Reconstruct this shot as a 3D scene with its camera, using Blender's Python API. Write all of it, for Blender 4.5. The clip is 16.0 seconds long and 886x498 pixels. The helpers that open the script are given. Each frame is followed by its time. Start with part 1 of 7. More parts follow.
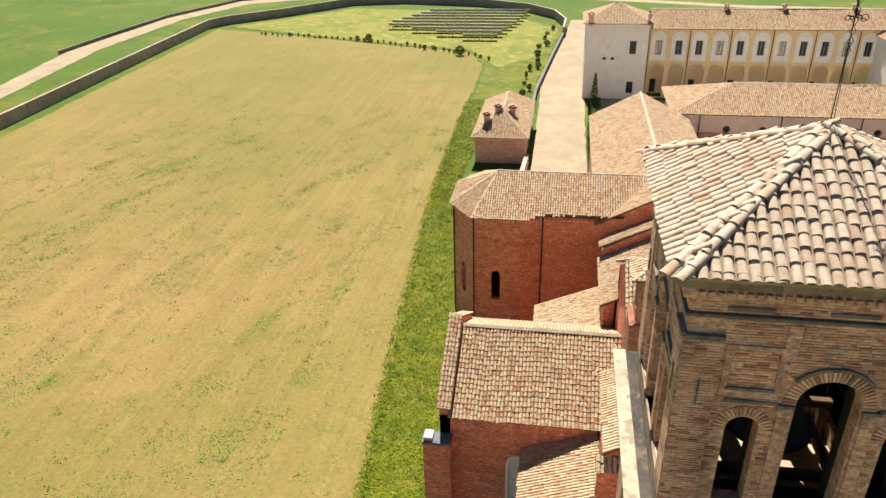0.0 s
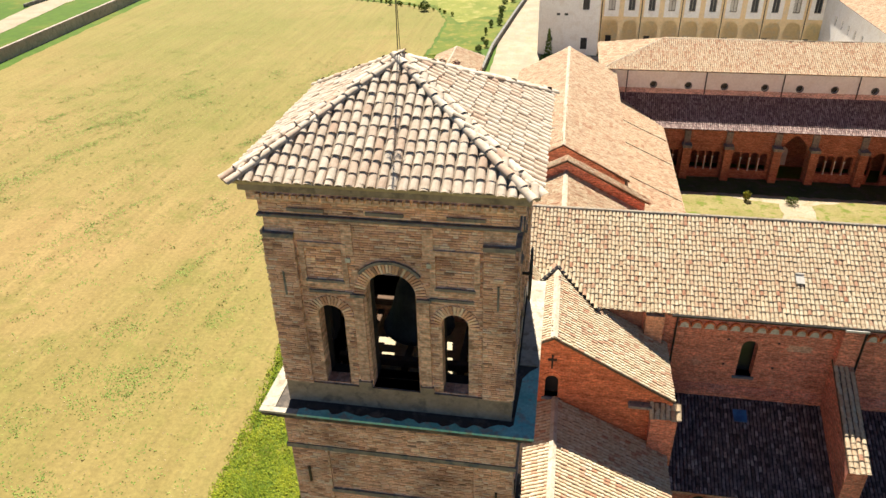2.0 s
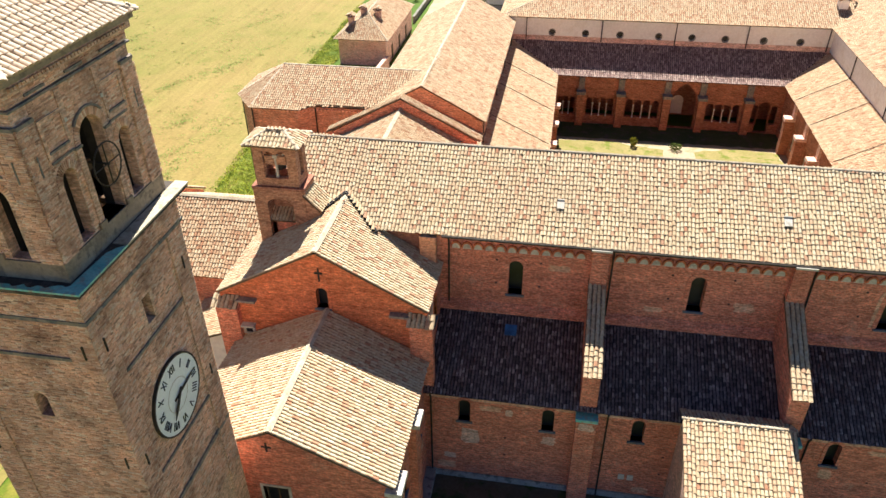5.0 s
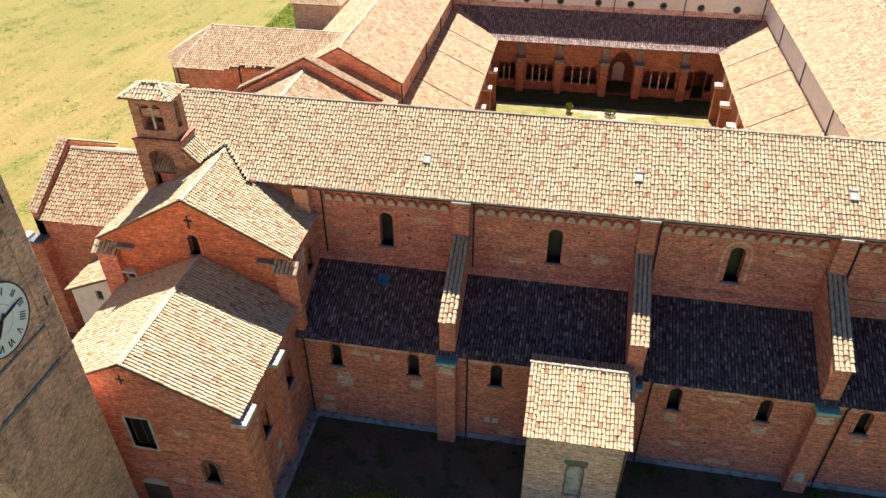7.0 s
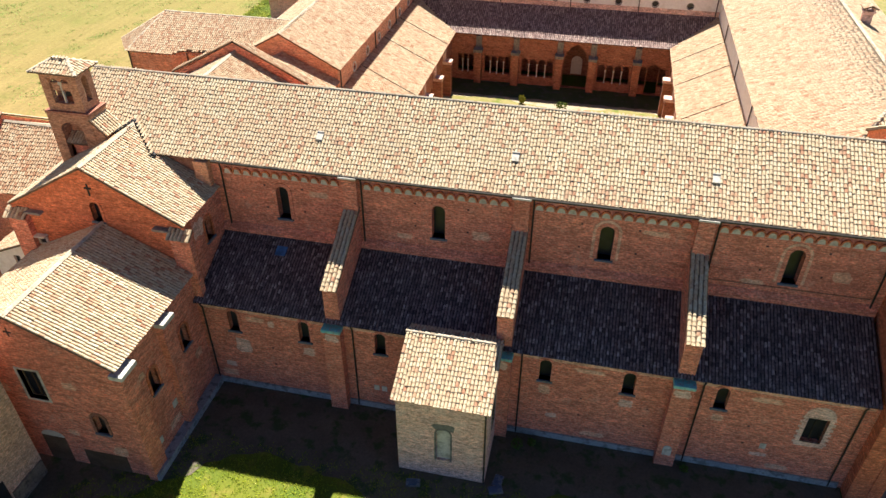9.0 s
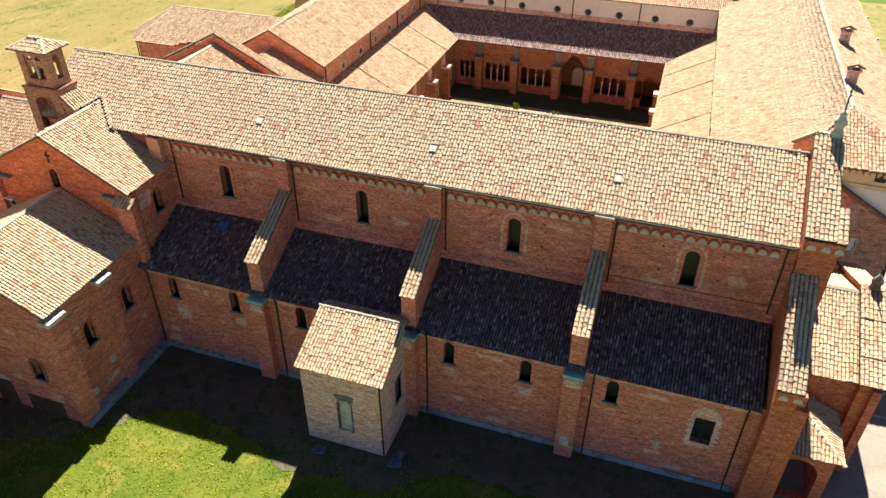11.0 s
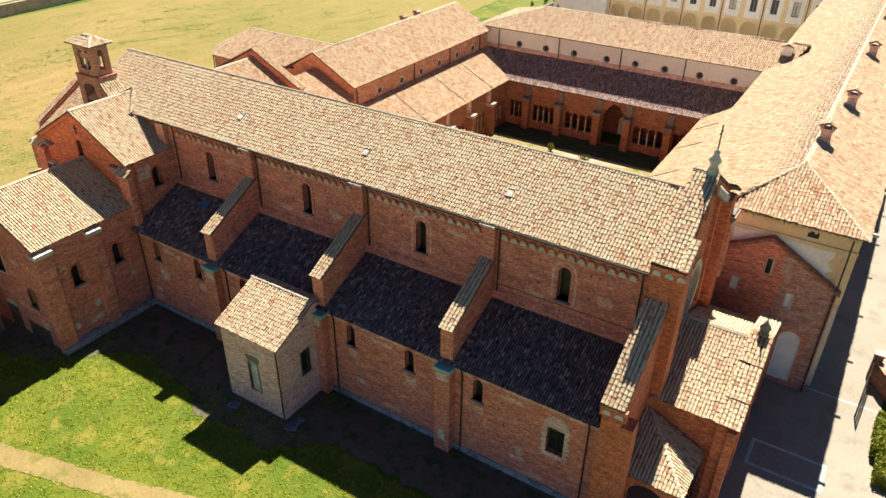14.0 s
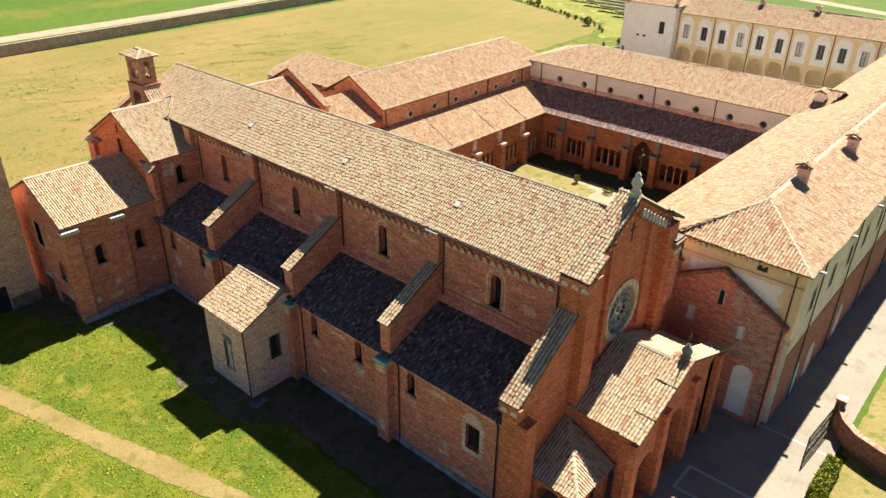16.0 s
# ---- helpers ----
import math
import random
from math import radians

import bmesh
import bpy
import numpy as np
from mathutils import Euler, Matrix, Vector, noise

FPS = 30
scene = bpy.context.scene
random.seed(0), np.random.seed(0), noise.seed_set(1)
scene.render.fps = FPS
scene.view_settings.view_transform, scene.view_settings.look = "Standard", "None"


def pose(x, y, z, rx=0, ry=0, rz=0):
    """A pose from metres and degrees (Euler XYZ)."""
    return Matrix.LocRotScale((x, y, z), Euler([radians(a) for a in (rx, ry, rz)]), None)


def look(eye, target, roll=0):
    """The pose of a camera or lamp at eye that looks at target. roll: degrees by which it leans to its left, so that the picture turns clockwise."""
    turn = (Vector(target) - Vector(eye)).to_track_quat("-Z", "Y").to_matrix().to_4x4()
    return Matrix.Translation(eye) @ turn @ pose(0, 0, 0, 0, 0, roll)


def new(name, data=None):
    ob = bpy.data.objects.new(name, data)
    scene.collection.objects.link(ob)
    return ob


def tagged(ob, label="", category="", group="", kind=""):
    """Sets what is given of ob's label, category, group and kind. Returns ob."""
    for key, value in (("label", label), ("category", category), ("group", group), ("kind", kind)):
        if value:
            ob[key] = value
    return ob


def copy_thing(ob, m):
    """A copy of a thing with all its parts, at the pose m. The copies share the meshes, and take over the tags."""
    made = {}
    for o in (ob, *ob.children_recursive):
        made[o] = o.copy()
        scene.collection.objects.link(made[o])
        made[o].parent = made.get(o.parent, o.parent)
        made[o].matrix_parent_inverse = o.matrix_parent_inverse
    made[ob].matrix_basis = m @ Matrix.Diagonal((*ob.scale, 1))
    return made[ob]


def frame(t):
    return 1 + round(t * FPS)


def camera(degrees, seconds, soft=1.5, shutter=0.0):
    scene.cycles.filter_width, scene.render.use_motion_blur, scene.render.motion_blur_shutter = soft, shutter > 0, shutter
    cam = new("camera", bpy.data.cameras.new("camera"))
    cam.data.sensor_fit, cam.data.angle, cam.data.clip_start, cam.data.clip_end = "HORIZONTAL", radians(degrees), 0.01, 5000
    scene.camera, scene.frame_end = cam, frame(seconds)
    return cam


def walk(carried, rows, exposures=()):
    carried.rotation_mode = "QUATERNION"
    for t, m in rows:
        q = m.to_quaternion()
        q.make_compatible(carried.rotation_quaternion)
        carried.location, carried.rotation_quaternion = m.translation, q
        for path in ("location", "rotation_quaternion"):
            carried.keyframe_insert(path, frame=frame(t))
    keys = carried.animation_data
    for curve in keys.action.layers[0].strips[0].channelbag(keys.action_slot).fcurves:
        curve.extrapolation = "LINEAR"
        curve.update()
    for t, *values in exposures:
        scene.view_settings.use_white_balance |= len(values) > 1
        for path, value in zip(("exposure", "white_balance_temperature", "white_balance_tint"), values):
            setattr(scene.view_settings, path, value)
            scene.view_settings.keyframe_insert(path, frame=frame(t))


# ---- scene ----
cam = camera(63.4, 16.0)
METRES, EYE, TILT, LEAN, TURN = 85.0, 42.7, 0.0, 0.0, 10.2
ROWS = [
    (0.0, 0.0, 0.0, 0.0, -0.74, -27.7, 1.41),
    (0.5, 0.0271, -0.0086, 0.0003, -0.76, -28.55, 1.35),
    (1.0, 0.0544, -0.0175, 0.0001, -0.73, -29.37, 1.27),
    (1.5, 0.0816, -0.0267, -0.0002, -0.7, -30.18, 1.2),
    (2.0, 0.1088, -0.0358, -0.0002, -0.68, -30.83, 1.14),
    (2.5, 0.1359, -0.0444, -0.0003, -0.64, -31.45, 1.01),
    (3.0, 0.1632, -0.0538, -0.0007, -0.62, -31.96, 0.97),
    (3.5, 0.1905, -0.0626, -0.0008, -0.57, -32.55, 0.88),
    (4.0, 0.2159, -0.0711, -0.0009, -0.52, -33.07, 0.8),
    (4.5, 0.2429, -0.08, -0.0011, -0.47, -33.61, 0.73),
    (5.0, 0.2696, -0.0885, -0.001, -0.42, -34.19, 0.63),
    (7.5, 0.4043, -0.1275, -0.0019, 0.52, -36.47, 0.21),
    (8.0, 0.4315, -0.1357, -0.0021, 0.84, -36.43, 0.13),
    (8.5, 0.4589, -0.1434, -0.0019, 1.47, -36.43, 0.05),
    (9.0, 0.486, -0.1511, -0.0018, 2.38, -36.41, -0.01),
    (9.5, 0.513, -0.159, -0.0018, 3.37, -36.37, -0.08),
    (12.0, 0.6805, -0.1921, -0.0061, 12.93, -33.97, -0.4),
    (12.5, 0.7162, -0.195, -0.007, 15.2, -33.29, -0.45),
    (13.0, 0.7521, -0.197, -0.0077, 17.54, -32.62, -0.5),
    (13.5, 0.7881, -0.1983, -0.0085, 19.87, -31.94, -0.57),
    (14.0, 0.8261, -0.1981, -0.0088, 22.33, -31.26, -0.61),
    (14.5, 0.8625, -0.1969, -0.0088, 24.66, -30.6, -0.66),
    (15.0, 0.8986, -0.1949, -0.0082, 26.97, -29.92, -0.7),
    (15.5, 0.9351, -0.1924, -0.0074, 29.25, -29.26, -0.76),
    (16.0, 0.9718, -0.1888, -0.0071, 31.58, -28.47, -0.8),
]
EXPOSURE = 1.28
walk(cam, [(t, pose(0, 0, EYE, TILT, LEAN, TURN) @ pose(METRES * x, METRES * y, METRES * z, 90 + pitch, roll, yaw)) for t, x, y, z, yaw, pitch, roll in ROWS],
     [(t, EXPOSURE + d, k, 10) for t, d, k in ((0.0, -0.28, 6500), (0.5, -0.2, 6450), (1.0, -0.1, 6400), (2.0, 0.0, 6300), (4.0, 0.12, 6200), (5.0, 0.18, 6150), (9.0, 0.23, 6100), (12.0, 0.14, 6350), (14.0, 0.08, 6450), (16.0, 0.04, 6500))])

# ---- light ----
SUN_FROM = Vector((-0.12, 0.757, 1.0)).normalized()
world = bpy.data.worlds.new("sky")
scene.world = world
world.use_nodes = True
wn = world.node_tree.nodes
sky = wn.new("ShaderNodeTexSky")
sky.sky_type = "NISHITA"
sky.sun_disc = False
sky.sun_elevation = math.asin(SUN_FROM.z)
sky.sun_rotation = math.atan2(SUN_FROM.x, SUN_FROM.y)
sky.air_density, sky.dust_density, sky.ozone_density = 0.38, 0.05, 3.6
wn["Background"].inputs["Strength"].default_value = 0.05
world.node_tree.links.new(sky.outputs["Color"], wn["Background"].inputs["Color"])
sun = new("sun", bpy.data.lights.new("sun", "SUN"))
sun.data.energy, sun.data.angle, sun.data.color = 5.0, radians(0.53), (1.0, 0.915, 0.79)
sun.matrix_world = look(SUN_FROM * 200, (0, 0, 0))


# ---- materials ----
def ramp(nt, fac, stops):
    r = nt.nodes.new("ShaderNodeValToRGB")
    e = r.color_ramp.elements
    e[0].position, e[0].color = stops[0][0], (*stops[0][1], 1)
    e[1].position, e[1].color = stops[-1][0], (*stops[-1][1], 1)
    for p, c in stops[1:-1]:
        e.new(p).color = (*c, 1)
    nt.links.new(fac, r.inputs["Fac"])
    return r.outputs["Color"]


def noise_of(nt, co, scale, detail=4, rough=0.55):
    n = nt.nodes.new("ShaderNodeTexNoise")
    n.inputs["Scale"].default_value, n.inputs["Detail"].default_value, n.inputs["Roughness"].default_value = scale, detail, rough
    nt.links.new(co, n.inputs["Vector"])
    return n.outputs["Fac"]


def blend(nt, mode, fac, a, b):
    m = nt.nodes.new("ShaderNodeMix")
    m.data_type, m.blend_type = "RGBA", mode
    for sock, v in ((m.inputs[0], fac), (m.inputs[6], a), (m.inputs[7], b)):
        if isinstance(v, bpy.types.NodeSocket):
            nt.links.new(v, sock)
        elif isinstance(v, (int, float)):
            sock.default_value = v
        else:
            sock.default_value = (*v, 1)
    return m.outputs[2]


def start_mat(name, rough=0.9, metal=0.0):
    m = bpy.data.materials.new(name)
    m.use_nodes = True
    nt = m.node_tree
    b = nt.nodes["Principled BSDF"]
    b.inputs["Roughness"].default_value, b.inputs["Metallic"].default_value = rough, metal
    b.inputs["Specular IOR Level"].default_value = 0.25
    co = nt.nodes.new("ShaderNodeNewGeometry").outputs["Position"]
    return m, nt, b, co


def bump(nt, b, height, strength, distance):
    n = nt.nodes.new("ShaderNodeBump")
    n.inputs["Strength"].default_value, n.inputs["Distance"].default_value = strength, distance
    nt.links.new(height, n.inputs["Height"])
    nt.links.new(n.outputs["Normal"], b.inputs["Normal"])


def speckled(name, c1, c2, big=0.4, small=6.0, rough=0.9, metal=0.0, c3=None, relief=0.02, low=0.72):
    """Two colours mottled at two scales, with a third in patches."""
    m, nt, b, co = start_mat(name, rough, metal)
    f = noise_of(nt, co, big, 5)
    g = noise_of(nt, co, small, 6, 0.65)
    col = ramp(nt, f, [(0.35, c1), (0.65, c2)])
    if c3:
        h = noise_of(nt, co, big * 2.7, 5, 0.6)
        mask = ramp(nt, h, [(0.52, (0, 0, 0)), (0.62, (1, 1, 1))])
        col = blend(nt, "MIX", mask, col, c3)
    shade = ramp(nt, g, [(0.25, (low, low, low)), (0.75, (1.15, 1.15, 1.15))])
    col = blend(nt, "MULTIPLY", 1.0, col, shade)
    nt.links.new(col, b.inputs["Base Color"])
    bump(nt, b, g, 0.5, relief)
    return m


def wall_coords(nt):
    """Coordinates that run along a wall, whichever way it faces."""
    g = nt.nodes.new("ShaderNodeNewGeometry")
    s = nt.nodes.new("ShaderNodeSeparateXYZ")
    nt.links.new(g.outputs["Position"], s.inputs[0])
    n = nt.nodes.new("ShaderNodeSeparateXYZ")
    nt.links.new(g.outputs["True Normal"], n.inputs[0])
    a = nt.nodes.new("ShaderNodeMath")
    a.operation = "ABSOLUTE"
    nt.links.new(n.outputs["X"], a.inputs[0])
    c = nt.nodes.new("ShaderNodeMath")
    c.operation = "GREATER_THAN"
    c.inputs[1].default_value = 0.7
    nt.links.new(a.outputs[0], c.inputs[0])
    mix = nt.nodes.new("ShaderNodeMix")
    nt.links.new(c.outputs[0], mix.inputs[0])
    nt.links.new(s.outputs["X"], mix.inputs[2])
    nt.links.new(s.outputs["Y"], mix.inputs[3])
    o = nt.nodes.new("ShaderNodeCombineXYZ")
    nt.links.new(mix.outputs[0], o.inputs["X"])
    nt.links.new(s.outputs["Z"], o.inputs["Y"])
    return o.outputs[0], g.outputs["Position"]


def brickwork(name, c1, c2, mortar, stain, worn, row=0.075, worn_at=0.58):
    m, nt, b, _ = start_mat(name, 0.92)
    uv, co = wall_coords(nt)
    t = nt.nodes.new("ShaderNodeTexBrick")
    t.inputs["Scale"].default_value = 1.0
    t.inputs["Brick Width"].default_value, t.inputs["Row Height"].default_value = row * 3.6, row
    t.inputs["Mortar Size"].default_value, t.inputs["Mortar Smooth"].default_value = row * 0.11, 0.3
    t.inputs["Bias"].default_value = 0.0
    t.inputs["Color1"].default_value, t.inputs["Color2"].default_value, t.inputs["Mortar"].default_value = (*c1, 1), (*c2, 1), (*mortar, 1)
    nt.links.new(uv, t.inputs["Vector"])
    st = nt.nodes.new("ShaderNodeMapping")
    st.inputs["Scale"].default_value = (0.5, 0.5, 1.9)
    nt.links.new(co, st.inputs["Vector"])
    bands = noise_of(nt, st.outputs[0], 1.6, 6, 0.65)
    col = blend(nt, "MULTIPLY", 0.9, t.outputs["Color"], ramp(nt, bands, [(0.3, (0.6, 0.57, 0.56)), (0.5, (0.98, 0.98, 0.98)), (0.7, (1.26, 1.22, 1.17))]))
    cell = nt.nodes.new("ShaderNodeMapping")
    cell.inputs["Scale"].default_value = (3.6, 3.6, 11.0)
    nt.links.new(co, cell.inputs["Vector"])
    bits = noise_of(nt, cell.outputs[0], 1.0, 3, 0.6)
    col = blend(nt, "MULTIPLY", 1.0, col, ramp(nt, bits, [(0.32, (0.64, 0.61, 0.6)), (0.5, (1.0, 1.0, 1.0)), (0.68, (1.34, 1.33, 1.3))]))
    big = noise_of(nt, co, 0.33, 5, 0.6)
    col = blend(nt, "MIX", ramp(nt, big, [(0.5, (0, 0, 0)), (0.75, (0.55, 0.55, 0.55))]), col, stain)
    pat = noise_of(nt, co, 0.8, 6, 0.7)
    col = blend(nt, "MIX", ramp(nt, pat, [(worn_at, (0, 0, 0)), (worn_at + 0.12, (0.4, 0.4, 0.4))]), col, worn)
    fine = noise_of(nt, co, 8.0, 6, 0.75)
    col = blend(nt, "MULTIPLY", 1.0, col, ramp(nt, fine, [(0.3, (0.55, 0.53, 0.52)), (0.7, (1.36, 1.36, 1.36))]))
    nt.links.new(col, b.inputs["Base Color"])
    bump(nt, b, t.outputs["Fac"], -0.35, 0.012)
    return m


def tiled(name, stops, lichen, amount, dark, ruddy=0.0, flank=(0.49, 0.32, 0.195), single=False):
    """Terracotta tiles: a colour for each tile, bare clay on the flanks, bleached crowns, lichen in drifts."""
    m, nt, b, co = start_mat(name, 0.88)
    if single:
        rnd = nt.nodes.new("ShaderNodeObjectInfo").outputs["Random"]
    else:
        rnd = nt.nodes.new("ShaderNodeNewGeometry").outputs["Random Per Island"]
    col = ramp(nt, rnd, stops)
    crown = nt.nodes.new("ShaderNodeAttribute")
    crown.attribute_name = "crown"
    if flank:
        col = blend(nt, "MIX", ramp(nt, crown.outputs["Fac"], [(0.3, (0.5, 0.5, 0.5)), (0.8, (0, 0, 0))]), col, flank)
    drift = noise_of(nt, co, 0.45, 6, 0.65)
    col = blend(nt, "MIX", ramp(nt, drift, [(0.45, (0, 0, 0)), (0.7, (amount, amount, amount))]), col, lichen)
    if ruddy:
        patch_ = noise_of(nt, co, 0.17, 5, 0.7)
        col = blend(nt, "MIX", ramp(nt, patch_, [(0.48, (0, 0, 0)), (0.66, (ruddy, ruddy, ruddy))]), col, (0.5, 0.315, 0.2))
    spots = noise_of(nt, co, 5.5, 5, 0.7)
    col = blend(nt, "MULTIPLY", 1.0, col, ramp(nt, spots, [(0.3, dark), (0.62, (1.1, 1.1, 1.1))]))
    nt.links.new(col, b.inputs["Base Color"])
    bump(nt, b, spots, 0.4, 0.01)
    return m


def brick_piece(name, stops, island):
    """Single bricks, each with a colour of its own."""
    m, nt, b, co = start_mat(name, 0.95)
    if island:
        rnd = nt.nodes.new("ShaderNodeNewGeometry").outputs["Random Per Island"]
    else:
        rnd = nt.nodes.new("ShaderNodeObjectInfo").outputs["Random"]
    col = ramp(nt, rnd, stops)
    drift = noise_of(nt, co, 0.7, 6, 0.65)
    col = blend(nt, "MULTIPLY", 1.0, col, ramp(nt, drift, [(0.32, (0.52, 0.5, 0.48)), (0.5, (0.97, 0.96, 0.94)), (0.66, (1.24, 1.22, 1.16))]))
    grit = noise_of(nt, co, 14, 5, 0.7)
    col = blend(nt, "MULTIPLY", 1.0, col, ramp(nt, grit, [(0.3, (0.8, 0.8, 0.8)), (0.7, (1.2, 1.2, 1.2))]))
    nt.links.new(col, b.inputs["Base Color"])
    bump(nt, b, grit, 0.5, 0.01)
    return m


def glass(name, c):
    m, nt, b, co = start_mat(name, 0.3)
    f = noise_of(nt, co, 1.5, 3)
    nt.links.new(ramp(nt, f, [(0.3, c), (0.7, tuple(min(1, 2.2 * v) for v in c))]), b.inputs["Base Color"])
    b.inputs["Specular IOR Level"].default_value = 0.35
    return m


BRICK = brickwork("red_brick", (0.61, 0.17, 0.10), (0.81, 0.295, 0.19), (0.65, 0.39, 0.29), (0.46, 0.155, 0.10), (0.80, 0.51, 0.39), worn_at=0.58)
BRICK_BRIGHT = brickwork("orange_brick", (0.54, 0.14, 0.06), (0.70, 0.22, 0.10), (0.52, 0.25, 0.15), (0.55, 0.15, 0.07), (0.62, 0.29, 0.17), worn_at=0.68)
BRICK_TOWER = brickwork("weathered_tower_brick", (0.60, 0.34, 0.225), (0.76, 0.50, 0.36), (0.66, 0.53, 0.41), (0.54, 0.34, 0.25), (0.76, 0.60, 0.46), worn_at=0.56)
BRICK_PEACH = brickwork("peach_brick", (0.68, 0.32, 0.20), (0.80, 0.48, 0.33), (0.74, 0.54, 0.41), (0.62, 0.30, 0.19), (0.82, 0.62, 0.48), worn_at=0.52)
BRICK_TAN = brickwork("tan_orange_brick", (0.58, 0.24, 0.13), (0.74, 0.38, 0.23), (0.62, 0.42, 0.30), (0.50, 0.23, 0.14), (0.76, 0.52, 0.38), worn_at=0.56)
BRICK_COTE = brickwork("tan_cote_brick", (0.39, 0.18, 0.105), (0.53, 0.29, 0.18), (0.42, 0.30, 0.21), (0.34, 0.18, 0.11), (0.53, 0.38, 0.27), worn_at=0.58)
# Darker cloister copy of the brick: the arcade's shade is in its colour.
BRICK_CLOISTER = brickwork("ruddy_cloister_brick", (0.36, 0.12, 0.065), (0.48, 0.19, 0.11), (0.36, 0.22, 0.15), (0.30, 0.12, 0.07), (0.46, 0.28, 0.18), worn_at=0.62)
BRICK_PALE = brickwork("limewashed_brick", (0.66, 0.37, 0.28), (0.83, 0.57, 0.47), (0.82, 0.64, 0.54), (0.62, 0.38, 0.29), (0.86, 0.70, 0.60), worn_at=0.5)
BRICK_OLD = brickwork("purplish_old_brick", (0.40, 0.17, 0.12), (0.56, 0.30, 0.22), (0.58, 0.44, 0.35), (0.30, 0.14, 0.11), (0.66, 0.50, 0.40), worn_at=0.5)
BRICK_DARK = brickwork("dark_brick", (0.28, 0.115, 0.075), (0.40, 0.17, 0.11), (0.31, 0.21, 0.16), (0.20, 0.10, 0.075), (0.36, 0.24, 0.17), worn_at=0.64)
OLD_BRICK = [(0.0, (0.34, 0.21, 0.145)), (0.1, (0.63, 0.34, 0.22)), (0.4, (0.78, 0.47, 0.31)), (0.75, (0.82, 0.54, 0.38)), (0.92, (0.84, 0.62, 0.46)), (1.0, (0.82, 0.67, 0.53))]
BLEACHED = [(0.0, (0.48, 0.32, 0.22)), (0.06, (0.54, 0.41, 0.3)), (0.4, (0.59, 0.485, 0.365)), (1.0, (0.63, 0.555, 0.44))]
TILE_TOWER = tiled("bleached_tower_tiles", BLEACHED, (0.55, 0.475, 0.37), 0.4, (0.76, 0.71, 0.66), flank=(0.5, 0.36, 0.25))
TILE_ONE = tiled("bleached_tower_tile", BLEACHED, (0.55, 0.475, 0.37), 0.4, (0.76, 0.71, 0.66), flank=(0.5, 0.36, 0.25), single=True)
BRICK_BITS = brick_piece("old_bricks", OLD_BRICK, True)
BRICK_ONE = brick_piece("old_brick", OLD_BRICK, False)
TILE = tiled("sunbleached_tiles", [(0.0, (0.40, 0.19, 0.11)), (0.06, (0.49, 0.30, 0.19)), (0.2, (0.575, 0.45, 0.285)), (0.7, (0.605, 0.52, 0.345)), (1.0, (0.64, 0.575, 0.41))], (0.5, 0.415, 0.285), 0.4, (0.68, 0.62, 0.56), 0.3)
TILE_PINK = tiled("orange_pink_tiles", [(0.0, (0.39, 0.20, 0.115)), (0.2, (0.505, 0.335, 0.205)), (0.6, (0.57, 0.435, 0.28)), (1.0, (0.61, 0.505, 0.345))], (0.47, 0.365, 0.24), 0.45, (0.62, 0.55, 0.49))
TILE_WARM = tiled("orange_mixed_tiles", [(0.0, (0.452, 0.248, 0.139)), (0.18, (0.517, 0.357, 0.219)), (0.5, (0.547, 0.437, 0.277)), (1.0, (0.576, 0.496, 0.336))], (0.466, 0.379, 0.248), 0.35, (0.7, 0.64, 0.58))
# Darker copy of the walk tiles with the north wing's shade painted in.
TILE_MID = tiled("shaded_walk_tiles", [(0.0, (0.22, 0.14, 0.125)), (0.4, (0.33, 0.23, 0.2)), (0.8, (0.46, 0.33, 0.29)), (1.0, (0.58, 0.46, 0.38))], (0.36, 0.28, 0.25), 0.4, (0.6, 0.58, 0.56), flank=None)
# Lichen-dark aisle tiles; part of the nave's shade is in the colour too.
TILE_DARK = tiled("lichen_shade_tiles", [(0.0, (0.09, 0.066, 0.062)), (0.3, (0.18, 0.13, 0.122)), (0.8, (0.27, 0.2, 0.185)), (1.0, (0.5, 0.42, 0.38))], (0.22, 0.195, 0.19), 0.5, (0.3, 0.29, 0.29), flank=None)
# Channels between cover tiles: dirt and the shade there share one dark colour.
UNDER = speckled("channel_tiles", (0.115, 0.08, 0.052), (0.17, 0.122, 0.08), 0.8, 9)
UNDER_PALE = speckled("bleached_channel_tiles", (0.34, 0.27, 0.19), (0.43, 0.35, 0.26), 0.8, 9)
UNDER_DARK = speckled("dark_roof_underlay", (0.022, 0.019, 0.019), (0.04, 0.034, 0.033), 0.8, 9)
MORTAR = speckled("ridge_mortar", (0.51, 0.43, 0.315), (0.60, 0.52, 0.395), 0.9, 9, c3=(0.40, 0.31, 0.21))
RIDGE_BED = speckled("pale_ridge_mortar", (0.47, 0.40, 0.29), (0.56, 0.49, 0.37), 0.9, 7, c3=(0.42, 0.34, 0.24), relief=0.03)
LEDGE_STONE = speckled("pale_ledge_stone", (0.42, 0.37, 0.27), (0.54, 0.48, 0.37), 1.2, 7, c3=(0.33, 0.28, 0.2), relief=0.03)
STONE = speckled("pale_stone", (0.58, 0.54, 0.46), (0.70, 0.66, 0.58), 0.7, 8, c3=(0.46, 0.43, 0.36))
STONE_GREY = speckled("grey_stone", (0.20, 0.19, 0.165), (0.29, 0.275, 0.24), 0.7, 8, c3=(0.13, 0.125, 0.11))
SILL = speckled("slate_sill", (0.10, 0.13, 0.17), (0.17, 0.20, 0.24), 1, 8, c3=(0.22, 0.22, 0.21))
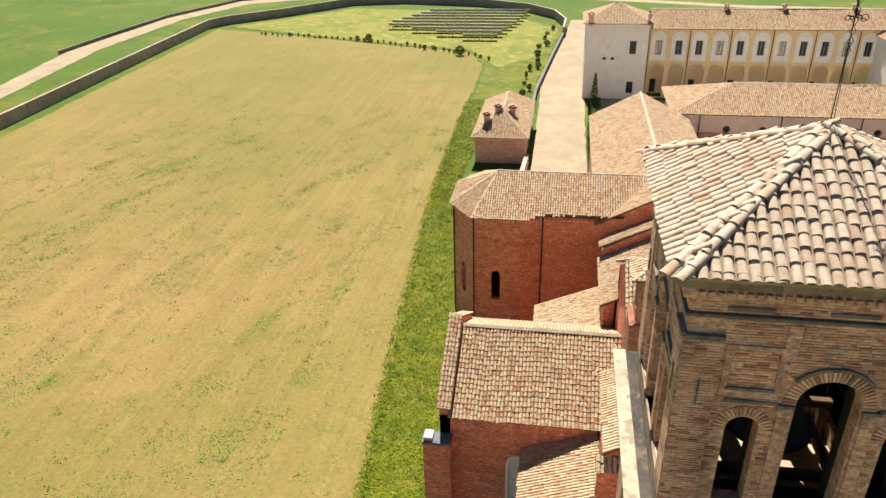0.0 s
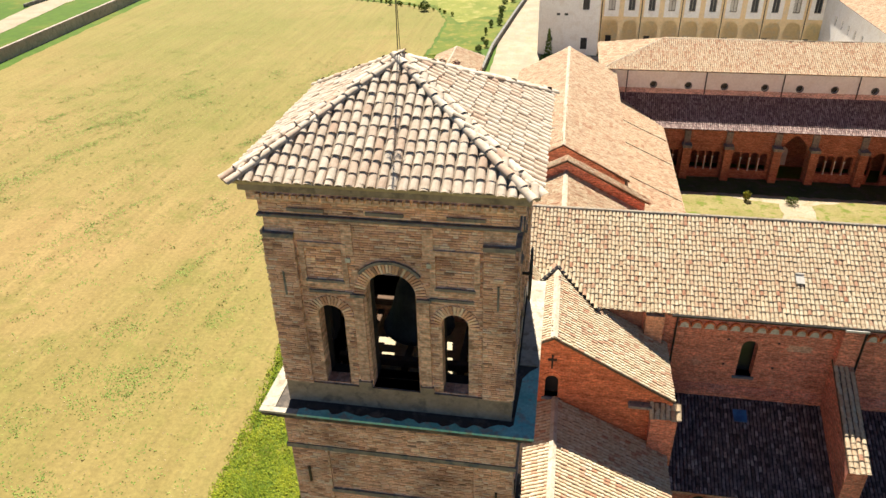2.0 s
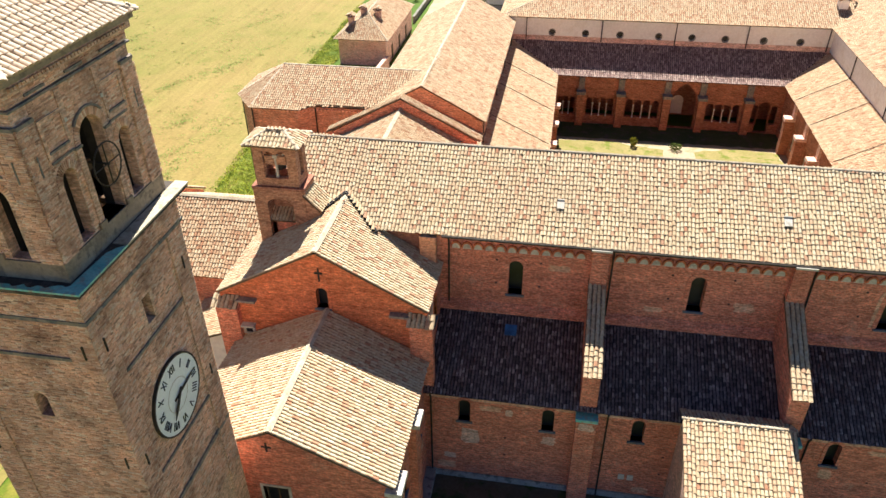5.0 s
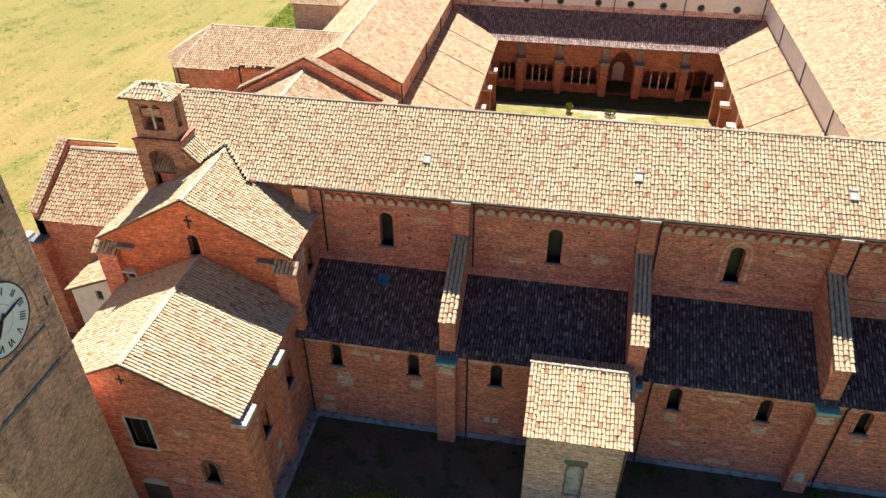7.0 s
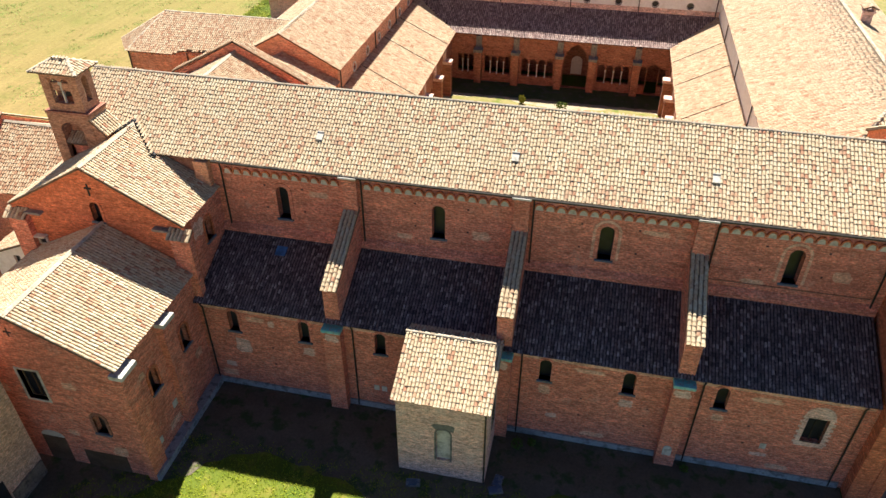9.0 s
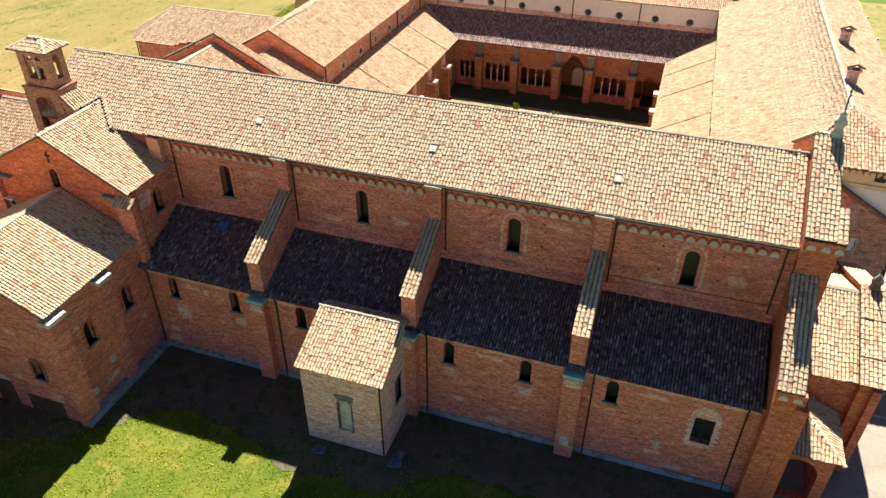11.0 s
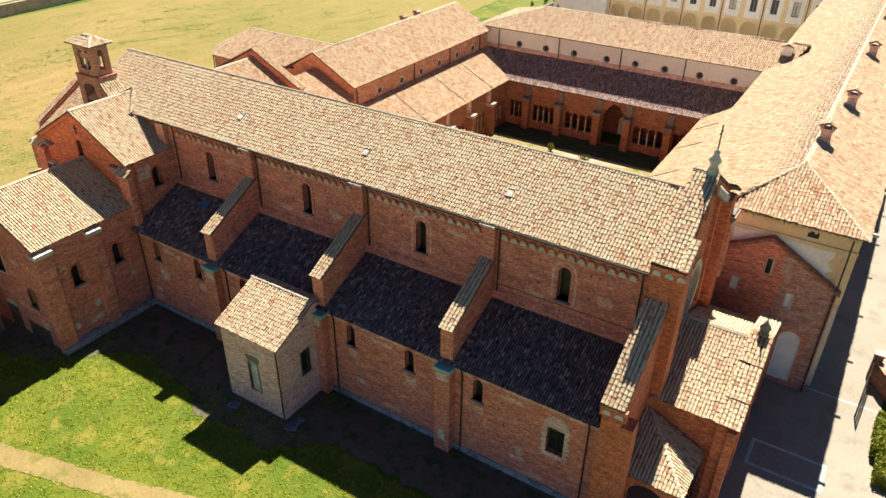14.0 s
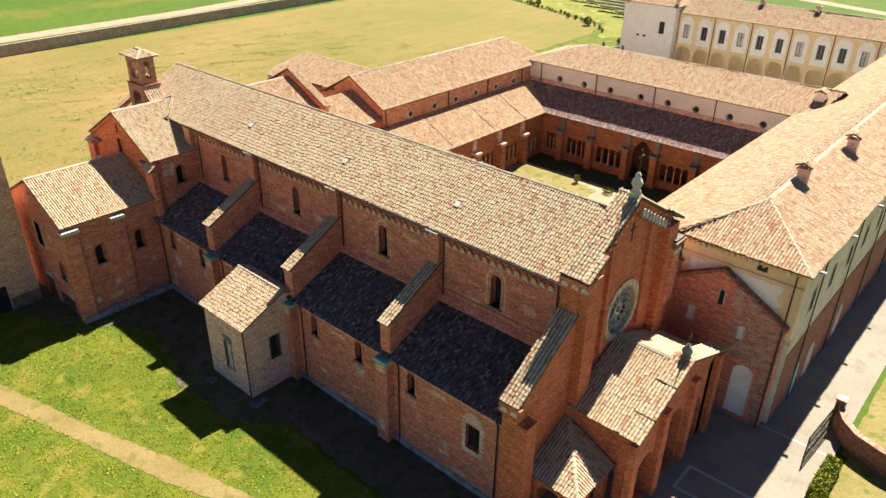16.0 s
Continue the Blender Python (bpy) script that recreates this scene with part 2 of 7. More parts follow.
PALE_GREY = speckled("pale_blue_grey_stone", (0.30, 0.32, 0.32), (0.42, 0.43, 0.41), 0.8, 7, c3=(0.20, 0.21, 0.20))
TEAL = speckled("faded_teal_paint", (0.36, 0.56, 0.54), (0.46, 0.62, 0.58), 0.8, 8, c3=(0.45, 0.45, 0.40))
OCHRE_STONE = speckled("weathered_ochre_stone", (0.56, 0.45, 0.29), (0.68, 0.57, 0.40), 0.9, 7, c3=(0.42, 0.35, 0.25))
COPPER = speckled("verdigris_ledge", (0.2, 0.56, 0.5), (0.34, 0.68, 0.6), 1.4, 9, 0.75, c3=(0.36, 0.42, 0.34))
# Grime of the ledge and the tower's shade, together in one dark colour.
GRIME_SHADE = speckled("grimy_shaded_stone", (0.055, 0.05, 0.045), (0.10, 0.085, 0.07), 0.9, 7, c3=(0.16, 0.13, 0.10))
TRIM = speckled("lichen_dark_trim", (0.21, 0.19, 0.165), (0.33, 0.28, 0.23), 1.4, 7, c3=(0.14, 0.15, 0.15))
EAVE = speckled("tan_eave_boards", (0.30, 0.23, 0.16), (0.40, 0.315, 0.225), 0.9, 7, c3=(0.22, 0.175, 0.13))
PLINTH = speckled("brown_stained_stone", (0.20, 0.15, 0.105), (0.29, 0.225, 0.16), 0.9, 7, c3=(0.12, 0.10, 0.08))
PLASTER = speckled("white_plaster", (0.84, 0.80, 0.73), (0.89, 0.86, 0.80), 0.25, 3, c3=(0.82, 0.77, 0.69), relief=0.004, low=0.92)
CREAM_PALE = speckled("faded_cream_plaster", (0.66, 0.60, 0.46), (0.74, 0.69, 0.56), 0.25, 3, c3=(0.60, 0.52, 0.36), relief=0.004, low=0.9)
BELFRY_FLOOR = speckled("dusty_belfry_planks", (0.42, 0.35, 0.22), (0.52, 0.45, 0.30), 0.8, 6)
CREAM = speckled("cream_plaster", (0.80, 0.60, 0.33), (0.85, 0.67, 0.39), 0.25, 3, c3=(0.76, 0.62, 0.40), relief=0.004, low=0.9)
GLASS = glass("dark_glass", (0.012, 0.013, 0.015))
IRON = speckled("dark_iron", (0.04, 0.035, 0.03), (0.07, 0.06, 0.05), 2, 12, 0.6, 0.3)
BRONZE = speckled("dull_bronze", (0.045, 0.042, 0.035), (0.07, 0.066, 0.055), 2, 12, 0.6, 0.5)
WOOD = speckled("brown_wood", (0.10, 0.06, 0.035), (0.16, 0.10, 0.06), 1, 10)
# Near-black colour that stands for the shade inside the tower.
SHADE_IN = speckled("interior_shade", (0.03, 0.024, 0.02), (0.05, 0.04, 0.034), 0.5, 4)
WHITE = speckled("white_enamel", (0.84, 0.88, 0.87), (0.88, 0.91, 0.90), 0.6, 5, 0.5, relief=0.002, low=0.95)
BLACK = speckled("black_paint", (0.02, 0.02, 0.022), (0.035, 0.035, 0.04), 1, 9, 0.6)
PAVE = speckled("pale_pavement", (0.275, 0.245, 0.19), (0.315, 0.282, 0.22), 0.15, 4, c3=(0.255, 0.225, 0.175), relief=0.006, low=0.86)
GRAVEL = speckled("gravel_road", (0.33, 0.265, 0.18), (0.42, 0.345, 0.24), 0.22, 2.5, c3=(0.36, 0.29, 0.17), relief=0.02)
PATH = speckled("pale_sandy_path", (0.373, 0.292, 0.186), (0.437, 0.356, 0.243), 0.3, 4, c3=(0.292, 0.251, 0.13), relief=0.02)
EARTH = speckled("bare_earth", (0.235, 0.176, 0.062), (0.285, 0.216, 0.084), 0.25, 5, c3=(0.19, 0.165, 0.045), relief=0.03)
# Bare earth, darker than its own tan: the church's shade is put in.
SHADED_EARTH = speckled("trodden_earth", (0.105, 0.09, 0.06), (0.15, 0.127, 0.088), 0.3, 5, c3=(0.062, 0.085, 0.03), relief=0.03)
# Lawn colour with the garth's shade painted in.
SHADE_LAWN = speckled("shaded_court_lawn", (0.045, 0.065, 0.02), (0.075, 0.095, 0.03), 0.3, 5, c3=(0.09, 0.085, 0.055), relief=0.04)
GRASS = speckled("meadow_grass", (0.077, 0.126, 0.008), (0.154, 0.17, 0.015), 0.16, 5, c3=(0.203, 0.186, 0.028), relief=0.06)
MEADOW = speckled("lime_meadow", (0.15, 0.18, 0.02), (0.235, 0.235, 0.04), 0.12, 1.6, c3=(0.30, 0.275, 0.07), relief=0.06)
DRY_LAWN = speckled("dry_patchy_lawn", (0.22, 0.19, 0.055), (0.285, 0.235, 0.09), 0.3, 4, c3=(0.14, 0.165, 0.02), relief=0.05)
COURT = speckled("pale_bounce_gravel", (0.446, 0.389, 0.3), (0.502, 0.446, 0.356), 0.15, 4, c3=(0.405, 0.356, 0.267), relief=0.01)
GREEN = speckled("far_green_crop", (0.061, 0.121, 0.006), (0.089, 0.146, 0.01), 0.02, 0.5, c3=(0.13, 0.154, 0.016), relief=0.05)
HEDGE = speckled("hedge_leaves", (0.041, 0.081, 0.016), (0.081, 0.13, 0.028), 1.2, 9, relief=0.05)


def field_mat():
    m, nt, b, co = start_mat("dry_field", 0.95)
    s = nt.nodes.new("ShaderNodeMapping")
    s.inputs["Rotation"].default_value = (0, 0, radians(10))
    s.inputs["Scale"].default_value = (1.0, 0.16, 1.0)
    nt.links.new(co, s.inputs["Vector"])
    rows = noise_of(nt, s.outputs[0], 0.35, 5, 0.6)
    f = nt.nodes.new("ShaderNodeMapping")
    f.inputs["Rotation"].default_value = (0, 0, radians(4))
    f.inputs["Scale"].default_value = (1.0, 0.035, 1.0)
    nt.links.new(co, f.inputs["Vector"])
    furrow = noise_of(nt, f.outputs[0], 1.3, 3, 0.6)
    big = noise_of(nt, co, 0.022, 4, 0.55)
    mid = noise_of(nt, co, 0.14, 6, 0.65)
    fine = noise_of(nt, co, 2.2, 6, 0.7)
    col = ramp(nt, rows, [(0.3, (0.260, 0.175, 0.063)), (0.7, (0.325, 0.229, 0.088))])
    col = blend(nt, "MIX", ramp(nt, big, [(0.37, (0.1, 0.1, 0.1)), (0.6, (0.8, 0.8, 0.8))]), col, (0.19, 0.166, 0.041))
    col = blend(nt, "MIX", ramp(nt, mid, [(0.53, (0, 0, 0)), (0.70, (0.6, 0.6, 0.6))]), col, (0.134, 0.142, 0.024))
    at = nt.nodes.new("ShaderNodeSeparateXYZ")
    nt.links.new(co, at.inputs[0])
    for axis, lo, hi, most in (("Y", 60, 200, 0.5), ("X", -30, -17, 0.3)):
        far = nt.nodes.new("ShaderNodeMapRange")
        far.inputs["From Min"].default_value, far.inputs["From Max"].default_value, far.inputs["To Max"].default_value = lo, hi, most
        nt.links.new(at.outputs[axis], far.inputs["Value"])
        mask = blend(nt, "MULTIPLY", 1.0, far.outputs[0], ramp(nt, rows, [(0.3, (0.5, 0.5, 0.5)), (0.65, (1.1, 1.1, 1.1))]))
        col = blend(nt, "MIX", mask, col, (0.2, 0.2, 0.048))
    col = blend(nt, "MULTIPLY", 1.0, col, ramp(nt, furrow, [(0.3, (0.92, 0.91, 0.9)), (0.65, (1.06, 1.06, 1.06))]))
    col = blend(nt, "MULTIPLY", 1.0, col, ramp(nt, fine, [(0.3, (0.76, 0.76, 0.76)), (0.7, (1.16, 1.16, 1.16))]))
    nt.links.new(col, b.inputs["Base Color"])
    bump(nt, b, fine, 0.6, 0.06)
    return m


FIELD = field_mat()


# ---- building helpers ----
from mathutils.geometry import tessellate_polygon


def thing(name, loc, label, category, group="", kind=""):
    e = new(name)
    e.location = loc
    e.empty_display_size = 0.5
    e["base"] = tuple(loc)
    return tagged(e, label, category, group, kind)


def hang(ob, parent):
    ob.parent = parent
    if parent.type == "EMPTY":
        ob.matrix_parent_inverse = Matrix.Translation(-parent.location)
    return ob


def mesh_of(name, bm, material, smooth=False):
    me = bpy.data.meshes.new(name)
    bmesh.ops.recalc_face_normals(bm, faces=bm.faces)
    bm.to_mesh(me)
    bm.free()
    me.materials.append(material)
    if smooth:
        me.shade_smooth()
    return me


def part(name, bm, material, parent=None, label="", smooth=False, kind=""):
    ob = new(name, mesh_of(name, bm, material, smooth))
    if parent:
        hang(ob, parent)
    return tagged(ob, label, kind=kind)


def parts(name, bm, material, parent=None, label=""):
    """Each loose shell of the mesh as a part of its own."""
    left = set(bm.verts)
    while left:
        stack, got = [left.pop()], []
        while stack:
            v = stack.pop()
            got.append(v)
            for e in v.link_edges:
                o = e.other_vert(v)
                if o in left:
                    left.discard(o)
                    stack.append(o)
        one = bmesh.new()
        new_of = {v: one.verts.new(v.co) for v in got}
        for f in {f for v in got for f in v.link_faces}:
            one.faces.new([new_of[v] for v in f.verts])
        part(name, one, material, parent, label)
    bm.free()


def piece(name, me, m, parent):
    """One more object on a shared mesh."""
    ob = new(name, me)
    hang(ob, parent)
    ob.matrix_basis = m
    return ob


def box(bm, x0, x1, y0, y1, z0, z1, bevel=0.0):
    r = bmesh.ops.create_cube(bm, size=1.0, matrix=Matrix.Translation(((x0 + x1) / 2, (y0 + y1) / 2, (z0 + z1) / 2)) @ Matrix.Diagonal((x1 - x0, y1 - y0, z1 - z0, 1)))
    if bevel:
        es = list({e for v in r["verts"] for e in v.link_edges})
        bmesh.ops.bevel(bm, geom=es, offset=bevel, segments=1, affect="EDGES")
    return bm


def B():
    return bmesh.new()


def solid(bm, T, outer, holes, w0, w1):
    """A plate with openings: outline and holes in (u, v), from depth w0 to w1 in the frame T."""
    loops = [outer] + list(holes)
    flat = [p for lp in loops for p in lp]
    tris = tessellate_polygon([[Vector((p[0], p[1], 0)) for p in lp] for lp in loops])
    f = [bm.verts.new(T(u, v, w0)) for u, v in flat]
    k = [bm.verts.new(T(u, v, w1)) for u, v in flat]
    for a, b, c in tris:
        for s in (f, k):
            try:
                bm.faces.new((s[a], s[b], s[c]))
            except ValueError:
                pass
    i = 0
    for lp in loops:
        n = len(lp)
        for j in range(n):
            a, b = i + j, i + (j + 1) % n
            bm.faces.new((f[a], f[b], k[b], k[a]))
        i += n
    return bm


def arch(cx, z0, w, h, seg=10, rise=1.0):
    """An opening with a round head: h is its whole height."""
    r = w / 2
    sp = z0 + h - r * rise
    return [(cx - r, z0), (cx + r, z0)] + [(cx + r * math.cos(math.pi * i / seg), sp + r * rise * math.sin(math.pi * i / seg)) for i in range(seg + 1)]


def pointed(cx, z0, w, h, seg=6):
    r = w / 2
    sp = z0 + h - w * 0.8
    pts = [(cx - r, z0), (cx + r, z0)]
    R = w
    right = [(cx - r + R * math.cos(t), sp + R * math.sin(t) * 0.92) for t in [math.radians(60) * i / seg for i in range(seg + 1)]]
    left = [(2 * cx - u, v) for u, v in reversed(right[:-1])]
    return pts + right + left


def rect(u0, u1, v0, v1):
    return [(u0, v0), (u1, v0), (u1, v1), (u0, v1)]


def ring_of(cx, z, r, seg=14):
    return [(cx + r * math.cos(2 * math.pi * i / seg), z + r * math.sin(2 * math.pi * i / seg)) for i in range(seg)]


def south(Y):
    return lambda u, v, w: Vector((u, Y + w, v))


def north(Y):
    return lambda u, v, w: Vector((u, Y - w, v))


def west(X):
    """A wall that faces +x."""
    return lambda u, v, w: Vector((X - w, u, v))


def east(X):
    return lambda u, v, w: Vector((X + w, u, v))


def hood(bm, T, cx, z0, w, h, width, w0, w1, seg=12):
    """An arched band round an opening."""
    inner = arch(cx, z0, w, h, seg)
    outer = arch(cx, z0, w + 2 * width, h + width, seg)
    a = [inner[1]] + inner[2:] + [inner[0]]
    b = [outer[1]] + outer[2:] + [outer[0]]
    poly = a + b[::-1]
    return solid(bm, T, poly, [], w0, w1)


def window(parent, T, cx, z0, w, h, surround=None, sill=True, depth=0.45, band=0.22, pane=None, name="window", bars=False):
    """A round-headed window set back in its wall: brick band, pane, sill, bars."""
    ob = part(name, hood(B(), T, cx, z0, w, h, band, -0.05, 0.12), surround or BRICK, parent)
    part("pane", solid(B(), T, arch(cx, z0 - 0.02, w + 0.04, h + 0.04), [], depth, depth + 0.05), pane or GLASS, ob)
    if sill:
        bm = B()
        pts = rect(cx - w / 2 - 0.16, cx + w / 2 + 0.16, z0 - 0.16, z0)
        solid(bm, T, pts, [], -0.14, depth)
        part("sill", bm, SILL, ob, "dark slate sill")
    if bars:
        bm = B()
        for k in range(1, 3):
            u = cx - w / 2 + w * k / 3
            solid(bm, T, rect(u - 0.02, u + 0.02, z0, z0 + h - w * 0.2), [], 0.25, 0.29)
        part("bars", bm, IRON, ob, "dark iron bars")
    return ob


class Roof:
    """Collects the planes of one building's roof: boards below, tiles above, ridge tiles."""

    def __init__(self, seed, spacing=0.235, length=0.36, seg=4, thick=0.16, cover=0.452, lift=0.023):
        self.bm, self.bed, self.t, self.r = B(), B(), [], []
        self.rng = np.random.default_rng(seed)
        self.sp, self.ln, self.seg, self.thick, self.cover, self.lift = spacing, length, seg, thick, cover, lift

    def plane(self, pts, holder=None):
        """pts: the outline, the eave's two ends first, seen from above anticlockwise. holder: the thing that takes each tile as a part."""
        pts = [Vector(p) for p in pts]
        U = (pts[1] - pts[0]).normalized()
        N = (pts[1] - pts[0]).cross(pts[2] - pts[0]).normalized()
        if N.z < 0:
            N = -N
        V = N.cross(U).normalized()
        uv = [((p - pts[0]).dot(U), (p - pts[0]).dot(V)) for p in pts]
        top = [self.bm.verts.new(p - N * 0.05) for p in pts]
        low = [self.bm.verts.new(p - N * self.thick) for p in pts]
        self.bm.faces.new(top)
        self.bm.faces.new(low)
        n = len(pts)
        for i in range(n):
            self.bm.faces.new((top[i], top[(i + 1) % n], low[(i + 1) % n], low[i]))
        us, vs = [p[0] for p in uv], [p[1] for p in uv]
        nu = max(1, int((max(us) - min(us)) / self.sp))
        sp = (max(us) - min(us)) / nu
        nv = max(1, int(round((max(vs) - min(vs)) / self.ln)))
        ln = (max(vs) - min(vs)) / nv
        gu, gv = np.meshgrid(min(us) + sp * (np.arange(nu) + 0.5), min(vs) + ln * np.arange(nv))
        wave = np.cumsum(self.rng.normal(0, 0.09, nu))
        phase = ln * (0.5 * np.sin(wave * 2.2 + self.rng.uniform(0, 6)) + self.rng.normal(0, 0.09, nu)) * 0.8
        gv = gv + phase[None, :]
        gu, gv = np.concatenate([gu.ravel(), gu[0]]), np.concatenate([gv.ravel(), np.full(nu, min(vs) + self.rng.uniform(-0.04, 0.04))])
        gv = np.maximum(gv, min(vs) - 0.05)
        mid = np.maximum(gv + ln * 0.5, min(vs) + 1e-3)
        inside = np.zeros(len(gu), bool)
        for i in range(n):
            (a, b), (c, d) = uv[i], uv[(i + 1) % n]
            if abs(d - b) < 1e-6:
                continue
            cross = ((b > mid) != (d > mid)) & (gu < (c - a) * (mid - b) / (d - b) + a)
            inside ^= cross
        gu, gv = gu[inside], gv[inside]
        rng = self.rng
        if holder:
            me = tile_mesh(sp, ln, self.cover, self.lift)
            frame_ = Matrix((U, V, N)).transposed().to_4x4()
            for u, v in zip(gu, gv):
                at = pts[0] + U * (u + rng.normal(0, sp * 0.03)) + V * (v + rng.normal(0, ln * 0.03)) + N * (rng.normal(0, 0.005) - 0.045)
                piece("roof_tile", me, Matrix.Translation(at) @ frame_ @ Matrix.Rotation(rng.normal(0, 0.025), 4, "Z"), holder)
        elif len(gu):
            self.t.append(tile_verts(np.array(pts[0]), np.array(U), np.array(V), np.array(N), gu, gv, sp, ln, self.seg, rng, self.lift, self.cover))

    def ridge(self, p, q, r=0.15, bed=0.0):
        p, q = Vector(p), Vector(q)
        d = (q - p)
        n = max(1, int(d.length / 0.42))
        V = d.normalized()
        U = V.cross(Vector((0, 0, 1))).normalized()
        N = U.cross(V)
        gv = np.arange(n) * d.length / n
        if bed:
            low, top = -bed * 0.5 + 0.07, 0.09
            ends = [[self.bed.verts.new(c + U * a + N * b) for a, b in ((-bed, low), (0, top), (bed, low), (0, -0.1))] for c in (p, q)]
            for i in range(4):
                self.bed.faces.new((ends[0][i], ends[0][(i + 1) % 4], ends[1][(i + 1) % 4], ends[1][i]))
            self.bed.faces.new(ends[0]), self.bed.faces.new(ends[1])
        self.r.append(tile_verts(np.array(p - N * 0.03), np.array(U), np.array(V), np.array(N), np.zeros(n), gv, r * 2.2, d.length / n, 5, self.rng, lift=0.02))

    def finish(self, parent, tile, under, ridge=None, name="roof"):
        parts(name, self.bm, under, parent)
        if self.bed.faces:
            parts("ridge_bedding", self.bed, RIDGE_BED, parent)
        if self.t:
            quads("roof_tiles", self.t, self.seg, tile, parent, "stuff")
        if self.r:
            quads("ridge_tiles", self.r, 5, ridge or MORTAR, parent, "stuff")


def tile_mesh(sp, ln, cover, lift, seg=6, thick=0.022):
    """One half-pipe tile with a thick mouth, lying along its slope."""
    me = bpy.data.meshes.new("roof_tile")
    ang = np.linspace(0, np.pi, seg + 1)
    vs, crown = [], []
    for r, y, h in ((sp * cover, -0.02, lift), (sp * cover * 0.83, ln * 1.12, 0.0), (sp * cover - thick, -0.015, lift - 0.004)):
        vs += [(r * math.cos(a), y, r * math.sin(a) * 0.7 + h) for a in ang]
        crown += list(np.sin(ang))
    k = seg + 1
    fs = [(i + 1, i, k + i, k + i + 1) for i in range(seg)] + [(i, i + 1, 2 * k + i + 1, 2 * k + i) for i in range(seg)]
    me.from_pydata(vs, [], fs)
    me.attributes.new("crown", "FLOAT", "POINT").data.foreach_set("value", np.array(crown, np.float32))
    me.materials.append(TILE_ONE)
    return me


def tile_verts(P, U, V, N, gu, gv, sp, ln, seg, rng, lift=0.03, cover=0.476):
    """Corners of half-pipe tiles: wide mouth below, narrow end tucked under the next."""
    m = len(gu)
    ang = np.linspace(0, np.pi, seg + 1)
    r0, r1 = sp * cover, sp * cover * 0.83
    ju, jv = rng.normal(0, sp * 0.035, m), rng.normal(0, ln * 0.045, m)
    yaw = rng.normal(0, 0.025, m)
    up = rng.normal(0, 0.006, m)
    out = np.empty((m, 2, seg + 1, 3))
    for k, (r, v, h) in enumerate(((r0, -0.02, lift), (r1, ln * 1.12, 0.0))):
        cu = np.cos(ang)[None, :] * r + (gu + ju + yaw * v)[:, None]
        cv = np.repeat((gv + jv + v)[:, None], seg + 1, 1)
        cn = np.sin(ang)[None, :] * r * 0.66 + (h + up - 0.045)[:, None]
        out[:, k] = P + cu[..., None] * U + cv[..., None] * V + cn[..., None] * N
    return out


def quads(name, arrays, seg, material, parent, kind=""):
    v = np.concatenate(arrays).reshape(-1, 3)
    m = len(v) // (2 * (seg + 1))
    base = (np.arange(m) * 2 * (seg + 1))[:, None, None]
    i = np.arange(seg)[None, :, None]
    q = base + np.concatenate([i + 1, i, i + seg + 1, i + seg + 2], axis=2)
    q = q.reshape(-1, 4)
    me = bpy.data.meshes.new(name)
    me.vertices.add(len(v))
    me.vertices.foreach_set("co", v.ravel())
    me.loops.add(q.size)
    me.loops.foreach_set("vertex_index", q.ravel().astype(np.int32))
    me.polygons.add(len(q))
    me.polygons.foreach_set("loop_start", np.arange(0, q.size, 4, dtype=np.int32))
    me.update(calc_edges=True)
    crown = me.attributes.new("crown", "FLOAT", "POINT")
    crown.data.foreach_set("value", np.tile(np.sin(np.linspace(0, np.pi, seg + 1)), 2 * m).astype(np.float32))
    me.validate()
    me.shade_smooth()
    me.materials.append(material)
    ob = new(name, me)
    hang(ob, parent)
    return tagged(ob, kind=kind)


def gable_roof(roof, x0, x1, y0, y1, ze, zr, along="x", mid=None, hips=(0, 0), bed=0.2):
    """Two slopes over a rectangle (eaves included); hips: how far each end of the ridge is drawn in, with a slope of its own."""
    if along == "x":
        m = (y0 + y1) / 2 if mid is None else mid
        a, b = (x0 + hips[0], m, zr), (x1 - hips[1], m, zr)
        roof.plane([(x0, y0, ze), (x1, y0, ze), b, a])
        roof.plane([(x1, y1, ze), (x0, y1, ze), a, b])
        if hips[0]:
            roof.plane([(x0, y1, ze), (x0, y0, ze), a])
            roof.ridge((x0, y0, ze), a), roof.ridge((x0, y1, ze), a)
        if hips[1]:
            roof.plane([(x1, y0, ze), (x1, y1, ze), b])
            roof.ridge((x1, y0, ze), b), roof.ridge((x1, y1, ze), b)
    else:
        m = (x0 + x1) / 2 if mid is None else mid
        a, b = (m, y0 + hips[0], zr), (m, y1 - hips[1], zr)
        roof.plane([(x1, y0, ze), (x1, y1, ze), b, a])
        roof.plane([(x0, y1, ze), (x0, y0, ze), a, b])
        if hips[0]:
            roof.plane([(x0, y0, ze), (x1, y0, ze), a])
            roof.ridge((x0, y0, ze), a), roof.ridge((x1, y0, ze), a)
        if hips[1]:
            roof.plane([(x1, y1, ze), (x0, y1, ze), b])
            roof.ridge((x0, y1, ze), b), roof.ridge((x1, y1, ze), b)
    roof.ridge(a, b, bed=bed)


def pipe(bm, pts, r, seg=6):
    """A round bar along a line of points."""
    for p, q in zip(pts, pts[1:]):
        p, q = Vector(p), Vector(q)
        d = q - p
        m = Matrix.Translation((p + q) / 2) @ d.to_track_quat("Z", "Y").to_matrix().to_4x4()
        bmesh.ops.create_cone(bm, cap_ends=True, segments=seg, radius1=r, radius2=r, depth=d.length, matrix=m)
    return bm


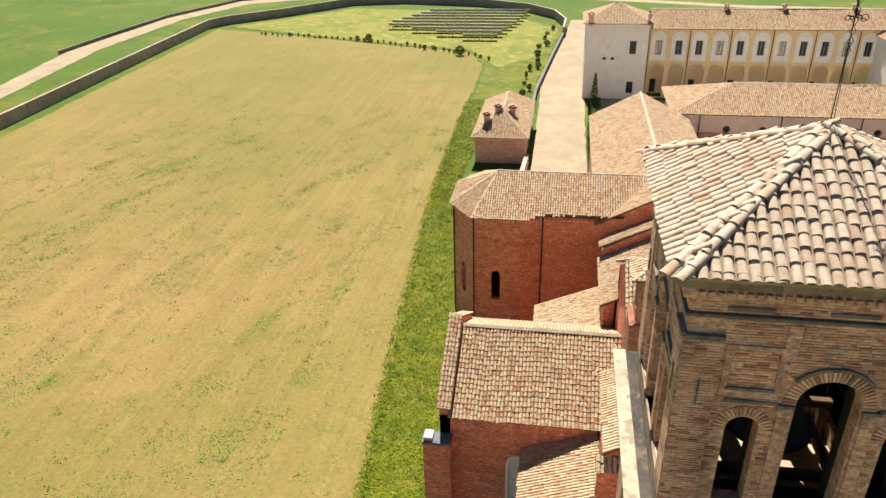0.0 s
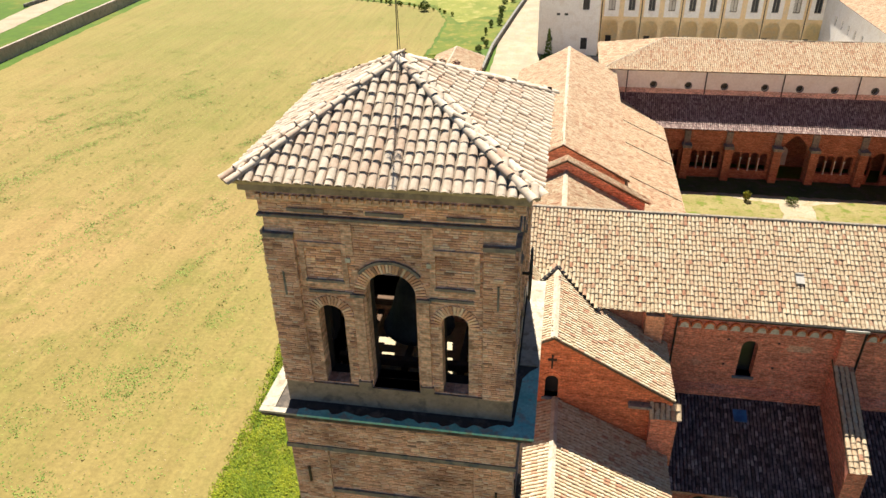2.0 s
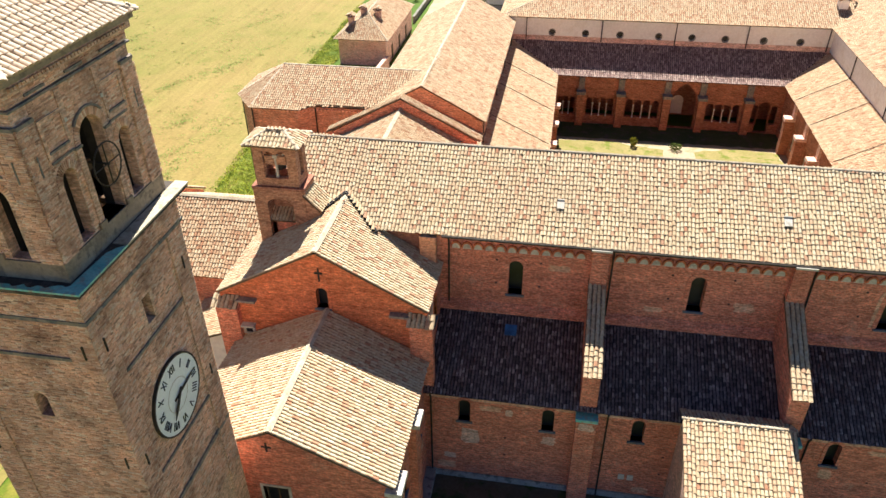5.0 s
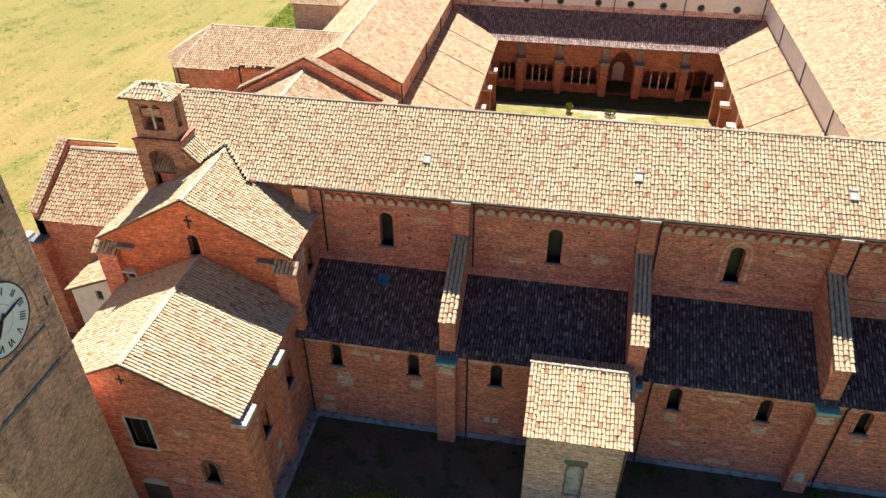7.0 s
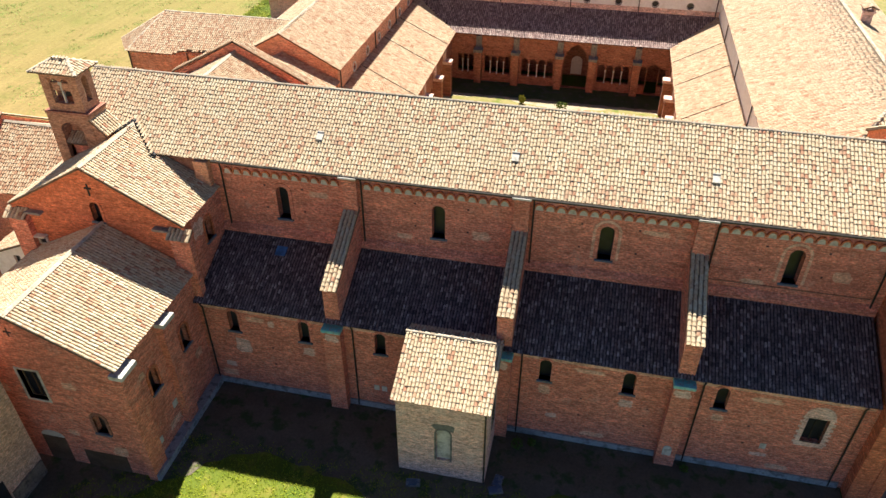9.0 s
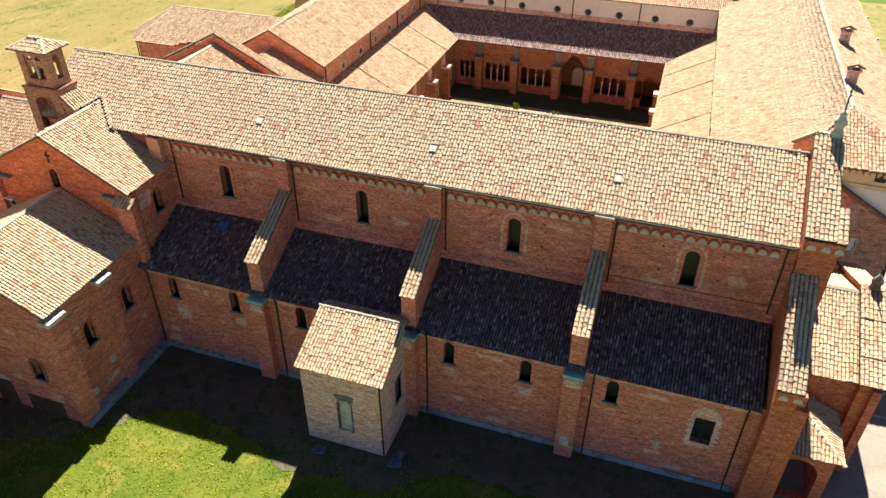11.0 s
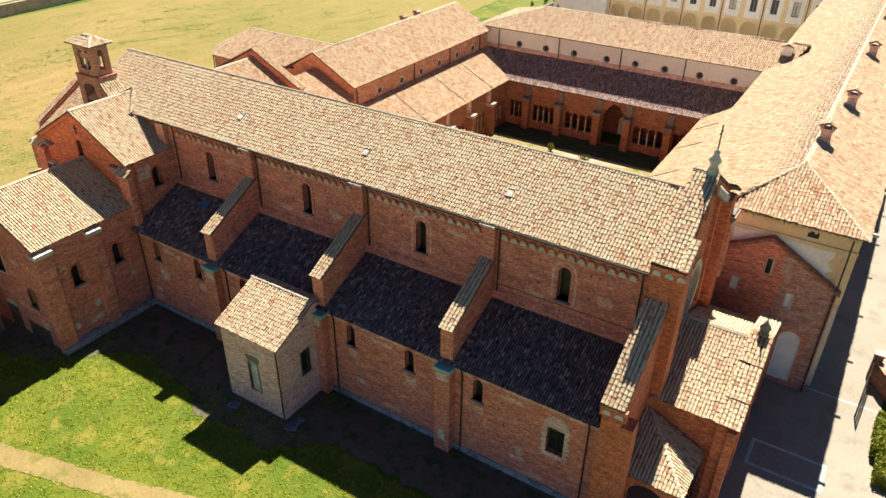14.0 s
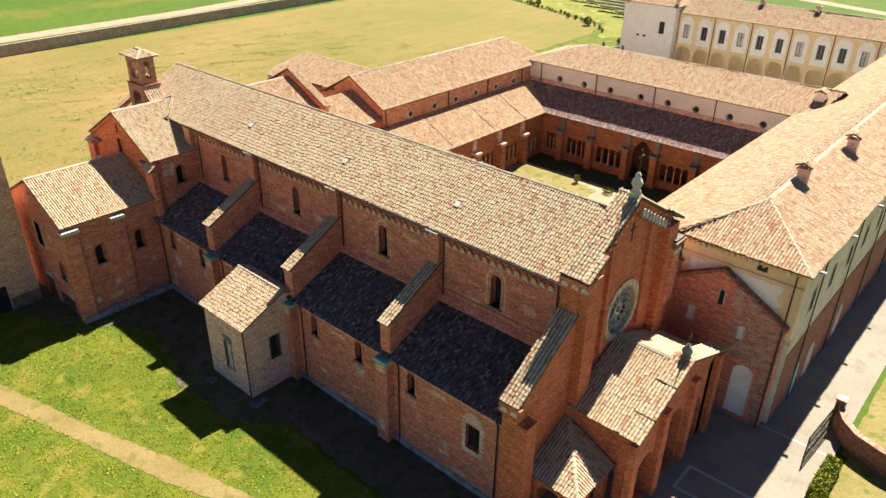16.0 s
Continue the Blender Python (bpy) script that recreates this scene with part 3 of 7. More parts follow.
def turned(bm, profile, centre, seg=12):
    """A turned shape from (radius, height) pairs."""
    rings = [[bm.verts.new((centre[0] + r * math.cos(2 * math.pi * i / seg), centre[1] + r * math.sin(2 * math.pi * i / seg), centre[2] + z)) for i in range(seg)] for r, z in profile]
    for a, b in zip(rings, rings[1:]):
        for i in range(seg):
            bm.faces.new((a[i], a[(i + 1) % seg], b[(i + 1) % seg], b[i]))
    bm.faces.new(rings[0]), bm.faces.new(rings[-1])
    return bm


# ---- ground ----
def sheet(name, outline, z, material, label, category="", kind="structure", edge=0.0, step=3.0, seed=1):
    """A flat piece of ground with a slightly ragged edge."""
    rng = random.Random(seed)
    pts = []
    for (a, b), (c, d) in zip(outline, outline[1:] + outline[:1]):
        n = max(1, int(math.hypot(c - a, d - b) / step)) if edge else 1
        for i in range(n):
            f = i / n
            pts.append((a + (c - a) * f + rng.uniform(-edge, edge), b + (d - b) * f + rng.uniform(-edge, edge)))
    bm = B()
    vs = [bm.verts.new((u, v, 0)) for u, v in pts]
    for a, b, c in tessellate_polygon([[Vector((u, v, 0)) for u, v in pts]]):
        try:
            bm.faces.new((vs[a], vs[b], vs[c]))
        except ValueError:
            pass
    for v in bm.verts:
        v.co.z = z
    bmesh.ops.recalc_face_normals(bm, faces=bm.faces)
    if bm.faces and sum(f.normal.z for f in bm.faces) < 0:
        bmesh.ops.reverse_faces(bm, faces=bm.faces)
    me = bpy.data.meshes.new(name)
    bm.to_mesh(me)
    bm.free()
    me.materials.append(material)
    return tagged(new(name, me), label, category, kind=kind)


sheet("ground", [(-2500, -900), (2500, -900), (2500, 3500), (-2500, 3500)], -0.06, GREEN, "bright green crop fields to the horizon", "ground")
# Unseen sheet behind the camera, added to bounce warm light onto the walls.
sheet("bounce_sheet", [(-103, -500), (400, -500), (400, -22), (100, -8), (-5.5, -8), (-13.5, -62), (-103, -62)], 0.02, FIELD, "unseen tan sheet added to bounce warm light", "field")
sheet("dry_field", [(-103, -60), (-13, -60), (-13.2, 20), (-14, 40), (-16, 60), (-19, 100), (-20, 140), (-20.5, 178), (-26, 192), (-60, 204), (-94, 216), (-111, 221), (-106, 119)], 0.0, FIELD, "dry tan ploughed field with faint green growth", "field", edge=0.35, step=2.0)
sheet("grass_verge", [(-14, -60), (-6, -60), (-6, 20), (-8, 42), (-9.5, 60), (-16, 106), (-14, 150), (-7, 155), (-2, 225), (-22, 252), (-76, 262), (-108, 224), (-60, 205), (-26, 193), (-20, 178), (-19.5, 140), (-18.5, 100), (-15.7, 60), (-13.7, 40), (-13, 20)], 0.025, GRASS, "green grass verge along the field", "grass", edge=0.5, step=2.0)
sheet("far_meadow", [(-7, 190), (-3, 224), (-22, 251), (-76, 261), (-107, 225), (-60, 207), (-26, 195), (-21, 186), (-17, 176)], 0.04, MEADOW, "dry yellow meadow beyond the field", "meadow", edge=0.6, step=2.0)
sheet("yard", [(-9.5, 28), (4, 26), (4, 110), (-5, 110), (-14.5, 106), (-9.2, 60), (-7.7, 42)], 0.012, EARTH, "bare earth strip beside the church", "yard", edge=0.3)
sheet("gravel_road", [(-5, 104), (4, 104), (3.9, 130), (4.2, 160), (6.5, 240), (0.5, 240), (-2.5, 200), (-5.5, 160), (-5, 125)], 0.04, GRAVEL, "pale gravel road between verge and hedges", "road", edge=0.15)
sheet("lawn", [(-6, -10), (100, -10), (76, 24), (74, 24.4), (62, 24.4), (40, 25), (19, 25), (14, 21.5), (-5, 12)], 0.0, GRASS, "sunlit lawn with yellow wild flowers", "lawn", edge=0.15, step=1.0)
sheet("footpath", [(0, 3.0), (12, 6.2), (24, 9.6), (33, 12.2), (42, 14.6), (50, 17.4), (62, 21.0), (74, 24.0), (74, 26.2), (62, 23.0), (48.5, 18.3), (41, 16.5), (32, 13.6), (22, 11.0), (11, 8.0), (0, 4.4)], 0.03, EARTH, "worn earth footpath across the lawn", "path", edge=0.09, step=0.35)
sheet("shaded_earth", [(-8, 26), (-4, 10.5), (1, 10), (12, 17.5), (15.5, 18.5), (19.5, 22), (22, 24.0), (30, 23), (32, 21.5), (40, 22), (44, 25.2), (62, 24.6), (63, 31), (-6, 31)], 0.035, SHADED_EARTH, "trodden bare earth along the church walls, darkened for their shade", "ground", edge=0.35, step=1.0)
sheet("pavement", [(62, 24.5), (76, 24.2), (100, 20), (110, 40), (82, 46), (79.5, 52), (79.5, 160), (64, 160), (64, 24.5)], 0.05, PAVE, "pale paved street in front of the church", "pavement", edge=0.0)
sheet("forecourt_lawn", [(79.9, 53.0), (110, 50), (110, 160), (80.5, 160)], 0.06, DRY_LAWN, "dry patchy lawn behind the low wall", "lawn", edge=0.2, step=1.0)
# Barely visible court ground, made pale to throw light on the walls.
sheet("court", [(5, 111), (58.4, 111), (58.4, 152), (5, 150)], 0.02, COURT, "court between the wings, made pale to bounce light", "court")
sheet("cloister_garth", [(22, 57), (53.4, 57), (53.4, 93), (22, 93)], 0.02, PATH, "pale gravel cloister garth with lawn beds", "garth")
# Darker strip over the zone that the north wing shades.
sheet("garth_bed", [(22.4, 87.9), (52.9, 87.9), (52.9, 92.8), (22.4, 92.8)], 0.07, SHADE_LAWN, "green lawn strip along the cloister arcade, darkened for its shade", "lawn", edge=0.15, step=0.8, seed=9)
for n_, o_ in enumerate(([(24, 60.5), (36, 60.5), (36.2, 71.5), (24, 71.5)], [(39, 60.5), (51.5, 60.5), (51.5, 71.5), (39, 71.5)], [(23.6, 77), (32, 77.6), (37, 80.5), (37.6, 85.6), (30, 87.2), (23.6, 86.6)], [(41.0, 80), (46, 77.6), (52, 77.2), (52, 86.6), (47, 87.4), (41.2, 85.4)])):
    sheet("garth_bed", o_, 0.05 + 0.004 * n_, GRASS if n_ < 2 else DRY_LAWN, "yellow-green lawn bed in the cloister garth", "lawn", edge=0.25, step=0.8, seed=n_ + 3)
sheet("outer_road", [(-127, 40), (-130, 118), (-134, 150), (-141, 186), (-138.5, 240), (-127, 277), (-92, 297), (-40, 303), (10, 287), (60, 269), (110, 262), (260, 240), (260, 234), (110, 256), (60, 263), (10, 280), (-40, 295), (-88, 289), (-121, 270), (-131.5, 238), (-133, 190), (-127, 150), (-123, 118), (-120, 40)], 0.0, GRAVEL, "pale country road beyond the field wall", "road", edge=0.2)


def wall_strip(name, line, h, th, material, label, category="wall"):
    e = thing(name, (line[0][0], line[0][1], 0), label, category, kind="structure")
    for (a, b), (c, d) in zip(line, line[1:]):
        bm = B()
        L = math.hypot(c - a, d - b)
        box(bm, 0, L, -th / 2, th / 2, -0.1, h)
        box(bm, 0, L, -th / 2 - 0.08, th / 2 + 0.08, h, h + 0.12)
        bm.transform(Matrix.Translation((a, b, 0)) @ Matrix.Rotation(math.atan2(d - b, c - a), 4, "Z"))
        part("wall_length", bm, material, e)
    return e


OLDWALL = speckled("old_grey_brick_wall", (0.40, 0.31, 0.25), (0.50, 0.40, 0.33), 0.3, 3, c3=(0.34, 0.29, 0.24))
wall_strip("field_wall", [(-103, -40), (-105.5, 60), (-109.5, 119), (-112, 170), (-114.5, 222), (-111, 230), (-98, 243), (-79, 268), (-60, 272), (-32, 266), (-14, 255), (-5, 243), (-1.2, 228), (-1.6, 214)], 2.6, 0.5, OLDWALL, "long old grey brick wall round the field")
wall_strip("road_wall", [(-1.6, 214), (-4, 185), (-6.3, 154), (-6.5, 136)], 1.1, 0.35, STONE_GREY, "low pale concrete wall along the gravel road")


# ---- church ----
YR, ZR, ZE = 41.4, 20.65, 17.2
YS, YN = 35.55, 47.25
church = thing("abbey_church", (40, 41.4, 0), "long red brick abbey church with terracotta tile roofs", "church")
# nave walls
CLER = [21.8, 33.5, 45.15, 57.15]
bm = B()
solid(bm, south(YS), rect(4.6, 63.1, 8.0, 17.05), [arch(c, 12.6, 0.95, 2.75) for c in CLER], 0, 0.9)
solid(bm, north(YN), rect(4.6, 62.9, 8.0, 17.05), [], 0, 0.9)
solid(bm, east(4.6), [(YS, 8), (YN, 8), (YN, 17.05), (YR, 20.3), (YS, 17.05)], [], 0, 0.8)
parts("nave_wall", bm, BRICK, church)
for c in CLER:
    window(church, south(YS), c, 12.6, 0.95, 2.75, depth=0.6, band=0.28)
# aisle walls
AIS = [19.2, 24.75, 30.5, 42.25, 47.85, 53.8]
bm = B()
solid(bm, south(29.9), rect(16.4, 63.1, -0.1, 8.35), [arch(c, 5.85, 0.8, 1.95) for c in AIS] + [rect(59.3, 60.6, 4.0, 6.3)], 0, 0.8)
solid(bm, north(52.9), rect(16.4, 62.9, -0.1, 8.35), [], 0, 0.8)
parts("aisle_wall", bm, BRICK, church)
bm = B()
solid(bm, south(29.9), rect(16.6, 62.8, -0.05, 0.55), [], -0.12, 0.0)
part("plinth", bm, PALE_GREY, church, "grey damp stone plinth")
part("eave_band", solid(B(), south(29.9), rect(16.6, 62.8, 7.75, 8.3), [], -0.02, 0.0), BRICK_PEACH, church, "pale worn brick band under the eave")
for c in AIS:
    window(church, south(29.9), c, 5.85, 0.8, 1.95, depth=0.45)
crown_ = [(59.95 + 0.95 * math.cos(math.pi * k / 10), 6.45 + 0.95 * math.sin(math.pi * k / 10)) for k in range(11)]
side = [(0.93 + 0.14 * (k // 2 % 2), 3.6 + 0.24 * ((k + 1) // 2)) for k in range(23)]
side = [(59.95 + w_, z_) for w_, z_ in side]
sq = part("window", solid(B(), south(29.9), side + crown_ + [(119.9 - u_, z_) for u_, z_ in side[::-1]], [rect(59.3, 60.6, 4.0, 6.3)], -0.03, 0.1), BRICK_PALE, church, "square window in a toothed pale brick surround")
part("pane", solid(B(), south(29.9), rect(59.3, 60.6, 4.0, 6.3), [], 0.4, 0.44), GLASS, sq)
bm = B()
for u in (59.3, 59.91, 60.52):
    solid(bm, south(29.9), rect(u, u + 0.08, 4.0, 6.3), [], 0.3, 0.38)
part("frame", bm, IRON, sq)
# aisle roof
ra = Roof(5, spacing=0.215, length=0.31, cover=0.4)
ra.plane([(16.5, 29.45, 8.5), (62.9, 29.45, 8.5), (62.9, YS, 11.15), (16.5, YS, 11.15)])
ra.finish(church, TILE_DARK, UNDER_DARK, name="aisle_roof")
rn = Roof(6)
rn.plane([(62.9, 53.3, 8.5), (16.5, 53.3, 8.5), (16.5, YN, 11.15), (62.9, YN, 11.15)])
rn.finish(church, TILE, UNDER, name="aisle_roof")
bm = B()
solid(bm, west(62.9), [(YS - 0.34, 11.0), (YS, 11.0), (YS, 11.75), (YS - 0.12, 11.62), (YS - 0.34, 11.3)], [], 0, 46.3)
part("string_course", bm, BRICK, church, "sloping brick ledge above the aisle roof")
part("string_moulding", solid(B(), south(YS), rect(52.1, 62.3, 12.12, 12.18), [], -0.05, 0.0), BRICK_DARK, church)
# nave roof
rv = Roof(7)
rv.plane([(4.3, 35.15, ZE), (63.0, 35.15, ZE), (63.0, YR, ZR), (4.3, YR, ZR)])
rv.plane([(63.0, 47.65, ZE), (4.3, 47.65, ZE), (4.3, YR, ZR), (63.0, YR, ZR)])
rv.ridge((4.3, YR, ZR), (63.0, YR, ZR), 0.13)
rv.finish(church, TILE, UNDER, name="nave_roof")
bm = B()
pipe(bm, [(4.3, YR, ZR - 0.03), (63.0, YR, ZR - 0.03)], 0.1)
part("ridge_bedding", bm, MORTAR, church, "pale mortar along the ridge")
bm = B()
pipe(bm, [(16.9, 35.02, ZE - 0.08), (62.8, 35.02, ZE - 0.08)], 0.11)
part("gutter", bm, IRON, church, "dark metal gutter under the eave")
# skylights
for x_ in (24.35, 38.4, 51.5):
    bm = B()
    yb = 37.75
    f_ = (yb - 35.15) / (YR - 35.15)
    z_ = ZE + (ZR - ZE) * f_
    box(bm, -0.24, 0.24, -0.42, 0.2, 0.0, 0.09)
    box(bm, -0.25, 0.25, 0.2, 0.28, 0.0, 0.14)
    bm.transform(Matrix.Translation((x_, yb, z_ + 0.02)) @ Matrix.Rotation(math.atan2(ZR - ZE, YR - 35.15), 4, "X"))
    part("skylight", bm, STONE, church, "small pale roof light")
bm = box(B(), -0.4, 0.4, -0.4, 0.4, 0.0, 0.08, 0.01)
bm.transform(Matrix.Translation((21.75, 34.1, 10.56)) @ Matrix.Rotation(math.atan2(2.65, 6.1), 4, "X"))
part("skylight", bm, glass("blue_roof_glass", (0.03, 0.09, 0.2)), church, "small blue roof light on the dark aisle roof")
# corbel table: a row of little round arches with pale fields
def half_ring(r0, r1, seg=8):
    a = [math.pi * k / seg for k in range(seg + 1)]
    return [(r1 * math.cos(t), r1 * math.sin(t)) for t in a] + [(r0 * math.cos(t), r0 * math.sin(t)) for t in reversed(a)]


corbel = mesh_of("corbel_arch", solid(B(), south(0), half_ring(0.25, 0.345), [], -0.15, 0.0), BRICK_BRIGHT)
bm = solid(B(), south(0), [(0.26 * math.cos(math.pi * k / 8), 0.26 * math.sin(math.pi * k / 8)) for k in range(9)] + [(-0.26, -0.1), (0.26, -0.1)], [], -0.03, 0.0)
lunette = mesh_of("lunette", bm, STONE)
bays = [(17.4, 26.3), (28.0, 38.5), (40.1, 50.4), (52.0, 62.2)]
for a_, b_ in bays:
    n_ = int((b_ - a_) / 0.72)
    for i in range(n_):
        at = Matrix.Translation((a_ + (i + 0.5) * (b_ - a_) / n_, YS, 16.1)) @ Matrix.Diagonal((1.05, 1, 1.35, 1))
        piece("corbel_arch", corbel, at, church)
        piece("lunette", lunette, at, church)
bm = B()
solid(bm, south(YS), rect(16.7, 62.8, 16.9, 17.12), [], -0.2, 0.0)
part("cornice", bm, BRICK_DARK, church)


def buttress(x, w=1.06):
    """A flying wall over the aisle roof with a tiled slope, then a pier down to the ground."""
    b = thing("buttress", (x, 29, 0), "sloping red brick buttress capped with terracotta tiles", "buttress", "buttresses along the aisle")
    h = w / 2
    T = west(x + h)
    bm = B()
    solid(bm, T, [(29.75, 8.0), (35.5, 8.0), (35.5, 14.4), (29.75, 11.4)], [], 0, w)
    box(bm, x - h - 0.12, x + h + 0.12, 29.15, 29.9, -0.1, 7.85)
    part("pier", bm, BRICK, b)
    bm = B()
    box(bm, x - h - 0.18, x + h + 0.18, 29.02, 29.88, 7.85, 8.12, 0.03)
    part("shoulder_cap", bm, COPPER, b, "blue-green metal shoulder cap")
    r = Roof(int(x), thick=0.2)
    r.plane([(x - h - 0.05, 29.5, 11.42), (x + h + 0.05, 29.5, 11.42), (x + h + 0.05, 35.5, 14.55), (x - h - 0.05, 35.5, 14.55)])
    r.finish(b, TILE, UNDER, name="coping")
    bm = B()
    box(bm, x - 0.54, x + 0.54, 35.1, 35.6, 14.2, 17.0)
    part("pilaster", bm, BRICK, b)
    bm = B()
    box(bm, x - 0.64, x + 0.64, 34.85, 35.6, 17.0, 17.14)
    part("cap", bm, STONE, b, "pale stone cap")
    return b


for x_ in (27.15, 39.3, 51.2):
    buttress(x_)
for x_ in (17.3, 27.95, 40.1, 52.0, 62.5):
    bm = B()
    pipe(bm, [(x_, 35.3, 17.0), (x_, 35.42, 16.4), (x_, 35.42, 11.4)], 0.06)
    part("downpipe", bm, IRON, church)
for x_ in (16.95, 28.5, 40.6, 52.5, 62.2):
    bm = B()
    pipe(bm, [(x_, 29.6, 8.2), (x_, 29.8, 7.8), (x_, 29.8, 0.1)], 0.06)
    part("downpipe", bm, IRON, church)

# transept south
bm = B()
solid(bm, south(30.4), [(3.3, -0.1), (16.7, -0.1), (16.7, 14.6), (10.0, 18.35), (3.3, 14.6)], [arch(10.05, 14.0, 0.75, 1.6)], 0, 0.8)
part("transept_gable", bm, BRICK_BRIGHT, church)
bm = B()
solid(bm, west(16.7), rect(31.2, YS, -0.1, 14.6), [arch(33.2, 11.6, 0.9, 1.9)], 0, 0.8)
solid(bm, east(3.3), rect(31.2, YS, -0.1, 14.6), [], 0, 0.8)
parts("transept_wall", bm, BRICK, church)
window(church, south(30.4), 10.05, 14.0, 0.75, 1.6, surround=BRICK_BRIGHT)
window(church, west(16.7), 33.2, 11.6, 0.9, 1.9, surround=BRICK_BRIGHT)
line_x = np.arange(8.85, 12.5, 0.235)
drop = np.abs(line_x - 10.0) * 0.985
slope = Vector((0, YR - 35.15, ZR - ZE)).normalized()
peak = Vector((10.0, 37.45, 18.52))
up_ = slope.cross(Vector((-1, 0, 0)))
edge_tiles = tile_verts(np.array(peak + up_ * 0.3), np.array((1.0, 0, 0)), np.array(slope), np.array(up_), line_x - 10.0, -drop * 1.13 - 0.25, 0.25, 0.42, 5, np.random.default_rng(61), lift=0.06)
quads("edge_tiles", [edge_tiles], 5, TILE, church, "stuff")
# Black bar added as the shadow line below the edge tiles.
bm = B()
pipe(bm, [(8.85, 36.0, 18.0), tuple(peak + Vector((0, -0.32, 0.12))), (12.6, 34.78, 17.15)], 0.15)
part("eave_shadow_bar", bm, BLACK, church, "black bar standing in for the shadow under the stepped nave eave")
# Dark brick panel that puts the deep shade under the eave into colour.
part("shaded_wall", solid(B(), south(YS), [(12.35, 17.0), (15.3, 15.35), (15.3, 17.0)], [], -0.04, 0.0), BRICK_DARK, church, "wall under the nave eave, painted dark for its shade")
part("wall_pier", box(B(), 15.4, 16.5, 35.0, YS, 14.0, 16.95, 0.02), BRICK_TAN, church)
part("raking_cornice", solid(B(), south(30.4), [(3.2, 14.25), (10.0, 18.0), (16.8, 14.25), (16.8, 14.62), (10.0, 18.38), (3.2, 14.62)], [], -0.16, 0.0), BRICK_BRIGHT, church)
bm = solid(B(), south(30.4), rect(4.3, 5.1, 11.2, 12.0), [rect(4.45, 4.95, 11.3, 11.85)], -0.12, 0.1)
box(bm, 4.2, 5.2, 29.95, 30.4, 12.0, 12.12)
ow = part("window", bm, STONE, church, "tiny window with white stone surround")
part("pane", solid(B(), south(30.4), rect(4.45, 4.95, 11.3, 11.85), [], -0.01, 0.0), BLACK, ow)
rt = Roof(8)
gable_roof(rt, 3.1, 16.85, 30.1, 37.2, 14.75, 18.5, "y", mid=10.0)
rt.finish(church, TILE, UNDER, name="transept_roof")
for x0_, x1_, x2_ in ((15.7, 17.15, 14.4), (2.85, 4.3, 4.3)):
    bm = B()
    box(bm, x0_, x1_, 29.9, 30.5, -0.1, 13.75)
    solid(bm, west(x1_), [(29.9, 13.75), (30.5, 13.75), (30.5, 14.2)], [], 0, x1_ - x0_)
    part("corner_buttress", bm, BRICK, church)
    part("drip_ledge", box(B(), x2_, x2_ + 1.3, 29.95, 30.42, 14.05, 14.25, 0.03), TRIM, church, "dark weathered ledge")
bm = B()
solid(bm, south(30.4), [(9.95, 16.1), (10.05, 16.1), (10.05, 16.65), (10.25, 16.65), (10.25, 16.78), (10.05, 16.78), (10.05, 17.05), (9.95, 17.05), (9.95, 16.78), (9.75, 16.78), (9.75, 16.65), (9.95, 16.65)], [], -0.06, 0.0)
part("cross_opening", bm, BLACK, church, "dark cross set into the gable")

# transept north
bm = B()
solid(bm, south(53.0), [(3.7, -0.1), (16.8, -0.1), (16.8, 15.3), (10.25, 18.8), (3.7, 15.3)], [], 0, 0.7)
solid(bm, west(16.7), rect(47.2, 53.0, -0.1, 14.35), [], 0, 0.8)
solid(bm, east(3.7), rect(47.2, 53.0, -0.1, 14.35), [], 0, 0.8)
parts("transept_wall", bm, BRICK, church)
rt = Roof(9)
gable_roof(rt, 3.3, 17.05, 45.6, 53.0, 14.45, 18.0, "y", mid=10.2)
rt.plane([(3.3, 52.8, 15.5), (3.3, 53.9, 15.5), (10.25, 53.9, 19.0), (10.25, 52.8, 19.0)])
rt.plane([(17.2, 53.9, 15.5), (17.2, 52.8, 15.5), (10.25, 52.8, 19.0), (10.25, 53.9, 19.0)])
rt.finish(church, TILE_PINK, UNDER, name="transept_roof")

# choir
bm = B()
solid(bm, south(35.9), rect(-7.0, 4.6, -0.1, 11.3), [arch(-1.8, 3.6, 1.3, 4.6)], 0, 0.8)
solid(bm, north(46.9), rect(-7.0, 4.6, -0.1, 11.3), [], 0, 0.8)
solid(bm, east(-7.0), [(35.9, -0.1), (46.9, -0.1), (46.9, 12.0), (41.4, 15.3), (35.9, 12.0)], [], 0, 0.7)
parts("choir_wall", bm, BRICK, church)
rc = Roof(10)
gable_roof(rc, -6.4, 4.6, 35.5, 47.3, 11.5, 14.8, "x", mid=41.4)
rc.plane([(-7.15, 35.6, 12.1), (-6.2, 35.6, 12.1), (-6.2, 41.4, 15.5), (-7.15, 41.4, 15.5)])
rc.plane([(-6.2, 47.2, 12.1), (-7.15, 47.2, 12.1), (-7.15, 41.4, 15.5), (-6.2, 41.4, 15.5)])
rc.finish(church, TILE_PINK, UNDER, name="choir_roof")
bm = B()
box(bm, -8.0, -6.2, 34.9, 35.9, -0.1, 9.6)
part("corner_buttress", bm, BRICK, church)
bm = B()
box(bm, -8.05, -6.15, 34.8, 35.95, 9.6, 9.8)
part("cap", bm, SILL, church, "dark slate buttress cap")
part("cap_stone", box(B(), -7.95, -7.35, 34.95, 35.8, 9.8, 10.05, 0.03), STONE, church, "loose pale cap stone")
niche = window(church, south(35.9), -1.8, 3.6, 1.3, 4.6, surround=PLASTER, depth=0.3, band=0.15, pane=PLASTER, sill=False)

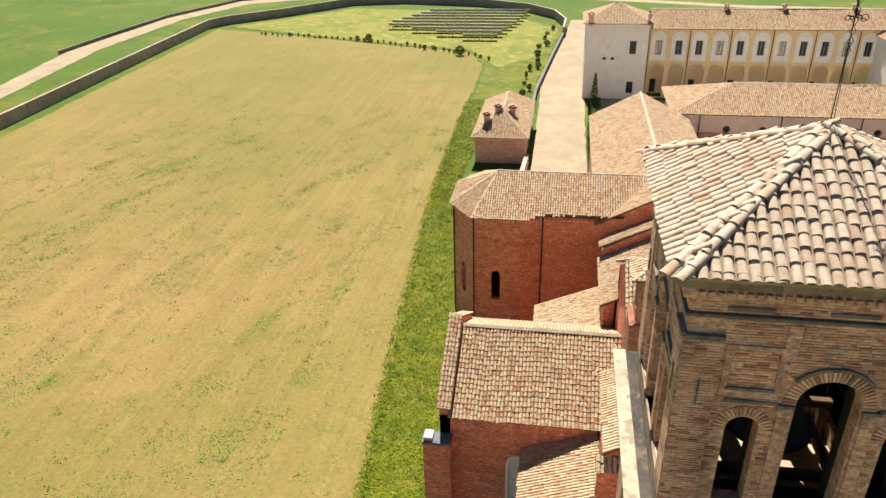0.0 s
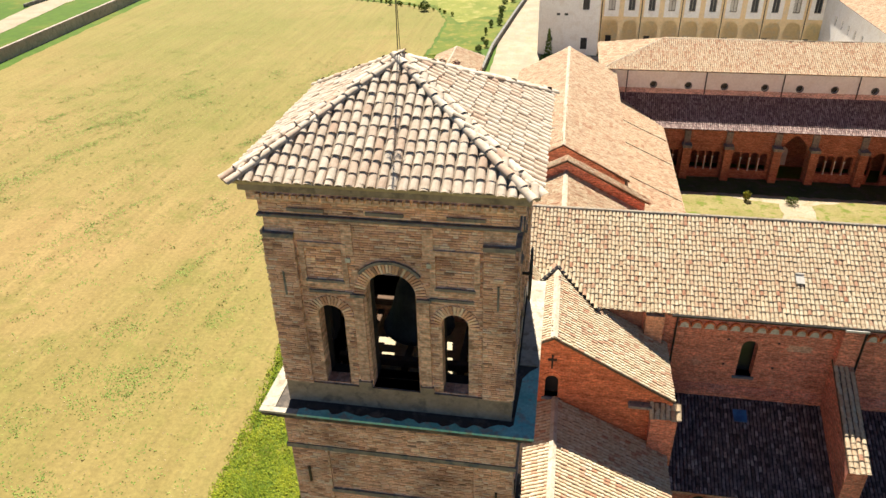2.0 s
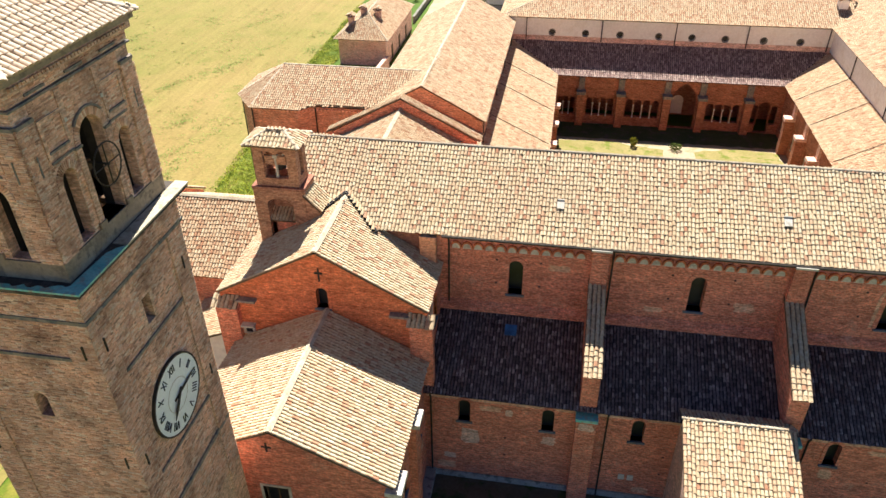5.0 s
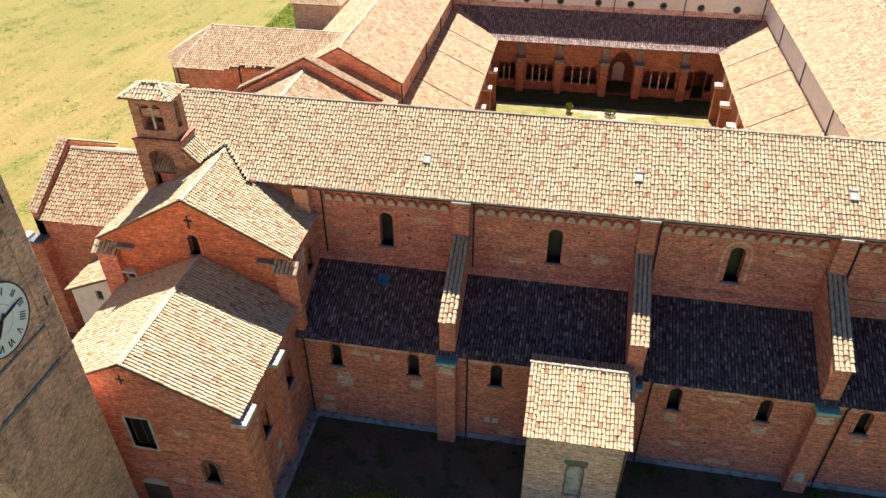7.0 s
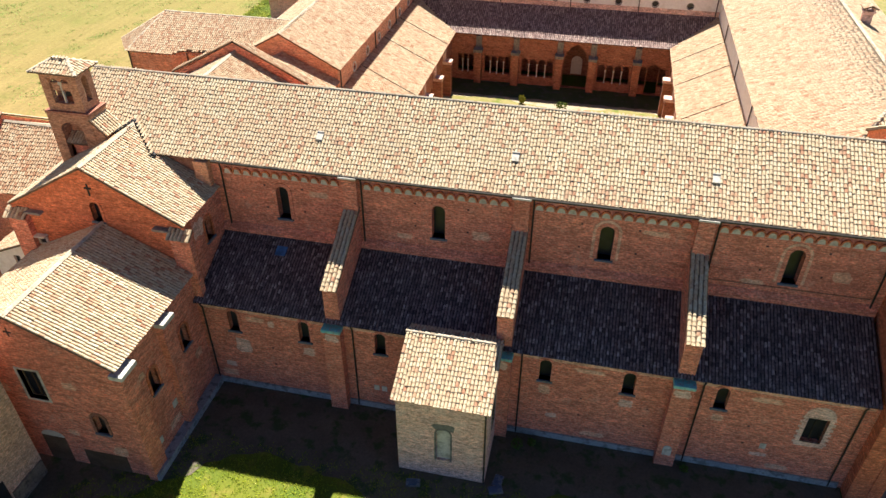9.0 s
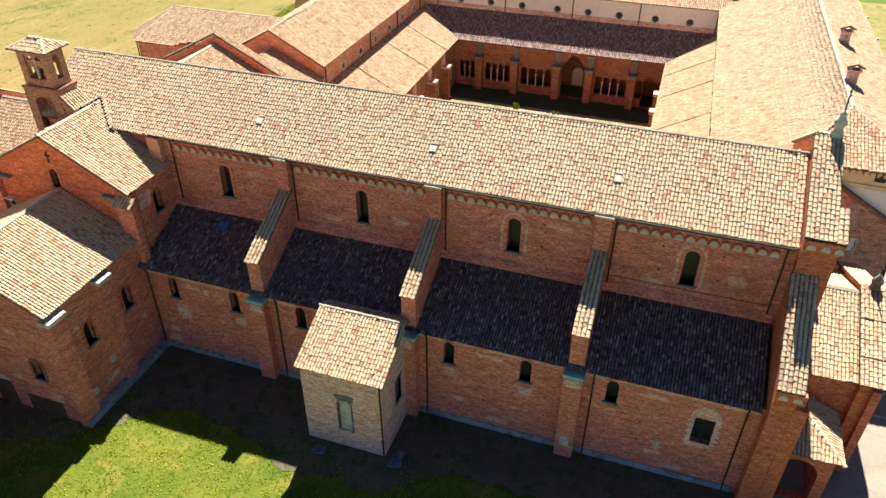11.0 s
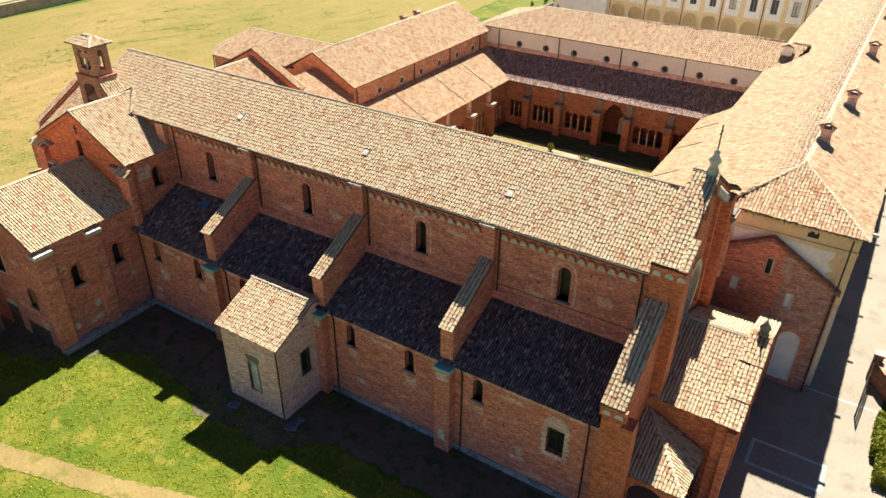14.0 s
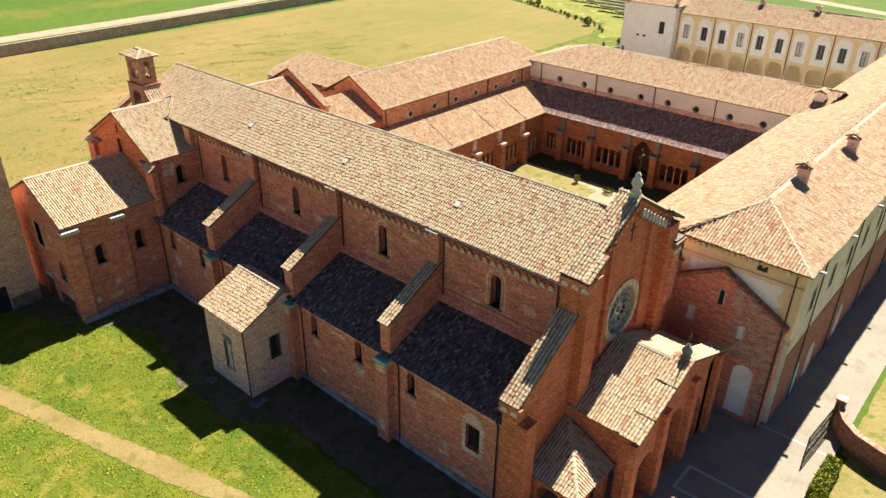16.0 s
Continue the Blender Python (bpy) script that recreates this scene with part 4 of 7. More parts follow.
# facade
fx = 64.4
bm = B()
out = [(28.95, -0.1), (53.85, -0.1), (53.85, 11.3), (47.9, 15.4), (47.9, 18.3), (41.4, 22.0), (34.9, 18.3), (34.9, 15.4), (28.95, 11.3)]
solid(bm, west(fx), out, [ring_of(41.5, 12.75, 2.05, 24), arch(41.4, 0.1, 2.2, 4.0)], 0, 1.3)
part("facade_wall", bm, BRICK_BRIGHT, church)
for y0_, y1_, z_ in ((35.0, 36.6, 18.15), (46.2, 47.8, 18.15), (28.9, 30.1, 9.8), (52.7, 53.9, 9.8)):
    bm = B()
    box(bm, fx - 0.1, fx + 0.75, y0_, y1_, -0.1, z_, 0.02)
    part("facade_pier", bm, BRICK_BRIGHT, church)
rf = Roof(11, thick=0.22)
for s in (1, -1):
    def my(y, s=s):
        return y if s > 0 else 2 * YR - y
    for y0_, z0_, y1_, z1_ in ((34.6, 18.35, 41.4, 22.15), (28.7, 11.4, 34.9, 15.6)):
        xa, xb = (62.95, 64.75) if z0_ > 15 else (62.95, 64.55)
        q = [(xa, my(y0_), z0_), (xb, my(y0_), z0_), (xb, my(y1_), z1_), (xa, my(y1_), z1_)]
        rf.plane(q if s > 0 else [q[1], q[0], q[3], q[2]])
    q = [(64.7, my(34.55), 18.4), (65.3, my(34.55), 18.4), (65.3, my(36.75), 19.63), (64.7, my(36.75), 19.63)]
    rf.plane(q if s > 0 else [q[1], q[0], q[3], q[2]])
rf.ridge((62.95, YR, 22.15), (64.75, YR, 22.15))
rf.finish(church, TILE, UNDER, name="coping")
# rose window
YO, ZO = 41.5, 12.75
rose = part("rose_window", solid(B(), west(fx), ring_of(YO, ZO, 2.5, 32), [ring_of(YO, ZO, 1.98, 32)], -0.1, 0.45), OCHRE_STONE, church, "round rose window with stone tracery")
bm = B()
for k in range(12):
    a_ = math.pi * k / 6
    solid(bm, west(fx), [(YO + 0.45 * math.cos(a_) - 0.033 * math.sin(a_), ZO + 0.45 * math.sin(a_) + 0.033 * math.cos(a_)), (YO + 1.92 * math.cos(a_) - 0.033 * math.sin(a_), ZO + 1.92 * math.sin(a_) + 0.033 * math.cos(a_)), (YO + 1.92 * math.cos(a_) + 0.033 * math.sin(a_), ZO + 1.92 * math.sin(a_) - 0.033 * math.cos(a_)), (YO + 0.45 * math.cos(a_) + 0.033 * math.sin(a_), ZO + 0.45 * math.sin(a_) - 0.033 * math.cos(a_))], [], 0.2, 0.35)
    b_ = a_ + math.pi / 12
    solid(bm, west(fx), ring_of(YO + 1.6 * math.cos(b_), ZO + 1.6 * math.sin(b_), 0.27, 10), [ring_of(YO + 1.6 * math.cos(b_), ZO + 1.6 * math.sin(b_), 0.225, 10)], 0.2, 0.35)
solid(bm, west(fx), ring_of(YO, ZO, 0.5, 16), [ring_of(YO, ZO, 0.32, 16)], 0.2, 0.36)
parts("tracery", bm, STONE, rose)
part("pane", solid(B(), west(fx), ring_of(YO, ZO, 1.92, 24), [], 0.5, 0.55), GLASS, rose)
bm = B()
turned(bm, [(0.4, 0), (0.32, 0.25), (0.22, 0.4), (0.42, 0.75), (0.3, 1.05), (0.16, 1.2), (0.22, 1.35), (0.06, 1.6)], (64.2, YR, 22.2))
part("finial", bm, STONE, church, "pale weathered stone finial with an iron cross", smooth=True)
part("finial_base", box(B(), 63.9, 64.5, YR - 0.3, YR + 0.3, 21.9, 22.3, 0.05), COPPER, church, "blue-green metal base under the finial")
bm = B()
pipe(bm, [(64.2, YR, 23.7), (64.2, YR, 25.4)], 0.05)
pipe(bm, [(64.2, YR - 0.4, 24.9), (64.2, YR + 0.4, 24.9)], 0.05)
part("cross", bm, IRON, church)

# narthex in front of the facade
nar = thing("narthex", (67.4, 41.4, 0), "brick entrance porch with tiled gable roof", "porch")
bm = B()
solid(bm, south(35.1), rect(64.4, 70.0, -0.1, 7.7), [arch(67.3, 0.1, 3.0, 5.0)], 0, 0.7)
solid(bm, north(47.7), rect(64.4, 70.0, -0.1, 7.7), [arch(67.3, 0.1, 3.0, 5.0)], 0, 0.7)
parts("side_wall", bm, BRICK_BRIGHT, nar)
bm = B()
solid(bm, west(70.0), [(34.5, -0.1), (48.3, -0.1), (48.3, 8.3), (41.4, 11.0), (34.5, 8.3)], [arch(41.4, 0.1, 3.2, 6.2), arch(37.3, 0.1, 2.4, 4.8), arch(45.5, 0.1, 2.4, 4.8)], 0, 0.8)
part("front_wall", bm, BRICK_BRIGHT, nar)
for y_ in (34.6, 39.0, 43.8, 48.2):
    part("front_pier", box(B(), 69.9, 70.45, y_ - 0.45, y_ + 0.45, -0.1, 8.0, 0.02), BRICK_BRIGHT, nar)
rr = Roof(12)
gable_roof(rr, 64.5, 69.5, 34.8, 48.0, 7.9, 10.7, "x", mid=YR)
for s in (1, -1):
    for y0_, z0_, y1_, z1_ in ((34.2, 8.35, 36.2, 9.15), (36.2, 9.2, 38.9, 10.25), (38.9, 10.27, 41.4, 11.27)):
        ya, yb = (y0_, y1_) if s > 0 else (2 * YR - y0_, 2 * YR - y1_)
        q = [(69.0, ya, z0_), (70.6, ya, z0_), (70.6, yb, z1_), (69.0, yb, z1_)]
        rr.plane(q if s > 0 else [q[1], q[0], q[3], q[2]])
rr.finish(nar, TILE, UNDER)
bm = B()
turned(bm, [(0.4, 0), (0.3, 0.3), (0.4, 0.6), (0.2, 0.95), (0.08, 1.2)], (69.9, YR, 11.2))
part("finial", bm, STONE_GREY, nar, smooth=True)
bm = B()
pipe(bm, [(69.9, YR, 12.2), (69.9, YR, 13.4)], 0.04)
pipe(bm, [(69.9, YR - 0.25, 13.0), (69.9, YR + 0.25, 13.0)], 0.04)
part("cross", bm, IRON, nar)

porch = thing("side_porch", (66.5, 32.5, 0), "low brick porch with hipped tile roof and arch", "porch")
bm = B()
solid(bm, south(30.6), rect(64.4, 68.4, -0.1, 4.7), [arch(66.4, 0.1, 2.6, 3.9)], 0, 0.6)
solid(bm, west(68.4), rect(31.2, 35.1, -0.1, 4.6), [arch(33.2, 0.1, 2.4, 3.7)], 0, 0.6)
parts("wall", bm, BRICK_BRIGHT, porch)
rp = Roof(13)
rp.plane([(64.4, 30.2, 4.8), (68.8, 30.2, 4.8), (64.8, 35.0, 6.8), (64.4, 35.0, 6.8)])
rp.plane([(68.8, 30.2, 4.8), (68.8, 35.0, 4.8), (64.8, 35.0, 6.8)])
rp.ridge((68.8, 30.2, 4.8), (64.8, 35.0, 6.8))
rp.finish(porch, TILE, UNDER)

lean = thing("north_porch", (66.5, 49.6, 0), "low brick lean-to with dark tile roof beside the narthex", "porch")
bm = B()
solid(bm, west(68.4), [(47.75, -0.1), (51.4, -0.1), (51.4, 4.8), (47.75, 6.9)], [arch(49.6, 0.1, 2.2, 3.6)], 0, 0.6)
part("wall", bm, BRICK_BRIGHT, lean)
rp = Roof(14)
rp.plane([(68.85, 51.45, 5.0), (64.45, 51.45, 5.0), (64.45, 47.75, 7.2), (68.85, 47.75, 7.2)])
rp.finish(lean, TILE, UNDER)

# ---- side chapel against the aisle ----
chapel = thing("side_chapel", (36, 27, 0), "small pale brick chapel with a tiled roof", "chapel")
bm = B()
solid(bm, south(24.9), rect(33.0, 39.1, -0.1, 7.4), [arch(36.2, 1.7, 1.0, 3.2)], 0, 0.6)
part("front_wall", bm, BRICK_PALE, chapel, "limewashed brick front wall")
bm = B()
G = [(25.5, -0.1), (29.9, -0.1), (29.9, 8.75), (29.0, 9.15), (25.5, 7.5)]
solid(bm, west(39.1), G, [rect(27.3, 28.25, 3.0, 5.3)], 0, 0.5)
solid(bm, east(33.0), G, [], 0, 0.5)
parts("side_wall", bm, BRICK_PALE, chapel)
rr = Roof(14)
rr.plane([(32.75, 24.6, 7.4), (39.35, 24.6, 7.4), (39.35, 29.05, 9.4), (32.75, 29.05, 9.4)])
rr.plane([(39.35, 30.1, 9.0), (32.75, 30.1, 9.0), (32.75, 29.05, 9.4), (39.35, 29.05, 9.4)])
rr.ridge((32.75, 29.05, 9.42), (39.35, 29.05, 9.42))
rr.finish(chapel, TILE, UNDER)
window(chapel, south(24.9), 36.2, 1.7, 1.0, 3.2, surround=STONE_GREY, depth=0.2, band=0.1, pane=STONE, name="niche", sill=False)
gw = part("window", solid(B(), west(39.1), rect(27.2, 28.35, 2.9, 5.4), [rect(27.3, 28.25, 3.0, 5.3)], -0.04, 0.2), STONE_GREY, chapel)
part("pane", solid(B(), west(39.1), rect(27.3, 28.25, 3.0, 5.3), [], 0.3, 0.34), GLASS, gw)
bm = B()
for k in range(4):
    solid(bm, west(39.1), rect(27.45 + 0.2 * k, 27.48 + 0.2 * k, 3.0, 5.3), [], 0.1, 0.13)
part("bars", bm, IRON, gw)
bm = B()
pipe(bm, [(39.0, 24.8, 7.3), (39.05, 24.82, 0.1)], 0.06)
part("downpipe", bm, IRON, chapel)

# ---- sacristy block below the transept ----
sac = thing("sacristy", (10.3, 25.4, 0), "low red brick sacristy with pitched tile roof", "building")
bm = B()
solid(bm, south(20.4), [(4.1, -0.1), (16.5, -0.1), (16.5, 10.75), (10.3, 13.8), (4.1, 10.75)], [rect(9.15, 10.65, 6.4, 9.1), arch(13.9, 4.0, 0.9, 1.8)], 0, 0.7)
solid(bm, west(16.5), rect(21.1, 30.4, -0.1, 10.75), [arch(23.4, 5.7, 0.9, 2.0), arch(27.6, 5.9, 0.9, 2.0)], 0, 0.7)
solid(bm, east(4.1), rect(21.1, 30.4, -0.1, 10.75), [], 0, 0.7)
parts("wall", bm, BRICK, sac)
rs = Roof(15)
gable_roof(rs, 3.8, 16.85, 20.1, 30.35, 10.8, 14.0, "y", mid=10.3)
rs.finish(sac, TILE, UNDER)
window(sac, south(20.4), 13.9, 4.0, 0.9, 1.8, surround=BRICK_DARK, bars=True)
for c in (23.4, 27.6):
    window(sac, west(16.5), c, 5.7 if c < 25 else 5.9, 0.9, 2.0, surround=BRICK_BRIGHT)
gw = part("window", solid(B(), south(20.4), rect(9.0, 10.8, 6.25, 9.25), [rect(9.15, 10.65, 6.4, 9.1)], -0.05, 0.33), STONE, sac, "square window with pale stone frame")
part("pane", solid(B(), south(20.4), rect(9.15, 10.65, 6.4, 9.1), [], 0.35, 0.4), GLASS, gw)
part("frame", solid(B(), south(20.4), rect(9.15, 10.65, 6.4, 9.1), [rect(9.25, 9.86, 6.5, 9.0), rect(9.94, 10.55, 6.5, 9.0)], 0.28, 0.34), WOOD, gw)
bm = solid(B(), south(20.4), rect(9.78, 9.9, 12.0, 12.75), [], -0.01, 0.0)
solid(bm, south(20.4), rect(9.55, 10.13, 12.32, 12.45), [], -0.012, 0.0)
part("cross_opening", bm, BLACK, sac, "dark cross set into the gable")
bm = B()
for y0_, y1_ in ((20.15, 21.6), (25.0, 26.2)):
    bm = box(B(), 16.4, 17.0, y0_, y1_, -0.1, 10.0)
    part("corner_buttress", bm, BRICK, sac)
    bm = box(B(), 16.3, 17.25, y0_ - 0.1, y1_ + 0.1, 10.0, 10.35, 0.03)
    part("cap", bm, STONE, sac, "white stone cap")
bm = B()
solid(bm, west(16.5), rect(20.2, 30.0, -0.05, 0.6), [], -0.7, 0.0)
part("plinth", bm, PALE_GREY, sac)
bm = B()
solid(bm, south(20.4), rect(8.6, 10.4, -0.05, 2.6), [], -0.03, 0.0)
part("door", bm, WOOD, sac, "dark wooden door")
part("lunette", solid(B(), south(20.4), [(9.5 + 0.9 * math.cos(math.pi * k / 10), 2.6 + 0.55 * math.sin(math.pi * k / 10)) for k in range(11)], [], -0.05, 0.0), STONE, sac, "pale plaster lunette over the door")
part("door", solid(B(), south(20.4), rect(11.6, 14.9, -0.05, 1.7), [], -0.03, 0.0), WOOD, sac, "wide dark cellar door")

# ---- bell cote on the church ----
cote = thing("bell_cote", (6.05, 36.2, 15), "small brick bell cote with tiled cap", "bell cote")
cx_, cy_ = 6.05, 36.15
bm = B()
solid(bm, south(35.15), rect(4.3, 7.8, 14.5, 19.55), [arch(6.05, 15.4, 1.8, 3.5, rise=0.5)], 0, 1.0)
box(bm, 4.3, 7.8, 36.15, 37.2, 14.5, 19.55)
parts("base", bm, BRICK_COTE, cote)
bm = box(B(), 7.8, 8.7, 35.2, 37.1, 15.5, 18.2)
solid(bm, south(35.2), [(7.8, 18.2), (8.7, 18.2), (7.8, 19.2)], [], 0, 1.9)
part("shoulder", bm, BRICK_COTE, cote)
rq = Roof(17, spacing=0.25)
rq.plane([(8.85, 35.1, 18.2), (8.85, 37.2, 18.2), (7.75, 37.2, 19.35), (7.75, 35.1, 19.35)])
rq.finish(cote, TILE, UNDER, name="shoulder_roof")
bm = box(B(), 4.25, 7.85, 35.1, 37.25, 19.55, 19.75)
part("string_course", bm, BRICK_DARK, cote)
bm = B()
for T in (south(35.3), north(37.05)):
    solid(bm, T, rect(4.6, 7.5, 19.75, 22.75), [rect(5.25, 6.85, 20.35, 22.25)], 0, 0.4)
for T in (west(7.5), east(4.6)):
    solid(bm, T, rect(35.7, 36.65, 19.75, 22.75), [arch(36.17, 20.35, 0.6, 1.9)], 0, 0.4)
parts("belfry_wall", bm, BRICK_COTE, cote)
for T in (south(35.3), north(37.05)):
    bm = B()
    solid(bm, T, rect(5.98, 6.12, 20.35, 22.0), [], 0.12, 0.26)
    solid(bm, T, rect(5.9, 6.2, 21.75, 21.95), [], 0.08, 0.3)
    part("column", bm, STONE, cote, "slender pale stone column")
    bm = B()
    solid(bm, T, rect(5.2, 6.9, 21.9, 22.3), [arch(5.65, 21.3, 0.62, 0.9), arch(6.45, 21.3, 0.62, 0.9)], 0.1, 0.3)
    part("arch_head", bm, BRICK_COTE, cote)
rb = Roof(16, spacing=0.25)
gable_roof(rb, 4.15, 7.95, 34.85, 37.5, 22.8, 23.45, "x", hips=(1.35, 1.35), bed=0)
rb.finish(cote, TILE, UNDER)
bm = B()
turned(bm, [(0.36, 0), (0.3, 0.12), (0.22, 0.4), (0.17, 0.55), (0.05, 0.62)], (cx_, cy_, 20.7))
part("bell", bm, BRONZE, cote, smooth=True)

# ---- small vestry beside the choir ----
ves = thing("vestry", (1.0, 33.4, 0), "low plastered vestry with lean-to tile roof", "building")
bm = B()
solid(bm, south(30.9), [(-1.3, -0.1), (3.25, -0.1), (3.25, 10.9), (-1.3, 9.1)], [rect(0.65, 1.2, 8.2, 9.1)], 0, 0.5)
solid(bm, east(-1.3), rect(31.4, 35.85, -0.1, 9.05), [], 0, 0.5)
parts("wall", bm, PLASTER, ves)
part("window", solid(B(), south(30.9), rect(0.65, 1.2, 8.2, 9.1), [], 0.2, 0.25), GLASS, ves)
rq = Roof(18)
rq.plane([(-1.6, 35.9, 9.05), (-1.6, 30.6, 9.05), (3.28, 30.6, 11.05), (3.28, 35.9, 11.05)])
rq.finish(ves, TILE_WARM, UNDER)
cha = thing("choir_chapel", (1.2, 50, 0), "low brick chapel with lean-to tile roof", "building")
bm = box(B(), -1.2, 3.7, 47.0, 53.4, -0.1, 8.9)
part("wall", bm, BRICK_BRIGHT, cha)
rq = Roof(19)
rq.plane([(-1.6, 53.8, 9.0), (-1.6, 46.9, 9.0), (3.7, 46.9, 11.3), (3.7, 53.8, 11.3)])
rq.finish(cha, TILE, UNDER)

# ---- bell tower ----
tower = thing("bell_tower", (5.7, 15.8, 0), "tall weathered brick bell tower with clock and belfry", "bell tower")
TX0, TX1, TY0, TY1 = 2.62, 8.88, 12.65, 19.15
tcx, tcy = (TX0 + TX1) / 2, (TY0 + TY1) / 2
ZL = 28.9
bm = B()
for T, a_, b_ in ((south(TY0), TX0, TX1), (north(TY1), TX0, TX1)):
    solid(bm, T, rect(a_, b_, -0.1, ZL - 0.3), [arch(5.83, 22.4, 0.56, 1.2)], 0, 1.0)
for T in (west(TX1), east(TX0)):
    solid(bm, T, rect(TY0 + 1.0, TY1 - 1.0, -0.1, ZL - 0.3), [rect(15.67, 16.2, 24.75, 25.95)], 0, 1.0)
parts("shaft_wall", bm, BRICK_TOWER, tower)
bm = B()
for x0_, x1_, y0_, y1_ in ((TX0, TX0 + 0.95, TY0, TY0 + 0.95), (TX1 - 0.95, TX1, TY0, TY0 + 0.95), (TX0, TX0 + 0.95, TY1 - 0.95, TY1), (TX1 - 0.95, TX1, TY1 - 0.95, TY1)):
    bm = box(B(), x0_ - 0.07, x1_ + 0.07, y0_ - 0.07, y1_ + 0.07, -0.1, 27.3)
    part("corner_strip", bm, BRICK_TOWER, tower)
WELL = [rect(TX0 + 0.85, TX1 - 0.85, TY0 + 0.92, TY1 - 0.92)]


def course(bm, x0, x1, y0, y1, z0, z1):
    """A ring of masonry round the hollow of the tower."""
    return solid(bm, lambda u, v, w: Vector((u, v, z0 + w)), rect(x0, x1, y0, y1), WELL, 0, z1 - z0)


for z_, o_, h_ in ((27.3, 0.16, 0.14), (16.0, 0.09, 0.2)):
    part("string_course", course(B(), TX0 - o_, TX1 + o_, TY0 - o_, TY1 + o_, z_, z_ + h_), TRIM, tower)
part("frieze", course(B(), TX0 - 0.12, TX1 + 0.12, TY0 - 0.12, TY1 + 0.12, 27.44, 28.55), BRICK_TOWER, tower)
part("ledge_moulding", course(B(), TX0 - 0.28, TX1 + 0.28, TY0 - 0.28, TY1 + 0.28, 28.55, 28.72), GRIME_SHADE, tower)
part("ledge", course(B(), TX0 - 0.62, TX1 + 0.55, TY0 - 0.42, TY1 + 0.5, 28.72, ZL - 0.03), GRIME_SHADE, tower, "stone ledge black with grime and painted shade")
L0, L1, M0, M1 = TX0 - 0.66, TX1 + 0.59, TY0 - 0.46, TY1 + 0.54
rl_ = random.Random(5)
edge = [(3.05 + 0.16 * k, M0 + 0.2 + 0.05 * math.sin(k * 1.7) + rl_.uniform(-0.04, 0.05) + 0.25 * max(0, k - 31) / 6) for k in range(38)]
outer = [(3.05, M0), (L1, M0), (L1, 15.1), (L1 - 0.25, 14.85), (L1 - 0.46, 14.5), (L1 - 0.56, M0 + 0.45)]
part("flashing", solid(B(), lambda u, v, w: Vector((u, v, ZL + 0.014 - w)), outer + edge[::-1], [], 0, 0.07), COPPER, tower, "weathered blue-green ledge covering")
for x0_, x1_, y0_, y1_, m_ in ((L0, 3.04, M0, M0 + 0.2, LEDGE_STONE), (L1 - 0.58, L1 - 0.003, 15.12, M1, LEDGE_STONE), (L0, L0 + 0.4, M0 + 0.2, M1, LEDGE_STONE)):
    bm = box(B(), x0_, x1_, y0_, y1_, ZL - 0.06, ZL + 0.01, 0.008)
    part("ledge_slab", bm, m_, tower, "pale stone ledge slab")
# belfry
QX0, QX1, QY0, QY1 = 2.72, 8.78, 12.82, 18.98
part("parapet", course(B(), QX0 - 0.06, QX1 + 0.06, QY0 - 0.06, QY1 + 0.06, ZL, ZL + 0.7), EAVE, tower, "brown stained stone base course")


def belfry_holes(c):
    return [arch(c, 29.6, 1.26, 3.7, 14), arch(c - 1.6, 29.65, 0.68, 2.56, 10), arch(c + 1.6, 29.65, 0.68, 2.56, 10)]


